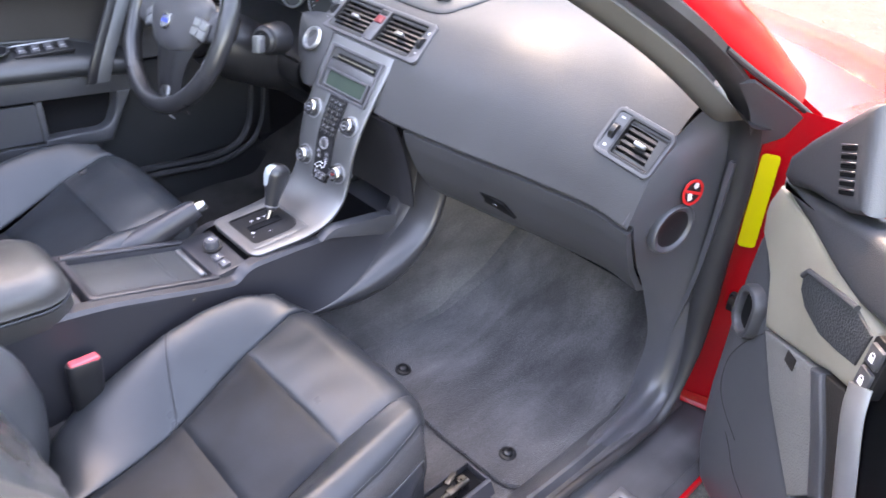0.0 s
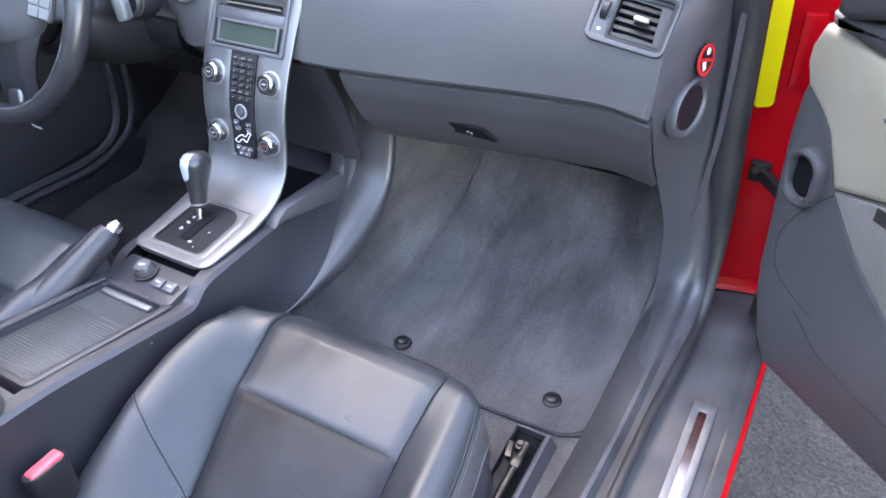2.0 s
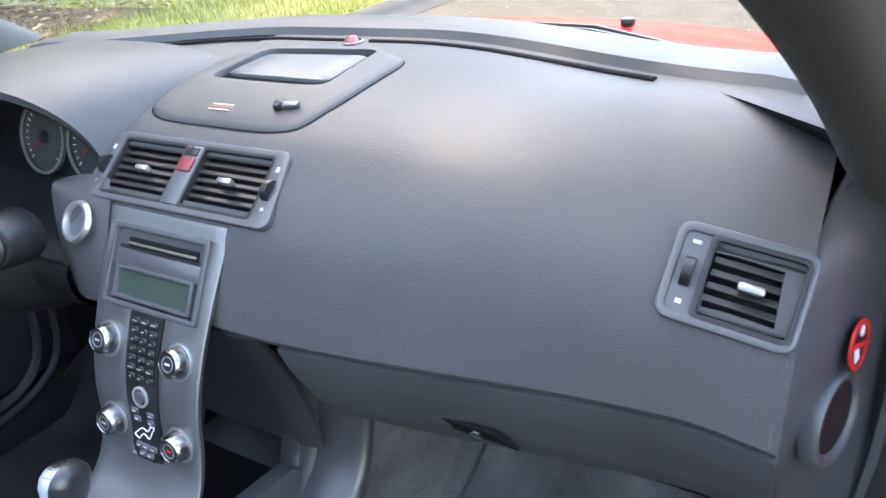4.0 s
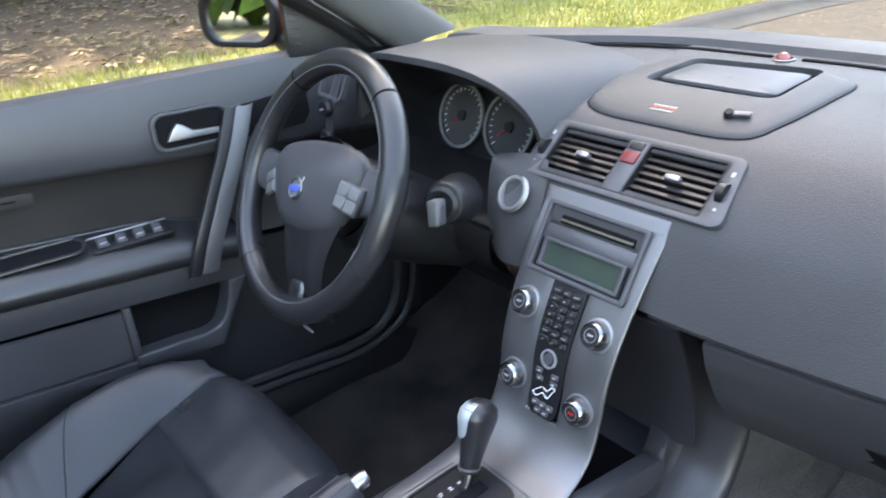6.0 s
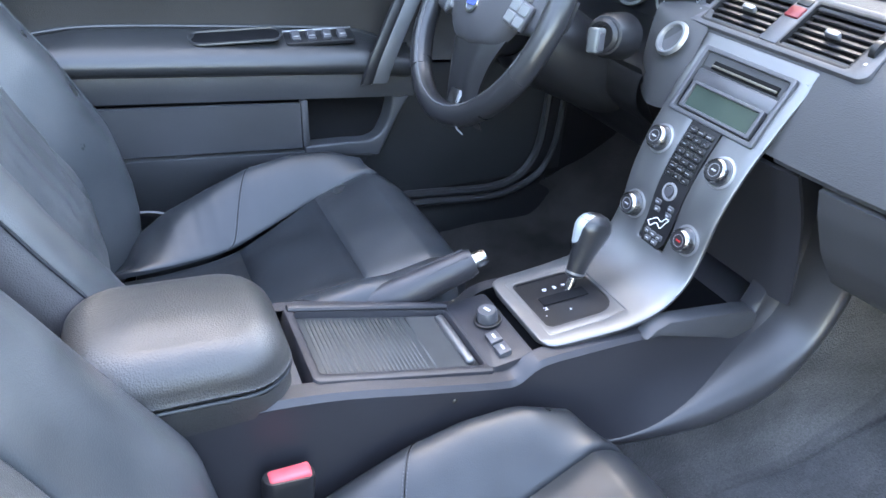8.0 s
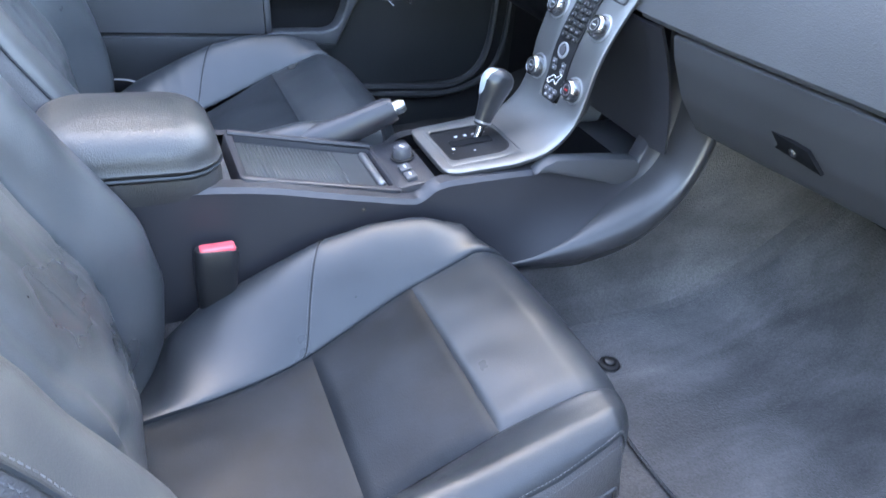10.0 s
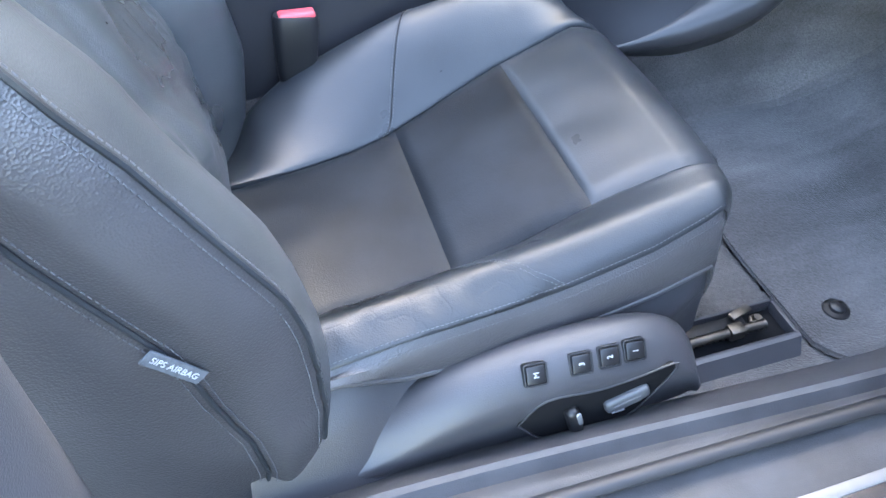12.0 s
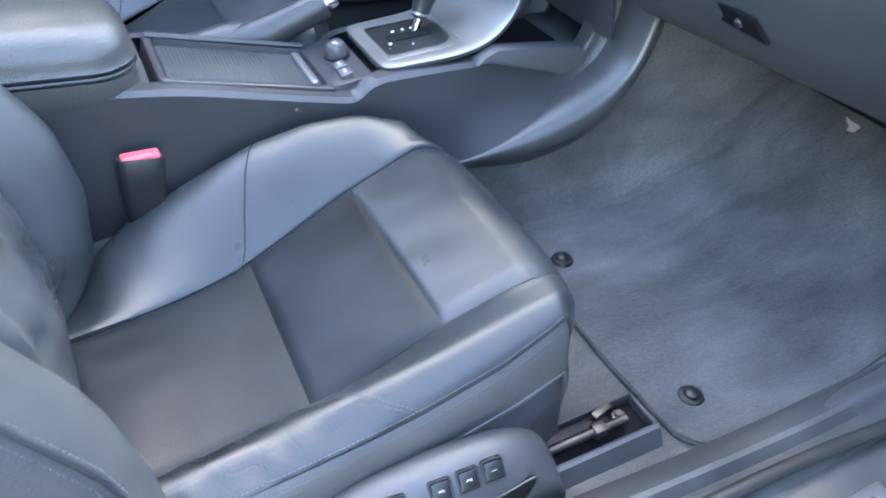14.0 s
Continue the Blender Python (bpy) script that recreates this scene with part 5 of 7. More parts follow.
part("knob_cap", grid(cap), material("pale_knob_cap", (0.36, 0.40, 0.41), rough=0.42, metal=0.3, var=0.05), lever, "satin silver cap")
rehome(lever, base)


# ---- centre console ----
console = thing("centre_console", "charcoal centre console with ribbed tray and switches", "console")
CT = [(-0.72, 0.635), (-0.60, 0.632), (-0.50, 0.618), (-0.40, 0.592), (-0.30, 0.566), (-0.272, 0.564), (-0.245, 0.580), (-0.20, 0.583), (-0.06, 0.578), (0.02, 0.566), (0.085, 0.556), (0.112, 0.590), (0.122, 0.650), (0.118, 0.740), (0.110, 0.800)]
CB = [(-0.72, 0.40), (-0.60, 0.40), (-0.50, 0.405), (-0.40, 0.41), (-0.30, 0.42), (-0.26, 0.424), (-0.20, 0.432), (-0.10, 0.438), (0.0, 0.455), (0.085, 0.492), (0.142, 0.552), (0.168, 0.615), (0.174, 0.665), (0.170, 0.740), (0.150, 0.800)]


def console_side(s):
    """One flank: the flat panel and, from its lower crease, the band that flares out to the footwell."""
    top = curve([(0, y, z) for y, z in CT], 5)
    bot = curve([(0, y, z) for y, z in CB], 5)
    flank, band = [], []
    for t, b in zip(top, bot):
        f, g = smooth01((b.y + 0.26) / 0.36), smooth01((b.y + 0.14) / 0.28)
        kc, e = lerp(0.97, 0.60, g), 0.112 + 0.064 * f
        xp = lerp(e - 0.003, 0.107, g)
        r = [Vector((s * 0.070, t.y, t.z + 0.001)), Vector((s * 0.090, t.y, t.z)), Vector((s * 0.0965, t.y, t.z - 0.006))]
        for k in (0.2, 0.4, 0.6, 0.7, 0.8, 0.9, 1.0):
            p = t.lerp(b, k * kc)
            r.append(Vector((s * (0.098 + (xp - 0.098) * k ** 2.5), p.y, p.z)))
        flank.append(r)
        q = []
        for w in (0.0, 0.12, 0.25, 0.4, 0.55, 0.7, 0.85, 1.0):
            p = t.lerp(b, kc + (1 - kc) * (1 - math.cos(w * math.pi / 2)))
            q.append(Vector((s * lerp(xp, e, math.sin(w * math.pi / 2)), p.y, p.z)))
        q += [Vector((s * (e - 0.001), b.y + 0.006 * f, b.z - 0.006)), Vector((s * (e - 0.006), b.y + 0.012 * f, b.z - 0.013)), Vector((s * (e - 0.02), b.y + 0.018 * f, b.z - 0.020)), Vector((s * (e - 0.04), b.y + 0.03 * f, b.z - 0.05))]
        band.append(q)
    return grid(flank), grid(band)


for sd_ in (1, -1):
    flank, band = console_side(sd_)
    part("side_panel", flank, CONSOLE, console)
    part("footwell_flare", band, FLARE, console, "smooth satin flare towards the footwell")
    part("shoulder_cap", prism([(-0.090, 0.578), (-0.075, 0.590), (-0.055, 0.597), (0.000, 0.590), (0.060, 0.582), (0.094, 0.576), (0.104, 0.566), (0.104, 0.524), (0.095, 0.521), (0.043, 0.543), (-0.020, 0.563), (-0.067, 0.578)], 0.080, 0.1040, 0.003, m=axes((0, 0, 0), (0, 1, 0), (1, 0, 0)) if sd_ > 0 else Matrix.Scale(-1, 4, (1, 0, 0)) @ axes((0, 0, 0), (0, 1, 0), (1, 0, 0))), GLOVE, console, "grey cap between stack and flare")
part("front_shelf", thick(grid([[(x, y, z) for y, z in ((0.09, 0.552), (0.13, 0.548), (0.20, 0.546))] for x in (-0.10, 0, 0.10)]), 0.01), PLASTIC, console)
part("front_wall", box(0.26, 0.01, 0.30, 0.002, m=pose(-0.022, 0.21, 0.66)), DARK, console)
part("inner_fill", box(0.135, 0.33, 0.02, 0, m=pose(0, -0.07, 0.548)), DARK, console)
part("shelf_screw", lathe([(0, 0.004), (0.005, 0.003), (0.006, 0)], 12, m=axes((0.080, 0.10, 0.562), (1, 0, 0), (0.3, -0.5, 0.8))), STEEL, console, "bare screw head")
part("side_pin", lathe([(0, 0.002), (0.003, 0.001), (0.0035, 0)], 10, m=axes((0.0985, -0.36, 0.563), (0, 1, 0), (1, 0, 0.1))), STEEL, console)


def top_z(y):
    return interp(y, [p[0] for p in CT], [p[1] for p in CT])


# tray well with ribbed roller cover
part("tray_ridge", tube([(-0.066, -0.515, top_z(-0.515) + 0.008), (-0.066, -0.40, top_z(-0.40) + 0.008), (-0.066, -0.30, top_z(-0.30) + 0.010)], 0.006, 8, flat=0.7), CONSOLE, console)
part("tray_rim", frame_ring([(x, y) for x, y in rrect(0.150, 0.236, 0.010)], [(x, y) for x, y in rrect(0.122, 0.212, 0.006)], -0.03, 0.0, 0.003, m=axes((0, -0.405, top_z(-0.405) + 0.005), (1, 0, 0), (0, 0.245, 0.97))), CONSOLE, console)
tm = axes((0, -0.405, top_z(-0.405) - 0.008), (1, 0, 0), (0, 0.245, 0.97))
ROLLER = material("grey_roller_cover", (0.044, 0.046, 0.047), rough=0.30, var=0.12, var_scale=20)
tray = part("roller_cover", box(0.122, 0.210, 0.006, 0.001, m=tm), ROLLER, console, "ribbed roller cover of the tray")
for k in range(24):
    part("rib", box(0.112, 0.0044, 0.0018, 0.0008, 1, m=tm @ pose(0, -0.096 + k * 0.0056, 0.0031)), ROLLER, tray)
part("grip_plate", box(0.114, 0.050, 0.003, 0.001, 1, m=tm @ pose(0, 0.066, 0.0032)), ROLLER, tray, "smooth front end of the cover")
part("pull_bar", box(0.104, 0.013, 0.011, 0.005, 3, m=tm @ pose(0.0, 0.090, 0.007)), SILVER, tray, "silver pull bar")
# switch plate between tray and gate
am = axes((0, -0.268, 0.574), (1, 0, 0), (0, -0.10, 1))
aux = part("switch_plate", prism(rrect(0.142, 0.062, 0.008), -0.02, 0.001, 0.002, m=am), CONSOLE, console, "black plate with socket and two switches")
part("socket_cap", lathe([(0.014, 0.0), (0.0145, 0.006), (0.0135, 0.016), (0.012, 0.019), (0, 0.0195)], 24, m=am @ pose(-0.012, 0.006, 0.002)), PLASTIC, aux)
part("socket_ring", frame_ring(circ(0.019, 24), circ(0.0145, 24), 0, 0.004, 0.001, m=am @ pose(-0.012, 0.006, 0.002)), BLACK, aux)
part("cap_print", box(0.010, 0.004, 0.0005, 0, m=am @ pose(-0.012, 0.006, 0.0215, 0, 0, 20)), GREYPRINT, aux)
for k in (0, 1):
    part("switch", box(0.021, 0.017, 0.009, 0.002, m=am @ pose(0.026 + k * 0.024, -0.004, 0.004, 6)), PLASTIC, aux)
    part("switch_print", box(0.009, 0.003, 0.0005, 0, m=am @ pose(0.026 + k * 0.024, -0.004, 0.0087, 6)), GREYPRINT, aux)
part("rear_deck", thick(grid([[(x, y, top_z(y) + (0.0 if abs(x) < 0.09 else -0.004)) for x in (-0.096, -0.09, 0, 0.09, 0.096)] for y in (-0.53, -0.6, -0.72)]), 0.02), PLASTIC, console)
rehome(console, (0, -0.3, 0.32))

# armrest lid
AX0, AX1, AY0, AY1 = -0.083, 0.098, -0.755, -0.538
rest = thing("armrest", "padded black leather armrest with stitched lid on the console", "armrest")


AW, AL, ACX, ACY = AX1 - AX0, AY1 - AY0, (AX0 + AX1) / 2, (AY0 + AY1) / 2


def pillow(levels, corner):
    """Stacked rounded rectangles: (inset, height); the lid rises a little rearwards."""
    rows = []
    for i, z in levels:
        o = rrect(AW - 2 * i, AL - 2 * i, max(0.004, min(corner - i * 0.6, 0.48 * (AW - 2 * i))), 6, ACX, ACY)
        rows.append([(x, y, z + (0.012 * smooth01((-0.53 - y) / 0.24) if z > 0.625 else 0) + 0.0007 * noise.noise((x * 40, y * 40, z * 30))) for x, y in o])
    bm = grid(rows, close_v=True)
    bmesh.ops.holes_fill(bm, edges=[e for e in bm.edges if e.is_boundary], sides=0)
    return bm


LIDR = 0.042
lid_levels = [(0.006, 0.648), (0.001, 0.652), (-0.002, 0.658)] + [(LIDR * (1 - math.cos(a)), 0.704 - LIDR + LIDR * math.sin(a)) for a in np.linspace(0, math.pi / 2, 9)] + [(0.050, 0.7062), (0.062, 0.7080), (0.075, 0.7090)]
part("lid", pillow(lid_levels, 0.056), RESTHIDE, rest, "padded leather lid")
part("base", pillow([(0.004, 0.60), (0.001, 0.62), (0.0005, 0.634), (0.002, 0.644), (0.009, 0.648), (0.03, 0.648)], 0.050), RESTHIDE, rest, "leather covered lower half")
ring = rrect(AW + 0.002, AL + 0.002, 0.055, 6, ACX, ACY)
part("seam", tube([(x, y, 0.6505 + 0.012 * smooth01((-0.53 - y) / 0.24)) for x, y in ring], 0.0022, 6, closed=True), LEATHER, rest)
ring = rrect(AW + 0.003, AL + 0.003, 0.056, 24, ACX, ACY)
part("stitching", stitches([Vector((x, y, 0.6575 + 0.012 * smooth01((-0.53 - y) / 0.24))) for x, y in ring + ring[:1]]), THREAD, rest)
rehome(rest, (0, -0.68, 0.64))

# handbrake
hb = thing("handbrake", "dark grey handbrake lever with silver button", "handbrake")
h0, h1 = Vector((-0.118, -0.47, 0.535)), Vector((-0.080, -0.252, 0.628))
part("boot", tube([h0 + (h0 - h1) * 0.2, h0, h0.lerp(h1, 0.30)], [0.042, 0.040, 0.031], 14, flat=0.95), GLOVE, hb, "grey moulded boot")
part("grip", tube([h0.lerp(h1, t) for t in (0.28, 0.34, 0.5, 0.75, 0.95, 1.0)], [0.021, 0.0250, 0.0235, 0.0205, 0.019, 0.016], 14, flat=1.15), CONSOLE, hb, "ridged dark grip")
part("collar", tube([h0.lerp(h1, t) for t in (0.27, 0.33)], [0.0275, 0.0265], 14, flat=1.15), PLASTIC, hb)
for off in (-0.012, 0.012):
    part("grip_ridge", tube([h0.lerp(h1, t) + Vector((off * lerp(1.15, 0.8, t), 0, 0.0215 * lerp(1.1, 0.85, t))) for t in (0.36, 0.6, 0.94)], 0.0022, 6), CONSOLE, hb)
part("button", tube([h0.lerp(h1, t) for t in (0.99, 1.05, 1.075)], [0.012, 0.012, 0.009], 12), CHROME, hb, "silver release button")
rehome(hb, h0)

# seat belt buckle
bk = thing("seat_belt_buckle", "black seat belt buckle with faded red button", "buckle")
bm_ = axes((0.136, -0.572, 0.513), (0, 1, 0.0), (-0.08, 0.12, 1))
hs = []
for h, w, d in ((-0.060, 0.030, 0.016), (-0.050, 0.040, 0.022), (-0.020, 0.050, 0.026), (0.020, 0.055, 0.027), (0.046, 0.056, 0.026), (0.051, 0.053, 0.023), (0.052, 0.040, 0.012)):
    hs.append([bm_ @ Vector((x, y, h)) for x, y in rrect(w, d, 0.45 * d, 4)])
part("housing", grid(hs, close_v=True), BLACK, bk, "tapered black housing")
part("release_button", box(0.045, 0.019, 0.014, 0.004, 3, m=bm_ @ pose(0.001, 0, 0.0485, 0, -5)), PINK, bk, "faded pinkish red button")
part("stalk", box(0.03, 0.014, 0.12, 0.004, m=bm_ @ pose(0, 0, -0.10)), BLACK, bk)
rehome(bk, (0.136, -0.574, 0.40))

# floor mat with two fixings
mat_thing = thing("floor_mat", "charcoal carpet floor mat with two black fixings", "floor mat")
mrows = []
for y in [*np.linspace(-0.070, -0.030, 9), *np.linspace(-0.015, 0.50, 27)]:
    c = max(0.0, (-0.045 - y) / 0.025)
    x0 = 0.185 + 0.03 * smooth01((y - 0.1) / 0.4) - 0.02 * smooth01((-y) / 0.1)
    x1 = 0.643 - 0.022 * (1 - math.sqrt(max(0.0, 1 - c * c)))
    mrows.append([Vector((x, y, floor_z(y) + 0.007 + 0.018 * smooth01((x - 0.595) / 0.045) + 0.006 * noise.noise((x * 9, y * 7, 2)))) for x in np.linspace(x0, x1, 24)])
part("carpet", thick(grid(mrows), 0.006), MATPILE, mat_thing)
part("binding", tube([p + Vector((0, 0, 0.001)) for p in mrows[0]] + [r[-1] + Vector((0, 0, 0.001)) for r in mrows[1:]], 0.0018, 6), MATPILE, mat_thing, "charcoal edge binding")
for x in (0.271, 0.567):
    part("fixing", lathe([(0, 0.010), (0.006, 0.010), (0.009, 0.008), (0.010, 0.004), (0.016, 0.003), (0.0175, 0.0)], 20, m=pose(x, -0.012, 0.3135)), BLACK, mat_thing, "round black fixing knob")
rehome(mat_thing, (0.4, 0.2, 0.31))


# ---- seats ----
CP = curve([(0, -0.72, 0.452), (0, -0.67, 0.449), (0, -0.58, 0.446), (0, -0.485, 0.456), (0, -0.335, 0.506), (0, -0.245, 0.533), (0, -0.225, 0.534), (0, -0.20, 0.534)], 8)
NOSE = -0.228                         # where the cushion's top starts to roll over its front


def cush_z(y):
    return interp(y, [p.y for p in CP], [p.z for p in CP])


def edge_roll(a, b, la, lb, r=0.007, d=0.0038):
    """How far a cushion panel sinks near its seams; a, b run 0..1 over lengths la, lb."""
    m = min(a * la, (1 - a) * la, b * lb, (1 - b) * lb)
    t = min(1.0, m / r)
    return -d * (1 - math.sqrt(max(0.0, 1 - (1 - t) ** 2)))


def fold(x, y, amp):
    return amp * (noise.noise((x * 16, y * 16, 3)) + 0.6 * noise.noise((x * 34, y * 11, 7)))


CREST_Y = (-0.70, -0.665, -0.642, -0.58, -0.506, -0.433, -0.36, -0.285, -0.23)
U_IN = ((-0.70, -0.67, -0.496, -0.339, -0.214), (-0.060, -0.066, -0.101, -0.141, -0.156))
U_DOOR = ((-0.70, -0.666, -0.486, -0.329, -0.211), (0.085, 0.092, 0.112, 0.153, 0.164))
U_OUT = ((-0.70, -0.62, -0.55, -0.476, -0.323, -0.203), (0.150, 0.142, 0.134, 0.128, 0.124, 0.128))


def seat(name, sx, xc, dy, dz, label):
    """One front seat; sx = +1 when its outer side faces +x."""
    ob = thing(name, label, "car seat", "front seats")
    P = lambda u, y, z: Vector((xc + sx * u, y + dy, z + dz))

    def nose(u, a):
        """Forward reach and drop of the front roll at angle a."""
        k = 0.075 if u > 0 else 0.040
        yf = max(NOSE + 0.012, -0.167 - k * (abs(u) / 0.21) ** 5)
        if a > 1.6:
            return yf - 0.010 * (a - 1.6), -0.058 - (a - 1.6) * 0.10 - 0.018 * smooth01((-u - 0.156) / 0.05)
        return NOSE + (yf - NOSE) * math.sin(a), -0.060 * (1 - math.cos(a)) - 0.018 * smooth01((-u - 0.156) / 0.05) * math.sin(a)

    u_out = U_OUT if sx > 0 else U_DOOR
    TOP = [lerp(-0.70, NOSE, i / 52) for i in range(53)]
    ROLL = [0.15, 0.3, 0.45, 0.6, 0.8, 1.0, 1.2, 1.4, 1.6, 1.9, 2.2]

    def station(u, y, z, a):
        if a is None:
            return P(u, y, z)
        yy, d = nose(u, a)
        return P(u * (1 - 0.02 * min(1.6, a)), yy, z + d)

    stations = [(y, None) for y in TOP] + [(NOSE, a) for a in ROLL]
    # three centre panels
    for k, (ya, yb) in enumerate(((-0.70, -0.480), (-0.480, -0.332), (-0.332, NOSE))):
        ys = [(lerp(ya, yb, i / 20), None) for i in range(21)] + ([(NOSE, a) for a in ROLL] if k == 2 else [])
        rows = []
        for i, (y, a) in enumerate(ys):
            ui, uo = interp(y, *U_IN), interp(y, *u_out)
            v = i / 20 if k < 2 else min(0.5, i / 20)
            row = []
            for j in range(25):
                q = j / 24
                u = lerp(ui, uo, q)
                tilt = 0.012 * (0.5 - q) * (1 - smooth01((y + 0.48) / 0.2))
                h = edge_roll(v, q, yb - ya if k < 2 else 0.3, uo - ui) + (0.007 if k < 2 else 0.004) * math.sin(math.pi * q) ** 0.8 * math.sin(math.pi * v) + fold(u, y, 0.0012) + tilt
                row.append(station(u, y, cush_z(y) + h, a))
            rows.append(row)
        # rear panels take the darkened hide, the front one the glossier leather
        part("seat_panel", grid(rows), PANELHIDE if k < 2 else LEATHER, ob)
    # bolsters on either side
    for side in (-1, 1):
        rows, strip, pipe = [], [], []
        for y, a in stations:
            zs = cush_z(y)
            if side < 0 or sx < 0:
                us, uc = interp(y, *(U_IN if side < 0 else u_out)), side * interp(y, (-0.70, -0.6, -0.3, -0.228), (0.180, 0.212, 0.224, 0.212))
                zc = interp(y, CREST_Y, (0.41, 0.432, 0.459, 0.492, 0.523, 0.549, 0.561, 0.558, 0.542))
                ue, ze = uc + side * 0.030, zc - 0.036
                ul, zl = ue + side * 0.004, max(0.38, zc - 0.10)
                ts = zs + 0.006 * (1 - smooth01((y + 0.48) / 0.2))
            else:
                us, ue = interp(y, *u_out), interp(y, (-0.70, -0.62, -0.507, -0.40, -0.308, -0.244, -0.228), (0.245, 0.241, 0.231, 0.220, 0.208, 0.195, 0.190))
                ze = interp(y, (-0.70, -0.62, -0.56, -0.45, -0.39, -0.308, -0.244, -0.228), (0.49, 0.498, 0.502, 0.499, 0.501, 0.508, 0.519, 0.522))
                uc, zc = lerp(us, ue, 0.62), interp(y, (-0.70, -0.62, -0.5, -0.4, -0.3, -0.228), (0.508, 0.517, 0.521, 0.526, 0.534, 0.540))
                ul = interp(y, (-0.70, -0.608, -0.508, -0.393, -0.297, -0.227), (0.252, 0.248, 0.239, 0.228, 0.215, 0.200))
                zl = interp(y, (-0.70, -0.62, -0.585, -0.561, -0.508, -0.45, -0.228), (0.488, 0.488, 0.474, 0.465, 0.453, 0.449, 0.454))
                ts = zs - 0.006 * (1 - smooth01((y + 0.48) / 0.2))
            n = 1 if ue > us else -1
            f = fold(us + side, y, 0.0012)
            crease = (0.0026 if sx > 0 else 0.0015) * (math.sin((y + 0.02 * math.sin(y * 60)) * (190 if sx > 0 else 150)) + 0.8 * noise.noise((y * 90, side * 2.0, 4))) * smooth01((-0.36 - y) / 0.10) * smooth01((y + 0.68) / 0.05) * (1 if side > 0 else 0)
            ctrl = [(us, ts - 0.007), (us + n * 0.005, ts + 0.002), (lerp(us, uc, 0.38), lerp(ts, zc, 0.50) + (crease if sx < 0 else 0)), (lerp(us, uc, 0.72), lerp(ts, zc, 0.88) + f + 0.7 * crease), (uc, zc + f), (lerp(uc, ue, 0.62), lerp(zc, ze, 0.34) + crease), (ue, ze)]
            groove = 0.0035 if side > 0 else 0.0
            if groove:
                ctrl[-1:] = [(ue - n * 0.0005, ze + 0.0045), (ue - n * groove, ze)]
            c2 = curve([(u, 0, z) for u, z in ctrl], 4)
            rows.append([station(p.x, y, p.z, a) for p in c2])
            pipe.append(station(ue + n * 0.001, y, ze - 0.001, a))
            low = [(ue - n * groove, ze), (ue + n * 0.3 * groove, ze - 1.2 * groove), (lerp(ue, ul, 0.3) + n * 0.004, lerp(ze, zl, 0.3)), (lerp(ue, ul, 0.7) + n * 0.005, lerp(ze, zl, 0.7)), (ul, zl), (ul - n * 0.012, zl - 0.006)]
            strip.append([station(u, y, z, a) for u, z in low])
        if sx > 0 and side > 0:
            # a diagonal seam parts the worn rear of this bolster from its front
            def seam(j):
                return lerp(23.0, 33.0, max(0.0, (j - 12) / 12) ** 0.8)

            def at_row(j, i):
                k = min(len(rows) - 2, int(i))
                return rows[k][j].lerp(rows[k + 1][j], i - k)

            cols = range(len(rows[0]))
            part("seat_bolster", grid([[at_row(j, lerp(seam(j), len(rows) - 1.0, k / 44)) for j in cols] for k in range(45)]), LEATHER, ob)
            part("bolster_rear", grid([[at_row(j, lerp(0.0, seam(j), k / 34)) for j in cols] for k in range(35)]), CREASEHIDE, ob, "creased worn leather at the rear of the bolster")
            for off in (-0.35, 0.35):
                line = [at_row(j, seam(j) + off) + Vector((0, 0, 0.0006)) for j in cols if 7 <= j <= 23]
                part("stitching", stitches(line, 0.0045, 0.0004), THREAD, ob)
        else:
            part("seat_bolster", grid(rows), LEATHER, ob)
        cut = len(strip) if side < 0 else len(TOP) + 8
        part("seat_side", grid(strip[:cut]), LEATHER_SIDE, ob, "grained leather side strip")
        if side < 0:
            part("piping", tube(pipe[: len(TOP) + 7], 0.0016, 6), LEATHER, ob)
        if side > 0:
            part("piping", tube([r[4] for r in strip[:cut]], 0.0030, 8), LEATHER_SIDE, ob)
            part("stitching", stitches([along(r, 0.0090) + Vector((0.0006 * sx, 0, 0.0003)) for r in strip[2 : len(TOP) + 6]], 0.0046, 0.00045), THREAD, ob, "grey stitch row")
            part("stitching", stitches([along(r, -0.0095) + Vector((0, 0, 0.0004)) for r in rows[6 : len(TOP) + 6]], 0.0046, 0.00045), THREAD, ob, "grey stitch row")
        # double stitched cross seam
        if side < 0 or sx < 0:
            for off in (-0.3, 0.0, 0.3):
                line = []
                for j in range(1, len(rows[0]) - 2):
                    i = 26 + 0.45 * (j - 9) + off
                    line.append(rows[int(i)][j].lerp(rows[int(i) + 1][j], i - int(i)) + Vector((0, 0, 0.0005)))
                part(*(("cross_seam", tube(line, 0.0006, 5), DARK, ob) if off == 0 else ("stitching", stitches(line, 0.0045, 0.0004), THREAD, ob)))
    # front skirt
    fr = []
    for u in np.linspace(-0.20, 0.185, 17):
        y0, d = nose(u, 1.9)
        fr.append([P(u, y0 - 0.004, 0.452), P(u * 0.985, y0 - 0.012, 0.41), P(u * 0.97, y0 - 0.045, 0.365), P(u * 0.95, y0 - 0.10, 0.345)])
    part("front_skirt", surf(fr, 1, 4), SEATPLASTIC, ob)

    # backrest: centre panel, wings, grained sides
    ZT = [lerp(0.335, 1.05, i / 56) for i in range(57)]
    yo = lambda z: interp(z, (0.33, 0.44, 0.50, 0.55, 0.60, 0.645, 0.70, 0.77, 0.81, 0.90, 1.06), (-0.665, -0.630, -0.624, -0.626, -0.635, -0.648, -0.675, -0.708, -0.732, -0.782, -0.880))
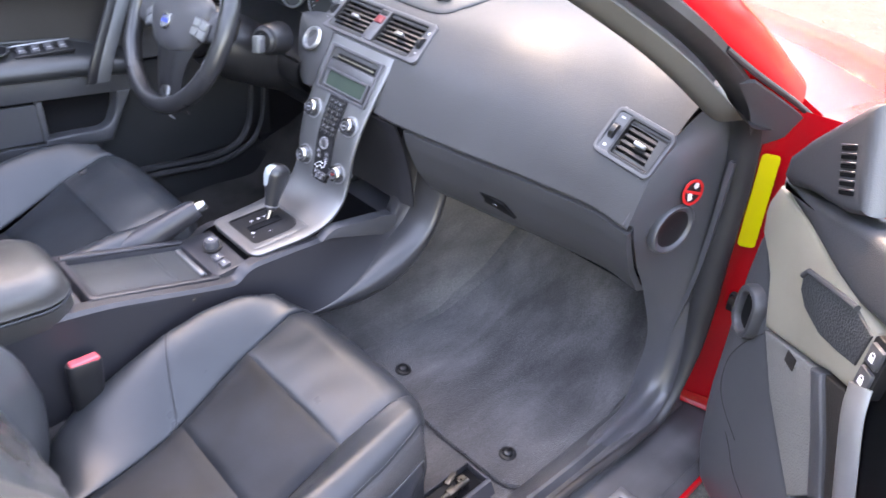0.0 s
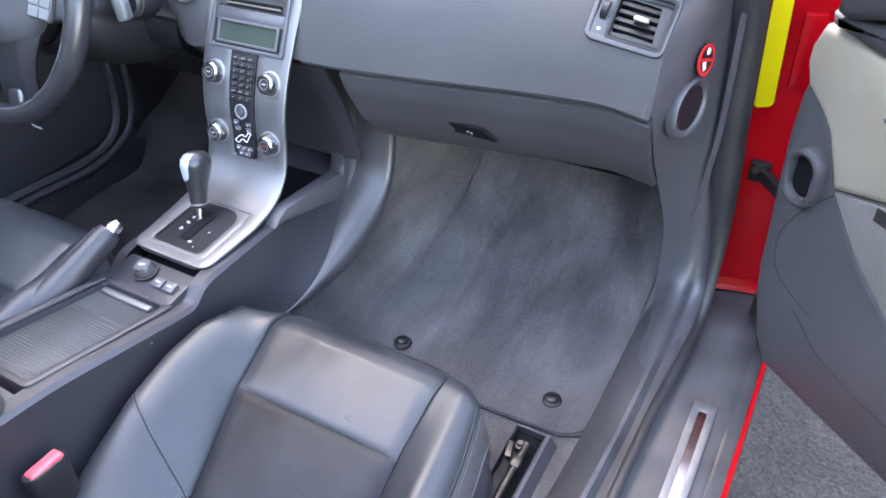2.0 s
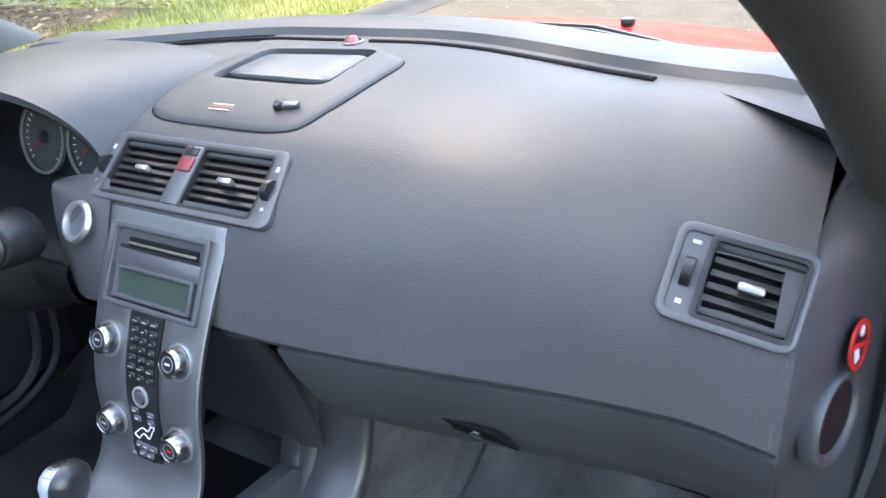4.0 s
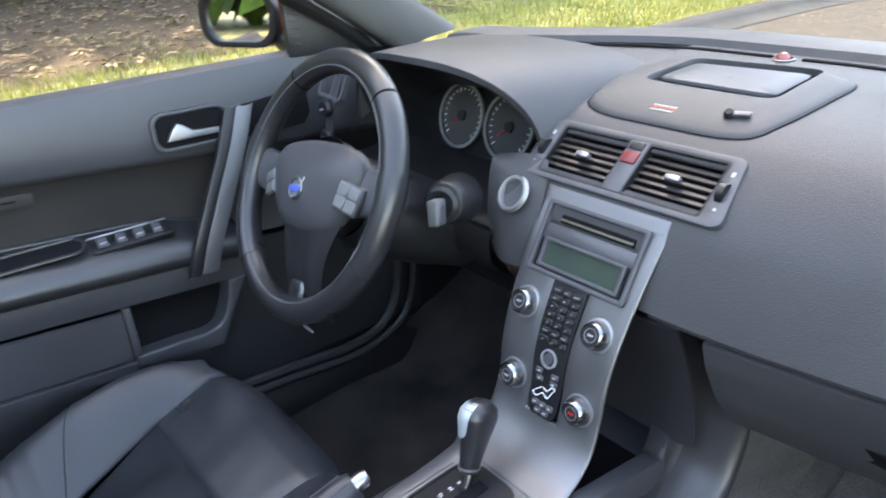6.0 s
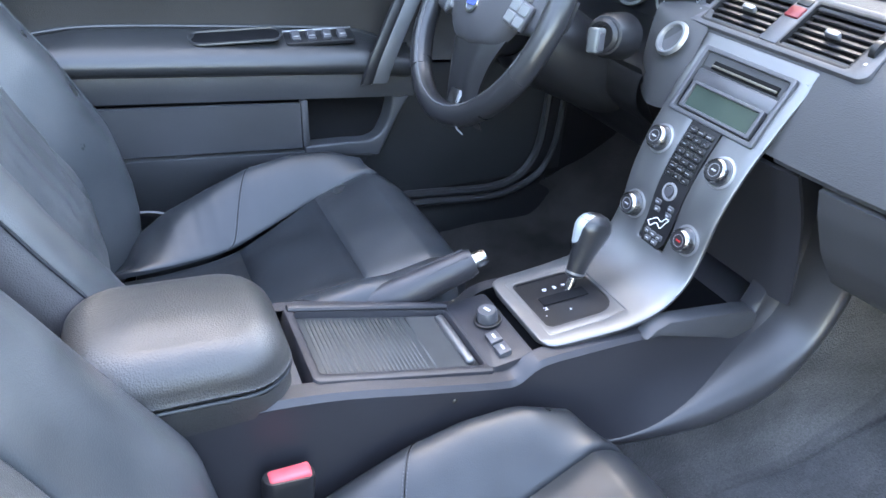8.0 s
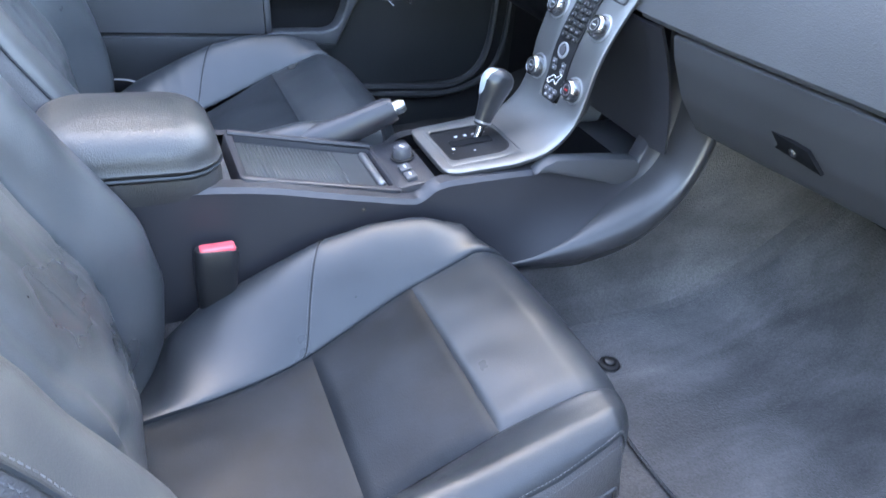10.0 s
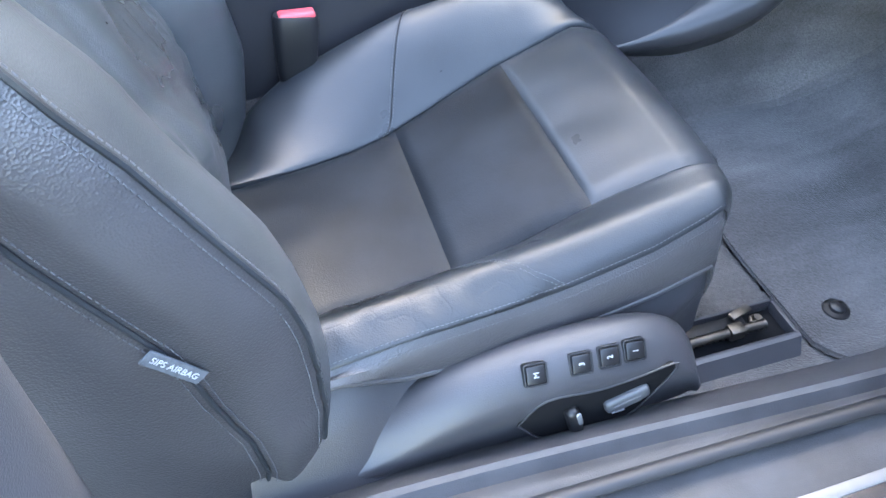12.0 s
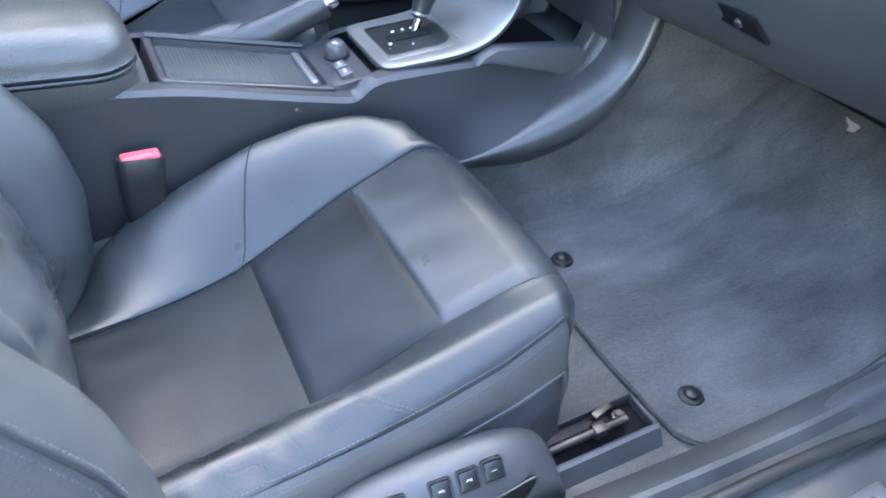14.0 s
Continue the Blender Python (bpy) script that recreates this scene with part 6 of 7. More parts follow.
    yi = lambda z: interp(z, (0.36, 0.42, 0.46, 0.535, 0.61, 0.64, 0.72, 0.80, 0.90, 1.06), (-0.684, -0.655, -0.645, -0.634, -0.645, -0.660, -0.705, -0.745, -0.795, -0.880))
    wid = lambda z: interp(z, (0.36, 0.5, 0.6, 0.8, 1.0, 1.06), (0.95, 0.985, 1.0, 1.0, 0.93, 0.86))
    panel, wings = [], {-1: [], 1: []}
    sides, shells, seam1, seam2 = {-1: [], 1: []}, {-1: [], 1: []}, {-1: [], 1: []}, {-1: [], 1: []}
    for i, z in enumerate(ZT):
        w = wid(z)
        top = smooth01((z - 0.92) / 0.13)
        depth = lerp(0.058, 0.030, smooth01((z - 0.5) / 0.5))
        yp = 0.5 * (yi(z) + yo(z)) - depth - 0.03 * top ** 3
        a, b = -0.118 * w, 0.118 * w
        row = []
        for j in range(25):
            q = j / 24
            h = 0.010 * math.sin(math.pi * q) + edge_roll(0.5, q, 0.5, 0.24) + fold(q, z, 0.0028)
            h -= 0.006 * math.exp(-((z - 0.655 - 0.02 * math.cos(q * 7)) / 0.006) ** 2) + 0.004 * math.exp(-((z - 0.60 + 0.05 * (q - 0.3)) / 0.005) ** 2)
            h += 0.0022 * math.sin(q * 30 + 5 * noise.noise((q * 3, z * 7, 11))) * math.exp(-((z - 0.70) / 0.10) ** 2) * smooth01((q - 0.15) / 0.3)
            h += 0.0055 * math.sin(q * 20 + 3 * z + 2.5 * noise.noise((q * 4, z * 9, 5))) * math.exp(-((z - 0.60) / 0.055) ** 2) * smooth01((q - 0.35) / 0.3)
            row.append(P(lerp(a, b, q), yp + h, z))
        panel.append(row)
        for side, crest in ((-1, yi), (1, yo)):
            yc = crest(z) - 0.03 * top ** 3
            us, uc, ue, u2 = 0.118 * w, 0.222 * w, 0.275 * w, 0.290 * w
            so = 0.018 if side < 0 else lerp(0.012, 0.001, smooth01((z - 0.52) / 0.12))
            f = fold(side * 3 + 0.2, z, 0.0034)
            ctrl = [(us, yp - 0.008), (us + 0.006, yp + 0.002), (lerp(us, uc, 0.4), lerp(yp, yc, 0.46) + f), (lerp(us, uc, 0.74), lerp(yp, yc, 0.87) + f), (uc, yc), (lerp(uc, ue, 0.65), yc - 0.33 * so), (ue, yc - so)]
            c2 = curve([(u, y, 0) for u, y in ctrl], 4)
            wings[side].append([P(side * p.x, p.y, z) for p in c2])
            ys2 = yc + 0.018 - so - interp(z, (0.4, 0.50, 0.563, 0.65, 0.735, 1.06), (0.062, 0.078, 0.092, 0.100, 0.097, 0.06))
            bulge = 0.008
            sd = curve([(ue, yc - so, 0), (lerp(ue, u2, 0.45) + bulge * 0.6, lerp(yc - so, ys2, 0.25), 0), (lerp(ue, u2, 0.8) + bulge, lerp(yc - so, ys2, 0.6), 0), (u2, ys2, 0)], 5)
            sides[side].append([P(side * p.x, p.y, z) for p in sd])
            sh = curve([(u2, ys2, 0), (u2 + 0.004, ys2 - 0.05, 0), (u2 - 0.002, ys2 - 0.11, 0), (u2 - 0.03, ys2 - 0.165, 0), (0.15, ys2 - 0.185, 0), (0.0, ys2 - 0.19, 0)], 4)
            shells[side].append([P(side * p.x, p.y, z) for p in sh])
    # backrest light is put into the paler leather colour
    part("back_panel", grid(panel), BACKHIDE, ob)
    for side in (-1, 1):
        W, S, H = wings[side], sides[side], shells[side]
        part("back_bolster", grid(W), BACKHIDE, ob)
        part("back_side", grid(S), LEATHER_SIDE, ob, "coarse grained leather side")
        part("back_shell", grid(H), LEATHER_SIDE, ob)
        out = Vector((sx * side * 0.0008, 0, 0))
        for rowset, k in ((W, -1), (S, -1)):
            part("piping", tube([r[k] + out for r in rowset], 0.0023, 6), LEATHER, ob)
        for rowset, d in ((W, -0.007), (S, 0.008), (S, -0.007), (H, 0.007)):
            part("stitching", stitches([along(r, d) + out for r in rowset[4 : 50 if sx > 0 else 26]]), THREAD, ob, "pale stitch row")
    cap = []
    for u in np.linspace(-0.235, 0.235, 15):
        f = math.sqrt(max(0, 1 - (u / 0.245) ** 4))
        cap.append([P(u, -0.93, 1.04), P(u, -0.905, 1.05 + 0.025 * f), P(u, -0.98, 1.06 + 0.035 * f), P(u, -1.05, 1.04)])
    part("back_top", surf(cap, 2, 4), LEATHER, ob)
    return ob, P


passenger_seat, PS = seat("car_seat", 1, 0.358, 0.0, 0.0, "black leather passenger seat with stitched bolsters and power controls")
driver_seat, DS = seat("car_seat", -1, -0.335, -0.036, 0.044, "creased black leather driver seat beside the console")

# lower side trim of the passenger seat with its controls
def trim_seat(ob, sx, P, controls):
    net = []
    for y, zt, zm, zb in ((-0.80, 0.40, 0.38, 0.36), (-0.70, 0.41, 0.39, 0.36), (-0.62, 0.425, 0.40, 0.36), (-0.575, 0.442, 0.41, 0.36), (-0.52, 0.464, 0.425, 0.358), (-0.45, 0.474, 0.432, 0.356), (-0.38, 0.474, 0.432, 0.355), (-0.32, 0.462, 0.428, 0.356), (-0.285, 0.438, 0.415, 0.36), (-0.272, 0.41, 0.395, 0.365)):
        net.append([P(0.225, y, zt - 0.018), P(0.243, y, zt - 0.001), P(0.266, y, zt - 0.003), P(0.283, y, zt - 0.018), P(0.290, y, (zt + zm) / 2 - 0.014), P(0.289, y, zm - 0.02), P(0.281, y, zb)])
    trim = part("side_trim", thick(surf(net, 4, 4), 0.004), SEATPLASTIC, ob, "charcoal plastic seat base trim")
    up = []
    for y, u, z in ((-0.70, 0.250, 0.486), (-0.61, 0.246, 0.482), (-0.561, 0.240, 0.466), (-0.508, 0.235, 0.454), (-0.45, 0.230, 0.450), (-0.39, 0.225, 0.452), (-0.30, 0.212, 0.452), (-0.24, 0.200, 0.455), (-0.205, 0.187, 0.452)):
        k = smooth01((-0.22 - y) / 0.10)
        up.append([P(u - 0.022, y, z + 0.012), P(u - 0.012, y, z + 0.001), P(u - 0.004, y, z - 0.010), P(u + 0.012 * k + 0.006, y - 0.004, z - 0.034), P(u + 0.026 * k + 0.008, y - 0.010, z - 0.062), P(u + 0.036 * k + 0.016, y - 0.014, z - 0.100)])
    part("upper_trim", thick(surf(up, 4, 4), 0.004), SEATPLASTIC, ob)
    if not controls:
        return
    for y, ch in ((-0.453, "M"), (-0.409, "3"), (-0.381, "2"), (-0.355, "1")):
        bm2 = axes(P(0.2745, y, interp(y, (-0.46, -0.35), (0.466, 0.462))), (0, 1, -0.08), (0.74, 0.0, 0.66))
        b = part("memory_button", box(0.0185, 0.0172, 0.008, 0.002, 2, m=bm2), BLACK, trim, "square black memory button")
        part("button_rim", frame_ring(rrect(0.0230, 0.0216, 0.003), rrect(0.0191, 0.0178, 0.002), -0.004, 0.0030, 0.0006, m=bm2), BLACK, trim)
        writing(ch, 0.0075, GREYPRINT, bm2 @ pose(0, 0, 0.0045, 0, 0, 90), trim)
    pm = axes(P(0.2915, -0.392, 0.410), (0, 1, 0.02), (1, 0, 0.10))
    well = part("control_well", prism(curve2d([(-0.078, 0.006), (-0.052, 0.030), (0.0, 0.024), (0.040, 0.026), (0.078, 0.030), (0.062, 0.0), (0.035, -0.028), (-0.01, -0.038), (-0.05, -0.026)]), -0.004, 0.0018, 0.0008, m=pm), DARK, trim)
    part("well_lip", tube([pm @ Vector((x, y, 0.0015)) for x, y in curve2d([(-0.080, 0.006), (-0.053, 0.032), (0.0, 0.026), (0.040, 0.028), (0.081, 0.032), (0.064, 0.0), (0.036, -0.030), (-0.01, -0.040), (-0.051, -0.028)])], 0.0010, 6, closed=True), SEATPLASTIC, trim)
    part("recline_lever", box(0.014, 0.040, 0.014, 0.006, 3, m=pm @ pose(-0.024, -0.006, 0.004, 0, 0, 14)), BLACK, trim)
    # highlight on the lever, modelled as a pale bar
    part("lever_glint", box(0.005, 0.018, 0.002, 0.0009, 1, m=pm @ pose(-0.022, 0.004, 0.0112, 0, 0, 14)), SATINGREY, trim)
    part("cushion_lever", box(0.046, 0.016, 0.010, 0.004, 3, m=pm @ pose(0.030, 0.003, 0.003, 0, 0, 14)), material("grey_switch", (0.065, 0.067, 0.072), rough=0.42, var=0.08), trim, "silver seat slide switch")
    part("lever_inlay", box(0.028, 0.008, 0.003, 0.001, 2, m=pm @ pose(0.029, 0.001, 0.0075, 0, 0, 14)), PLASTIC, trim)
    part("well_print", box(0.008, 0.003, 0.0005, 0, m=pm @ pose(-0.018, -0.024, 0.0024)), GREYPRINT, trim)
    part("well_print", box(0.013, 0.003, 0.0005, 0, m=pm @ pose(0.024, -0.016, 0.0024)), GREYPRINT, trim)


def curve2d(pts, n=4):
    """A closed smooth outline through pts."""
    c = curve([(x, y, 0) for x, y in pts + pts[:1]], n)
    return [(p.x, p.y) for p in c[:-1]]


trim_seat(passenger_seat, 1, PS, True)
trim_seat(driver_seat, -1, DS, False)
tagm = axes((0.6545, -0.7225, 0.626), (0.006, 0.42, -0.60), (1.0, 0.16, 0.06))
tag = part("airbag_tag", box(0.046, 0.012, 0.002, 0.0006, 1, m=tagm), material("grey_woven_tag", (0.09, 0.10, 0.115), rough=0.8, var=0.2, var_scale=200), passenger_seat, "small grey woven airbag tag")
writing("SIPS AIRBAG", 0.0068, GREYPRINT, tagm @ pose(0, 0, 0.0013), tag)
rehome(passenger_seat, (0.36, -0.45, 0.31))
rehome(driver_seat, (-0.335, -0.48, 0.31))

# seat rails, open at their front ends
for x in (0.566, 0.185):
    rail = thing("seat_rail", "greasy steel seat rail in a black open channel", "seat rail", "seat rails")
    for dx in (-0.024, 0.026):
        part("rail_wall", box(0.004, 0.56, 0.022, 0.0015, m=pose(x + dx, -0.372, 0.324)), SEATPLASTIC, rail)
    part("rail_base", box(0.046, 0.56, 0.006, 0.001, m=pose(x, -0.375, 0.316)), DARK, rail)
    part("slide", box(0.016, 0.46, 0.016, 0.003, m=pose(x - 0.008, -0.375, 0.330)), BLACK, rail)
    part("spindle", lathe([(0, 0)] + [(0.0052 + 0.0012 * (k % 2), 0.004 * k) for k in range(60)] + [(0, 0.24)], 10, m=axes((x + 0.006, -0.362, 0.337), (1, 0, 0), (0, 1, 0))), STEEL, rail, "bare greasy steel spindle")
    part("nut", box(0.016, 0.020, 0.016, 0.003, m=pose(x + 0.006, -0.165, 0.337)), STEEL, rail)
    part("clip", box(0.010, 0.030, 0.004, 0.001, m=pose(x - 0.012, -0.15, 0.345, 0, 0, 14)), STEEL, rail)
    part("bolt", lathe([(0, 0.008), (0.005, 0.008), (0.006, 0.004), (0.009, 0.003), (0.009, 0)], 8, m=pose(x - 0.004, -0.128, 0.330)), STEEL, rail)
    part("end_wall", box(0.055, 0.005, 0.026, 0.001, m=pose(x + 0.001, -0.094, 0.321)), SEATPLASTIC, rail)
    part("outer_flange", thick(grid([[(x + 0.026, y, 0.335), (x + 0.032, y, 0.333), (x + 0.044, y, 0.310)] for y in (-0.62, -0.3, -0.092)]), 0.003), PLASTIC, rail)
    rehome(rail, (x, -0.35, 0.312))

# torn scrap of paper on the toe board
scrap = thing("paper_scrap", "torn pinkish white paper scrap on the carpet", "paper")
sx0, sy0 = 0.335, 0.478
outl = [(-0.020, 0.004), (-0.008, 0.003), (0.006, 0.001), (0.019, -0.001), (0.021, -0.007), (0.013, -0.008), (0.009, -0.016), (0.000, -0.015), (-0.004, -0.007), (-0.013, -0.001)]
b = bmesh.new()
b.faces.new([b.verts.new((sx0 + x, sy0 + y * 0.75, floor_z(sy0 + y * 0.75) + 0.0165 + 0.003 * noise.noise((x * 90, y * 90, 0)))) for x, y in outl])
bmesh.ops.triangulate(b, faces=b.faces)
part("sheet", thick(b, 0.0006), material("pinkish_paper", (0.50, 0.38, 0.38), rough=0.8, var=0.15, var_scale=90), scrap, smooth=20)
rehome(scrap, (sx0, sy0, floor_z(sy0) + 0.014))


# ---- steering wheel and column ----
WC, WN = Vector((-0.345, -0.118, 0.905)), Vector((0, -0.89, 0.456)).normalized()
wm = axes(WC, (1, 0, 0), WN)
wheel = thing("steering_wheel", "black leather steering wheel with four spokes and round badge", "steering wheel")
R = 0.176
rim = []
for i in range(64):
    a = 2 * math.pi * i / 64
    rim.append(wm @ Vector((R * math.cos(a), R * math.sin(a), -0.004)))
part("rim", tube(rim, 0.0180, 16, up=WN, closed=True), WHEELHIDE, wheel, "worn black leather rim")
part("rim_stitching", tube([wm @ Vector((0.166 * math.cos(2 * math.pi * i / 64), 0.166 * math.sin(2 * math.pi * i / 64), 0.0115)) for i in range(64)], 0.0011, 5, up=WN, closed=True), THREAD, wheel, "thin grey rim stitching")
for a in (128, 52, 228, 312):
    part("rim_joint", tube([wm @ Vector((R * math.cos(radians(a + d)), R * math.sin(radians(a + d)), -0.004)) for d in (-0.5, 0, 0.5)], 0.0187, 14, up=WN), DARK, wheel)
for a in (178, 2, 218, 322):
    w0, w1 = radians(a - 15), radians(a + 15)
    part("grip_insert", tube([wm @ Vector((R * math.cos(t), R * math.sin(t), -0.003)) for t in np.linspace(w0, w1, 8)], 0.0186, 12, up=WN), WHEELHIDE, wheel)
PADKEY = material("grey_pad_key", (0.13, 0.135, 0.14), rough=0.32, var=0.1)
wh = wm @ pose(0.011, -0.002, -0.014, 0, 0, 7)     # hub, turned a little from straight ahead
HUB = [(0.0, 0.066), (0.045, 0.064), (0.086, 0.055), (0.106, 0.036), (0.102, 0.006), (0.088, -0.022), (0.070, -0.044), (0.046, -0.058), (0.0, -0.064)]
ho = curve([(x, y, 0) for x, y in HUB], 4)
ho = ho + [Vector((-p.x, p.y, 0)) for p in ho[-2:0:-1]]
hub = [[wh @ Vector((p.x * rr, (p.y + 0.004) * rr - 0.004, h)) for p in ho] for rr, h in ((1.0, 0.004), (1.0, 0.012), (0.96, 0.021), (0.86, 0.029), (0.6, 0.037), (0.3, 0.041), (0.02, 0.042))]
part("airbag_cover", grid(hub, close_v=True), GLOVE, wheel, "smooth charcoal airbag cover")
part("lower_spoke", thick(surf([[wh @ Vector((x * w, y, h - 0.012 * (abs(x) == 1))) for x in (-1, -0.6, 0, 0.6, 1)] for y, w, h in ((-0.025, 0.080, 0.018), (-0.050, 0.070, 0.021), (-0.085, 0.056, 0.020), (-0.125, 0.046, 0.012), (-0.156, 0.048, 0.0), (-0.174, 0.062, -0.008))], 4, 4), 0.008), BLACK, wheel, "black lower spoke")
part("hub_back", lathe([(0.075, 0.006), (0.07, -0.02), (0.045, -0.06), (0, -0.06)], 28, m=wh), BLACK, wheel)
for s in (-1, 1):
    part("spoke", surf([[wh @ Vector((s * x, y + dy, h)) for dy, h in ((0.032, 0.0), (0.024, 0.012), (-0.020, 0.012), (-0.032, 0.0), (-0.02, -0.012), (0.02, -0.012))] for x, y, h0 in ((0.055, 0.004, 0), (0.10, 0.006, 0), (0.135, 0.010, 0), (0.172, 0.016, 0))], 4, 3), PLASTIC, wheel)
    pad = part("switch_pad", box(0.042, 0.040, 0.010, 0.004, 2, m=wh @ pose(s * 0.098, -0.004, 0.022, 0, s * 16, s * -14)), PLASTIC, wheel, "grey steering wheel switch pad")
    for dx in (-0.0095, 0.0095):
        for dy in (-0.009, 0.009):
            part("pad_key", box(0.0175, 0.0165, 0.004, 0.0015, 1, m=wh @ pose(s * 0.098, -0.004, 0.022, 0, s * 16, s * -14) @ pose(dx, dy, 0.005)), PADKEY, pad)
part("bottom_bracket", box(0.036, 0.036, 0.014, 0.006, 3, m=wh @ pose(0.002, -0.146, 0.006)), material("dark_chrome", (0.12, 0.12, 0.125), rough=0.25, metal=0.9, var=0.1), wheel, "dark polished bracket at the bottom spoke")
badge = part("badge", frame_ring(circ(0.0165, 30), circ(0.0120, 30), 0.040, 0.045, 0.001, m=wh @ pose(0.0, -0.006, 0.0)), CHROME, wheel, "round chrome badge with blue band")
part("badge_disc", prism(circ(0.0122, 28), 0.040, 0.0425, m=wh @ pose(0, -0.006, 0)), material("dark_badge", (0.12, 0.13, 0.15), rough=0.3), badge)
part("badge_band", box(0.027, 0.0085, 0.004, 0.001, 1, m=wh @ pose(0, -0.006, 0.0435)), BLUEPRINT, badge)
part("badge_arrow", box(0.008, 0.006, 0.003, 0.001, 1, m=wh @ pose(0.0125, 0.007, 0.042, 0, 0, 45)), CHROME, badge)
part("hanging_thread", tube([wh @ Vector(p) for p in ((0.028, -0.155, 0.010), (0.036, -0.175, 0.014), (0.046, -0.186, 0.010), (0.058, -0.190, 0.004))], 0.0014, 5), THREAD, wheel)
rehome(wheel, WC)

column = thing("steering_column", "black steering column shroud with ignition key and stalk", "steering column")
cm = axes(WC, (1, 0, 0), WN)
cr = []
for h, a, b, oy in ((-0.05, 0.062, 0.056, -0.004), (-0.075, 0.078, 0.066, -0.008), (-0.13, 0.088, 0.070, -0.012), (-0.20, 0.086, 0.066, -0.014), (-0.27, 0.08, 0.06, -0.014)):
    cr.append([cm @ Vector((0.018 + a * math.cos(2 * math.pi * i / 28), oy + b * math.sin(2 * math.pi * i / 28), h)) for i in range(28)])
part("shroud", grid(cr, close_v=True), BLACK, column)
ign = axes((-0.176, -0.020, 0.892), (1, 0.25, 0), (0.45, -0.86, 0.20))
part("ignition_ring", lathe([(0.022, -0.02), (0.024, 0.004), (0.019, 0.008), (0.014, 0.006), (0.013, 0.0), (0, 0.0)], 26, m=ign), BLACK, column, "black ignition lock")
part("ignition_housing", lathe([(0.034, -0.06), (0.031, -0.015), (0.027, -0.004), (0.020, -0.002)], 24, m=ign), BLACK, column)
part("stalk", tube([(-0.262, -0.06, 0.900), (-0.215, -0.085, 0.897), (-0.190, -0.098, 0.895)], [0.008, 0.0085, 0.011], 10), PLASTIC, column, "dark column stalk")
part("stalk_tip", box(0.016, 0.014, 0.026, 0.004, m=pose(-0.190, -0.100, 0.892, 0, 0, 30)), SATIN, column)
rehome(column, (-0.33, 0.0, 0.84))
key = thing("ignition_key", "grey car key standing in the ignition lock", "key")
part("key_head", box(0.017, 0.034, 0.026, 0.004, 3, m=ign @ pose(0.004, -0.006, 0.026, 0, 0, 8)), material("key_grey", (0.085, 0.09, 0.092), rough=0.4), key)
part("key_inset", box(0.002, 0.024, 0.018, 0.001, 1, m=ign @ pose(0.0128, -0.006, 0.027, 0, 0, 8)), PLASTIC, key)
part("key_blade", box(0.004, 0.010, 0.02, 0.001, 1, m=ign @ pose(0.002, 0, 0.006)), CHROME, key)
rehome(key, (-0.165, -0.045, 0.892))

# ---- driver door ----
ddoor = thing("driver_door", "closed driver door with slate trim and black insert", "car door")


def door_z(base, y):
    """Door lines drop a little towards the hinge."""
    return base - 0.085 * (y + 0.45)


def strip(prof, y0=-0.98, y1=0.27, n=24):
    return grid([[(x, y, door_z(z, y) if d else z) for x, z, d in prof] for y in np.linspace(y0, y1, n)])


part("upper_trim", strip(((-0.745, 1.020, 0), (-0.715, 1.026, 0), (-0.695, 1.018, 0), (-0.684, 0.99, 0), (-0.678, 0.95, 1), (-0.680, 0.918, 1), (-0.688, 0.908, 1), (-0.700, 0.904, 1))), DOORGREY, ddoor, "slate grey upper door trim")
part("insert", strip(((-0.698, 0.906, 1), (-0.706, 0.890, 1), (-0.712, 0.86, 1), (-0.713, 0.812, 1), (-0.711, 0.775, 1), (-0.690, 0.745, 1))), DOORBLACK, ddoor, "black leather door insert")
def rest_rows():
    """The door armrest: its inner rim bends over to the roll towards the rear."""
    rows = []
    for y in [*np.linspace(-0.95, -0.13, 32), -0.118, -0.110, -0.106]:
        w, e = smooth01((-0.66 - y) / 0.24), smooth01((y + 0.24) / 0.13)
        rim, edge = door_z(0.800 - 0.024 * e, y), door_z(0.772 - 0.008 * e, y)
        back = -0.050 * (1 - math.sqrt(max(0.0, 1 - max(0.0, (y + 0.13) / 0.025) ** 2)))
        top = [(-0.708, rim - 0.004), (-0.703, rim + 0.003), (-0.694, rim + 0.002), (-0.672, rim - 0.006), (-0.650, lerp(rim, edge, 0.55)), (-0.634, lerp(rim, edge, 0.85))]
        row = [(lerp(x, -0.640, w * 0.9), y, lerp(z, edge + 0.002, w)) for x, z in top]
        row += [(-0.627, y, edge - 0.004), (-0.622, y, edge - 0.012), (-0.621, y, edge - 0.020), (-0.625, y, edge - 0.030), (-0.634, y, edge - 0.037), (-0.648, y, edge - 0.041), (-0.668, y, edge - 0.042)]
        rows.append([(max(x + back, -0.700), yy, z) for x, yy, z in row])
    return grid(rows)


part("armrest", rest_rows(), RESTVINYL, ddoor, "padded door armrest")
part("armrest_piping", tube(curve([(-0.648, -0.94, door_z(0.776, -0.94)), (-0.662, -0.86, door_z(0.783, -0.86)), (-0.686, -0.76, door_z(0.797, -0.76)), (-0.700, -0.66, door_z(0.805, -0.66)), (-0.702, -0.40, door_z(0.806, -0.40)), (-0.702, -0.25, door_z(0.804, -0.25)), (-0.701, -0.182, door_z(0.793, -0.182)), (-0.698, -0.140, door_z(0.778, -0.140))], 8), 0.0034, 8), RESTVINYL, ddoor, "raised piping along the armrest")
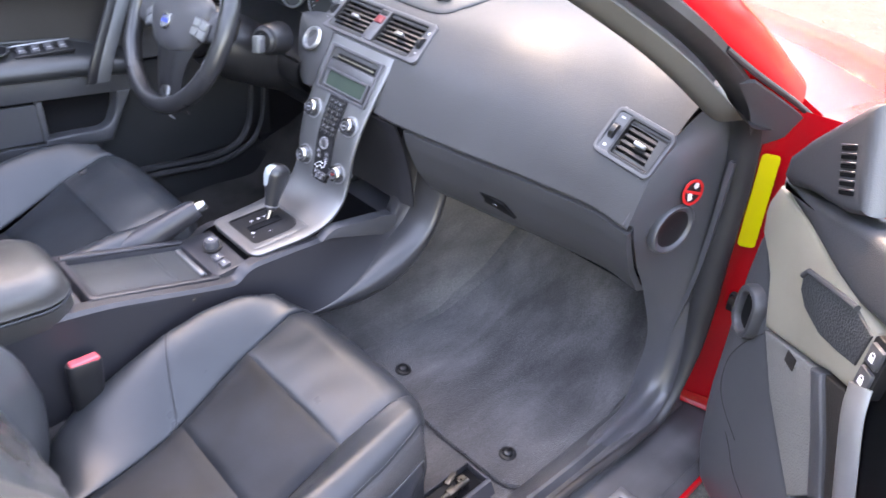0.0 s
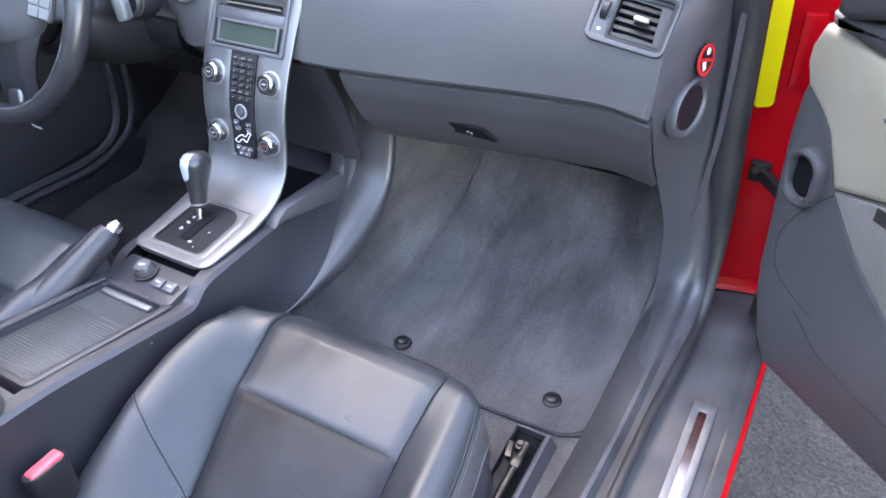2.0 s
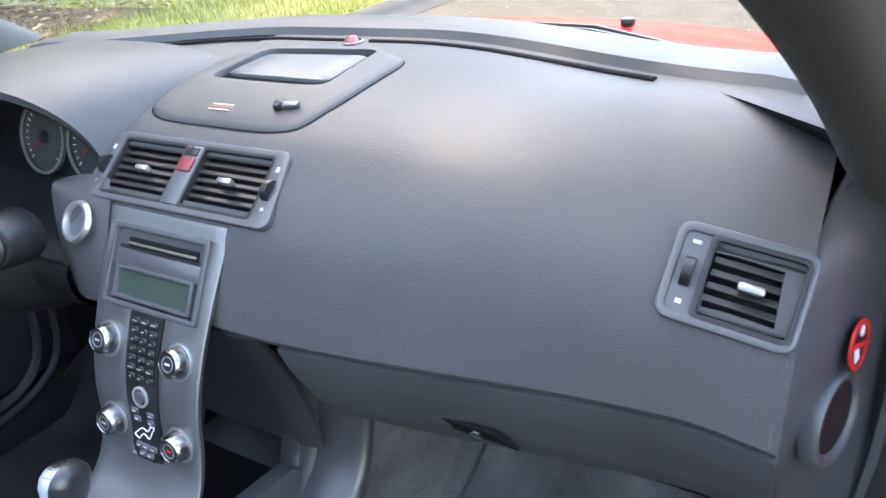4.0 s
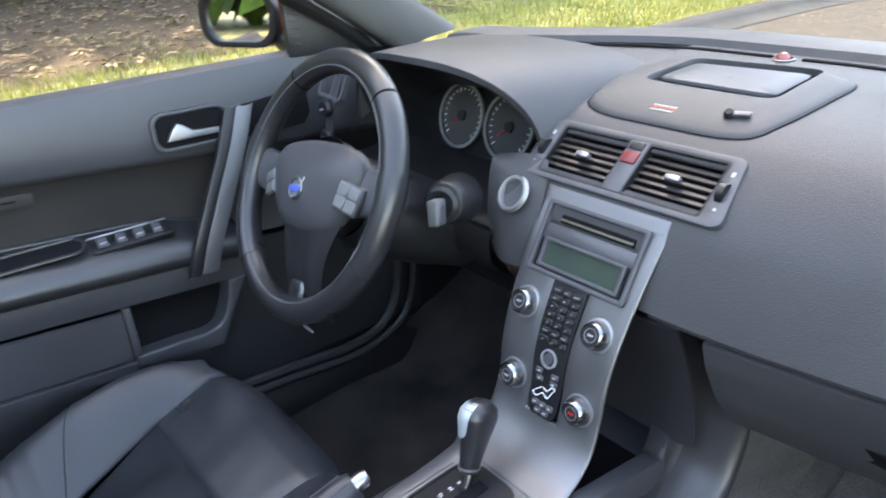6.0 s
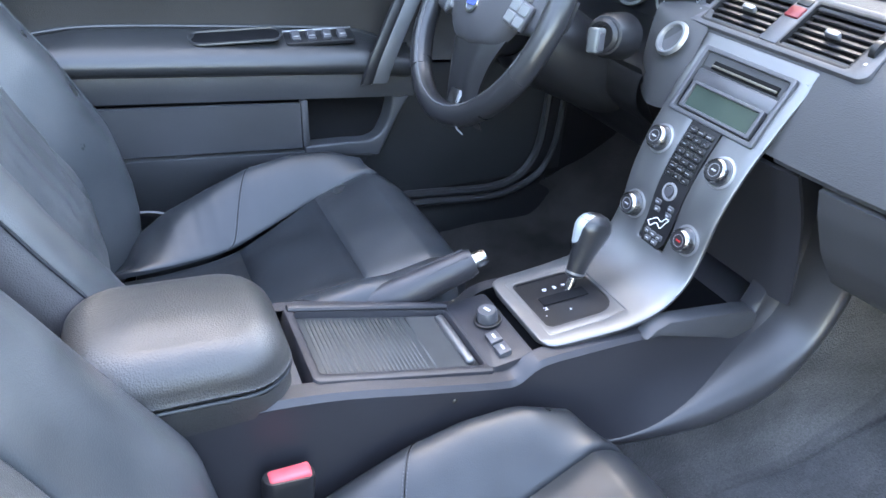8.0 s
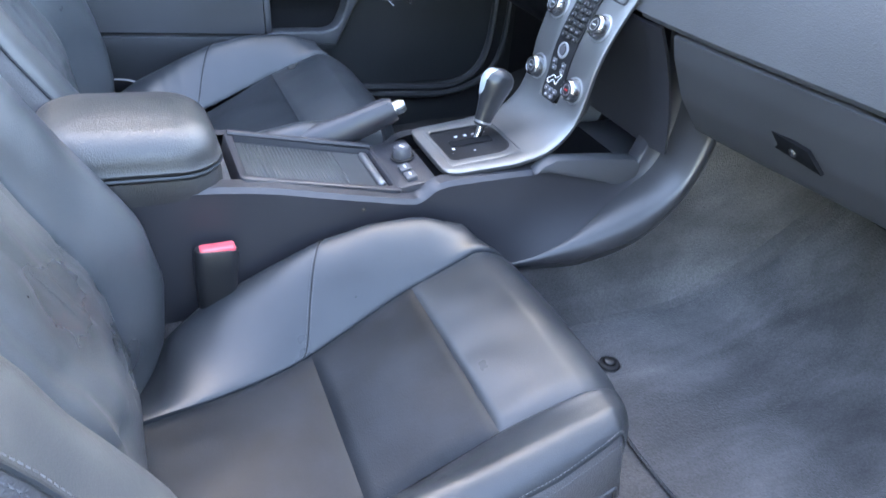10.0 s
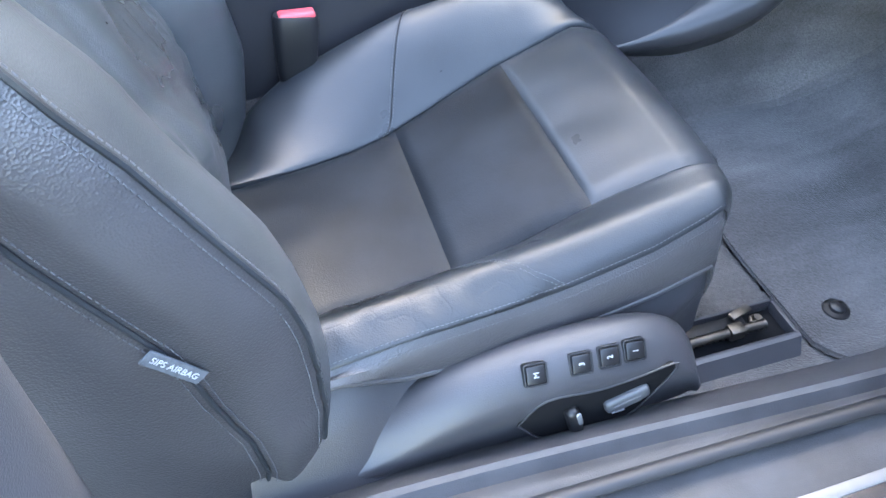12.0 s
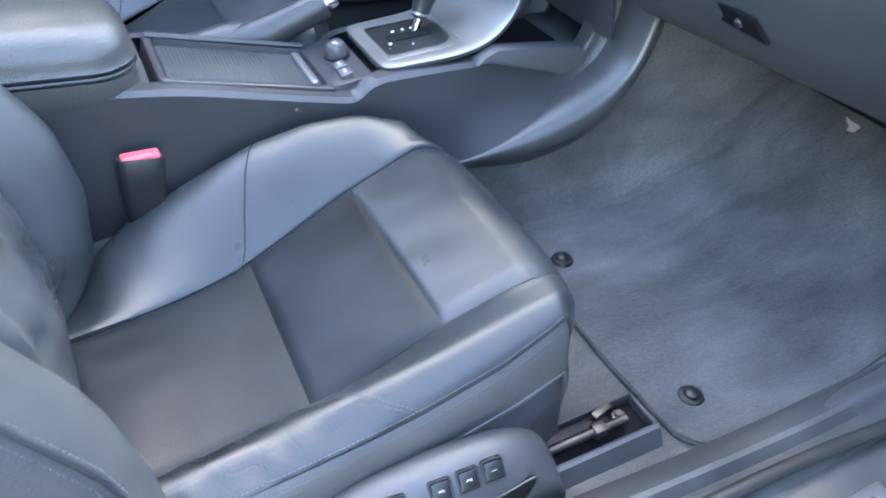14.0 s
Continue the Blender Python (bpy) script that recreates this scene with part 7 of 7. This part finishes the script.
part("mid_rail", strip(((-0.665, 0.742, 1), (-0.650, 0.738, 1), (-0.646, 0.724, 1), (-0.648, 0.700, 1), (-0.654, 0.682, 1), (-0.690, 0.680, 1)), y1=-0.110), DOORGREY, ddoor)
part("pocket_post", box(0.016, 0.014, 0.094, 0.003, 2, m=pose(-0.657, -0.336, 0.6235)), DOORGREY, ddoor)
pocket = part("pocket_lid", thick(grid([[(-0.652 - 0.006 * k, y, lerp(door_z(0.677, y), door_z(0.584, y) - 0.0, k)) for k in np.linspace(0, 1, 6)] for y in np.linspace(-0.97, -0.345, 12)]), 0.008), DOORGREY, ddoor, "slate grey door pocket lid")
part("pocket_bin", surf([[(x, y, z) for x, z in ((-0.655, 0.672), (-0.69, 0.655), (-0.70, 0.61), (-0.675, 0.565))] for y in (-0.338, -0.27, -0.20, -0.150)], 4, 4), DARK, ddoor)
part("pocket_surround", prism([(-0.340, 0.5765), *[(p.x, p.y) for p in curve([(-0.260, 0.5740, 0), (-0.214, 0.5715, 0), (-0.186, 0.580, 0), (-0.170, 0.602, 0), (-0.160, 0.634, 0), (-0.157, 0.6575, 0)], 5)], (-0.121, 0.655), (-0.144, 0.616), (-0.186, 0.536), (-0.340, 0.553)], -0.692, -0.6495, 0.005, 3, m=axes((0, 0, 0), (0, 1, 0), (1, 0, 0))), DOORGREY, ddoor, "slate trim with the rounded end of the door pocket")
part("lower_trim", strip(((-0.690, 0.582, 1), (-0.664, 0.580, 1), (-0.655, 0.572, 1), (-0.655, 0.555, 1), (-0.672, 0.53, 0), (-0.70, 0.45, 0), (-0.71, 0.40, 0)), y1=-0.188), DOORGREY, ddoor)
part("front_trim", grid([[(-0.668 - 0.01 * k, lerp(-0.100 - 0.16 * k, 0.28, q), lerp(door_z(0.745, lerp(-0.1, 0.28, q)), 0.42, k)) for k in np.linspace(0, 1, 8)] for q in np.linspace(0, 1, 12)]), RESTVINYL, ddoor)
part("core", box(0.02, 1.26, 0.60, 0.002, m=pose(-0.728, -0.35, 0.70)), BLACK, ddoor)
part("back_skin", box(0.03, 1.26, 0.62, 0.004, m=pose(-0.755, -0.36, 0.70)), RED, ddoor, "red outer skin")
# strap handle sweeping down
def ribbon(y0, y1, lift, mat, name, label=""):
    """A flat strip sweeping from the upper trim down to the armrest."""
    c = curve([(-0.668, -0.066, 0.955), (-0.648, -0.098, 0.895), (-0.630, -0.140, 0.825), (-0.616, -0.182, 0.750), (-0.617, -0.200, 0.702)], 6)
    return part(name, thick(grid([[(p.x + lift - 0.004, p.y + y0, p.z - 0.004), (p.x + lift, p.y + y0 + 0.003, p.z), (p.x + lift + 0.002, p.y + (y0 + y1) / 2, p.z), (p.x + lift, p.y + y1 - 0.003, p.z), (p.x + lift - 0.004, p.y + y1, p.z + 0.002)] for p in c]), 0.004), mat, ddoor, label)


ribbon(-0.010, 0.019, 0.002, material("dull_satin_strip", (0.125, 0.128, 0.132), rough=0.40, metal=0.5, var=0.08), "pull_strap", "satin silver pull strip")
ribbon(-0.030, -0.009, 0.0, BLACK, "strap_edge")
hm = axes((-0.680, -0.155, 0.936), (0, 1, -0.02), (1, 0, 0.05))
hr = part("handle_recess", frame_ring(rrect(0.135, 0.066, 0.020), rrect(0.120, 0.052, 0.016), -0.006, 0.0105, 0.003, m=hm), DOORGREY, ddoor)
part("recess_dish", prism(rrect(0.122, 0.054, 0.016), -0.002, 0.0065, m=hm), DARK, hr)
part("door_handle", prism([(-0.046, -0.016), (0.046, -0.016), (0.046, -0.006), (0.0, -0.004), (-0.016, 0.008), (-0.026, 0.012), (-0.036, 0.002)], 0.005, 0.014, 0.003, m=hm), SATIN, hr, "satin silver release handle")
part("lock_switch", box(0.022, 0.046, 0.010, 0.003, m=hm @ pose(0.080, 0.0, 0.006)), PLASTIC, hr)
part("switch_print", box(0.010, 0.010, 0.0005, 0, m=hm @ pose(0.080, 0.004, 0.0115)), GREYPRINT, hr)
part("speaker_pad", prism([(-0.06, -0.030), (0.055, -0.030), (0.068, -0.012), (0.068, 0.034), (-0.06, 0.026)], -0.002, 0.006, 0.003, m=axes((-0.672, -0.005, 0.930), (0, 1, 0), (1, 0, 0.05))), DARK, ddoor)
swm = axes((-0.667, -0.295, 0.7835), (0, 1, -0.085), (0.33, 0, 1))
sw = part("switch_panel", prism(rrect(0.130, 0.040, 0.006), -0.004, 0.003, 0.001, m=swm), BLACK, ddoor, "window switch panel")
for k in range(4):
    part("window_switch", box(0.017, 0.024, 0.012, 0.004, 2, m=swm @ pose(-0.045 + k * 0.029, -0.002, 0.005, 10)), PLASTIC, sw)
    # pale sliver standing for the shine on each switch edge
    part("switch_glint", box(0.011, 0.003, 0.001, 0.0003, 1, m=swm @ pose(-0.045 + k * 0.029, -0.010, 0.0115, 10)), SATIN, sw)
part("panel_trim", box(0.13, 0.004, 0.004, 0.001, 1, m=swm @ pose(0, 0.020, 0.003)), SATIN, sw)
part("armrest_cup", prism(rrect(0.155, 0.034, 0.016, 6), -0.001, 0.0025, 0.001, m=axes((-0.667, -0.446, 0.7955), (0, 1, -0.085), (0.33, 0, 1))), DARK, ddoor, "dark grip recess in the armrest")
cupm = axes((-0.667, -0.446, 0.7955), (0, 1, -0.085), (0.33, 0, 1))
part("cup_rim", tube([cupm @ Vector((x, y, 0.0025)) for x, y in rrect(0.160, 0.039, 0.019, 6)], 0.0028, 6, up=(0.33, 0, 1), closed=True), RESTVINYL, ddoor)
lampm = axes((-0.7085, -0.47, 0.880), (0, 1, -0.085), (1, 0, 0.1))
part("courtesy_plate", prism(rrect(0.12, 0.02, 0.006), -0.002, 0.003, 0.001, m=lampm), DOORBLACK, ddoor)
for k in (-1, 1):
    part("courtesy_slot", box(0.02, 0.003, 0.002, 0, m=lampm @ pose(k * 0.025, 0, 0.003)), DARK, ddoor)
sail = part("sail", prism([(-0.022, 0.0), (0.17, -0.012), (0.13, 0.030), (0.07, 0.068), (0.0, 0.102), (-0.018, 0.108)], -0.004, 0.010, 0.003, m=axes((-0.700, 0.075, 1.014), (0, 1, 0), (1, 0, 0.1))), BLACK, ddoor, "black mirror sail trim")
for k in range(6):
    part("sail_louvre", box(0.016, 0.003, 0.006, 0.001, 1, m=axes((-0.700, 0.075, 1.014), (0, 1, 0), (1, 0, 0.1)) @ pose(-0.006, 0.022 + k * 0.013, 0.011, 0, 0, -10)), PLASTIC, sail)
part("window_glass", grid([[(-0.735 + 0.10 * k, y, 1.02 + 0.26 * k) for k in (0, 0.5, 1)] for y in (-0.95, -0.5, -0.05)]), GLASS, ddoor).visible_shadow = False
rehome(ddoor, (-0.70, -0.43, 0.40))

for dx, dy, rr in ((0.0, 0.0, 0.0105), (0.022, 0.026, 0.008)):
    inner_seal = part("weatherstrip", tube(curve([(-0.652 + dx, y + dy * (0.2 if y < 0.1 else 1), z - 0.4 * dy * (y < 0.1)) for y, z in ((-0.62, 0.452), (-0.35, 0.442), (-0.109, 0.428), (0.067, 0.412), (0.150, 0.428), (0.196, 0.482), (0.212, 0.570), (0.216, 0.68), (0.212, 0.80))], 6), rr, 8), RUBBER)
    tagged(inner_seal, "glossy black rubber seal round the driver opening", "door seal", kind="structure")

# driver mirror
dm = thing("door_mirror", "red door mirror with black rim reflecting greenery", "mirror", "door mirrors")
mm = axes((-0.828, 0.028, 1.080), (0.89, 0.45, 0), (0.45, -0.89, 0.04))
shell = []
for k, (w, h, d) in enumerate(((0.172, 0.104, 0.0), (0.180, 0.112, -0.02), (0.165, 0.104, -0.06), (0.10, 0.07, -0.10), (0.01, 0.01, -0.112))):
    o = rrect(w, h, min(0.042, 0.45 * h), 5)
    shell.append([mm @ Vector((x, y, d)) for x, y in o])
part("housing", grid(shell, close_v=True), RED, dm, "red housing")
part("rim", frame_ring(rrect(0.178, 0.110, 0.044, 5), rrect(0.150, 0.086, 0.036, 5), -0.008, 0.010, 0.003, m=mm), BLACK, dm, "black rim")
part("mirror_glass", prism(rrect(0.152, 0.088, 0.037, 5), -0.004, 0.001, m=mm), MIRROR, dm)
part("arm", tube([(-0.70, 0.09, 1.025), (-0.76, 0.085, 1.035), (-0.79, 0.08, 1.055)], [0.025, 0.024, 0.022], 10), BLACK, dm)
rehome(dm, (-0.72, 0.085, 1.02))

# ---- passenger door, wide open ----
pdoor = thing("passenger_door", "wide open red passenger door with slate and taupe trim", "car door")
DO = Vector((0.815, 0.17, 0.0))
DD, DN = Vector((0.76, -0.65, 0)).normalized(), Vector((-0.65, -0.76, 0)).normalized()


def pd(u, z, h=0.0):
    return DO + DD * u + DN * h + Vector((0, 0, z))


def flat_trim(pts, h0, h1, r=0.006, seg=3):
    m = Matrix((DD, Vector((0, 0, 1)), DD.cross(Vector((0, 0, 1))))).transposed().to_4x4()
    m.translation = DO
    s = 1 if DD.cross(Vector((0, 0, 1))).dot(DN) > 0 else -1
    return prism(pts if s > 0 else pts, s * h0, s * h1, r, seg, m=m)


part("skin", flat_trim([(-0.05, 0.375), (1.15, 0.375), (1.15, 0.96), (-0.05, 0.96)], -0.12, -0.075, 0.01), RED, pdoor, "red outer skin")
part("core", flat_trim([(-0.035, 0.42), (0.06, 0.395), (1.10, 0.40), (1.10, 0.94), (-0.02, 0.94), (-0.012, 0.80), (-0.02, 0.62)], -0.076, -0.030, 0.01), BLACK, pdoor)
part("lower_trim", flat_trim([(0.044, 0.393), (0.108, 0.396), (0.30, 0.405), (1.08, 0.41), (1.08, 0.70), (0.32, 0.66), (0.246, 0.596), (0.137, 0.672), (0.076, 0.738), (0.066, 0.765), (0.040, 0.805), (0.010, 0.84), (-0.015, 0.870), (-0.024, 0.83), (-0.027, 0.777), (-0.024, 0.70), (-0.019, 0.621), (-0.016, 0.56), (-0.010, 0.518), (0.012, 0.44)], -0.035, -0.004, 0.012), SLATE, pdoor, "dark slate lower trim")
part("front_trim", flat_trim([(-0.009, 0.930), (-0.021, 0.900), (-0.021, 0.880), (-0.010, 0.852), (0.02, 0.832), (0.040, 0.812), (0.062, 0.768), (0.072, 0.746), (0.13, 0.766), (0.191, 0.786), (0.218, 0.798), (0.264, 0.809), (0.275, 0.85), (0.262, 0.898), (0.222, 0.902), (0.169, 0.908), (0.084, 0.926)], -0.035, 0.004, 0.010), TAUPE, pdoor, "taupe front trim panel")
part("upper_trim", flat_trim([(-0.002, 0.950), (0.004, 0.934), (0.084, 0.925), (0.169, 0.907), (0.222, 0.902), (0.269, 0.908), (1.08, 0.90), (1.08, 0.985), (0.20, 0.985), (0.09, 0.962)], -0.035, 0.010, 0.014, 4), SLATE, pdoor, "slate upper trim")
part("speaker_mesh", flat_trim([(0.075, 0.744), (0.13, 0.762), (0.191, 0.782), (0.24, 0.712), (0.279, 0.648), (0.246, 0.604), (0.137, 0.680)], -0.03, 0.002, 0.003), MESHGREY, pdoor, "grey perforated speaker mesh")
part("mesh_post", flat_trim([(0.193, 0.783), (0.214, 0.791), (0.262, 0.728), (0.300, 0.668), (0.282, 0.648), (0.243, 0.712)], -0.02, 0.008, 0.004), SLATE, pdoor)
part("side_insert", flat_trim([(0.216, 0.792), (0.262, 0.806), (0.285, 0.735), (0.312, 0.683), (0.301, 0.669), (0.264, 0.729)], -0.02, 0.003, 0.003), DOORBLACK, pdoor)
for line in ([(0.077, 0.742), (0.038, 0.692), (0.012, 0.640), (0.010, 0.600), (0.022, 0.572), (0.050, 0.556), (0.10, 0.545)], [(0.070, 0.532), (0.092, 0.522), (0.127, 0.500), (0.190, 0.492), (0.263, 0.492), (0.50, 0.50)]):
    part("trim_groove", tube(curve([pd(u, z, -0.0043) for u, z in line], 6), 0.0010, 6), DOORBLACK, pdoor)
part("speaker_mark", box(0.022, 0.018, 0.001, 0, m=axes(pd(0.150, 0.755, 0.003), DD, DN)), DOORBLACK, pdoor)
part("mesh_pad", flat_trim([(0.114, 0.864), (0.120, 0.876), (0.17, 0.886), (0.222, 0.896), (0.257, 0.888), (0.254, 0.842), (0.218, 0.833), (0.182, 0.827), (0.138, 0.834), (0.118, 0.848)], -0.01, 0.0065, 0.002), material("slate_mesh", (0.045, 0.047, 0.050), rough=0.55, var=0.15, grain=0.002, grain_scale=330, kind="voronoi"), pdoor, "dark mesh pad")
part("pad_rim", tube([pd(u, z, 0.007) for u, z in ((0.114, 0.866), (0.121, 0.878), (0.17, 0.889), (0.222, 0.899))], 0.004, 8), SLATE, pdoor)
lockm = axes(pd(0.284, 0.866, 0.010), DD, DN)
lk = part("lock_panel", prism(rrect(0.030, 0.074, 0.006), -0.012, 0.003, 0.002, m=lockm), BLACK, pdoor)
for dz in (-0.016, 0.016):
    part("lock_button", box(0.022, 0.027, 0.008, 0.003, 2, m=lockm @ pose(0, dz, 0.004)), PLASTIC, lk)
    part("padlock_print", box(0.008, 0.007, 0.0006, 0, m=lockm @ pose(0, dz - 0.003, 0.0083)), WHITE, lk)
    part("padlock_print", frame_ring(circ(0.0036, 12), circ(0.0024, 12), 0, 0.0006, m=lockm @ pose(0, dz + 0.002, 0.008)), WHITE, lk)
part("pull_strip", tube(curve([pd(0.286, 0.842, 0.016), pd(0.302, 0.81, 0.022), pd(0.329, 0.749, 0.020), pd(0.352, 0.68, 0.012), pd(0.37, 0.61, 0.0)], 5), 0.019, 12, flat=0.30, up=DN), SATINGREY, pdoor, "satin silver door pull")
part("door_handle", tube(curve([pd(0.345, 0.850, 0.006), pd(0.37, 0.840, 0.012), pd(0.42, 0.832, 0.012), pd(0.45, 0.83, 0.006)], 4), 0.010, 8, flat=0.7, up=DN), CHROME, pdoor, "chrome release handle")
part("armrest", flat_trim([(0.40, 0.78), (0.46, 0.80), (1.05, 0.80), (1.05, 0.70), (0.42, 0.69)], -0.02, 0.050, 0.02, 4), SLATE, pdoor)
part("grommet", frame_ring(rrect(0.058, 0.086, 0.028, 6), rrect(0.036, 0.060, 0.017, 6), -0.02, 0.014, 0.007, m=axes(pd(0.027, 0.739, 0.0), DD, DN)), DOORGREY, pdoor, "slate oval grommet")
part("grommet_dish", prism(rrect(0.038, 0.062, 0.018, 6), -0.02, 0.002, m=axes(pd(0.027, 0.739, 0.0), DD, DN)), DARK, pdoor)
part("sail", flat_trim([(0.012, 0.955), (0.012, 0.985), (0.044, 1.024), (0.088, 1.068), (0.122, 1.101), (0.138, 1.108), (0.146, 1.085), (0.166, 1.040), (0.186, 0.996), (0.150, 0.980), (0.076, 0.966), (0.03, 0.950)], -0.03, 0.020, 0.014, 4), DOORGREY, pdoor, "dark mirror sail with louvres")
for k in range(6):
    lv = axes(pd(lerp(0.122, 0.146, k / 5), lerp(1.048, 1.004, k / 5), 0.0205), DD + Vector((0, 0, 0.45)), DN)
    part("sail_slot", box(0.027, 0.0050, 0.002, 0.0008, 1, m=lv), DARK, pdoor)
    part("sail_louvre", box(0.027, 0.0022, 0.004, 0.0008, 1, m=lv @ pose(0, 0.0036, 0.0)), PLASTIC, pdoor)
part("belt_seal", tube([pd(u, z, -0.02) for u, z in ((0.142, 1.105), (0.168, 1.045), (0.190, 0.995), (0.26, 0.99), (0.7, 0.985), (1.08, 0.98))], 0.010, 8), RUBBER, pdoor)
part("window_glass", grid([[pd(lerp(0.16, 1.05, k), lerp(0.98, 1.09 if k < 0.1 else 1.0, j), -0.03) for j in (0, 1)] for k in (0, 0.5, 1)]), GLASS, pdoor).visible_shadow = False
rehome(pdoor, (0.815, 0.17, 0.40))
pmr = thing("door_mirror", "red door mirror housing on the open passenger door", "mirror", "door mirrors")
pmm = axes(pd(0.145, 1.035, -0.17), DD, (0.3, -0.93, 0.05))
shell = []
for w, h, d in ((0.172, 0.104, 0.0), (0.180, 0.112, -0.02), (0.165, 0.104, -0.06), (0.10, 0.07, -0.10), (0.01, 0.01, -0.112)):
    shell.append([pmm @ Vector((x, y, d)) for x, y in rrect(w, h, min(0.042, 0.45 * h), 5)])
part("housing", grid(shell, close_v=True), RED, pmr, "red housing")
part("mirror_glass", prism(rrect(0.160, 0.096, 0.039, 5), -0.004, 0.001, m=pmm), MIRROR, pmr)
part("arm", tube([pd(0.10, 0.985, -0.05), pd(0.11, 0.99, -0.10), pd(0.12, 1.0, -0.14)], 0.022, 10), BLACK, pmr)
rehome(pmr, pd(0.10, 0.985, -0.08))
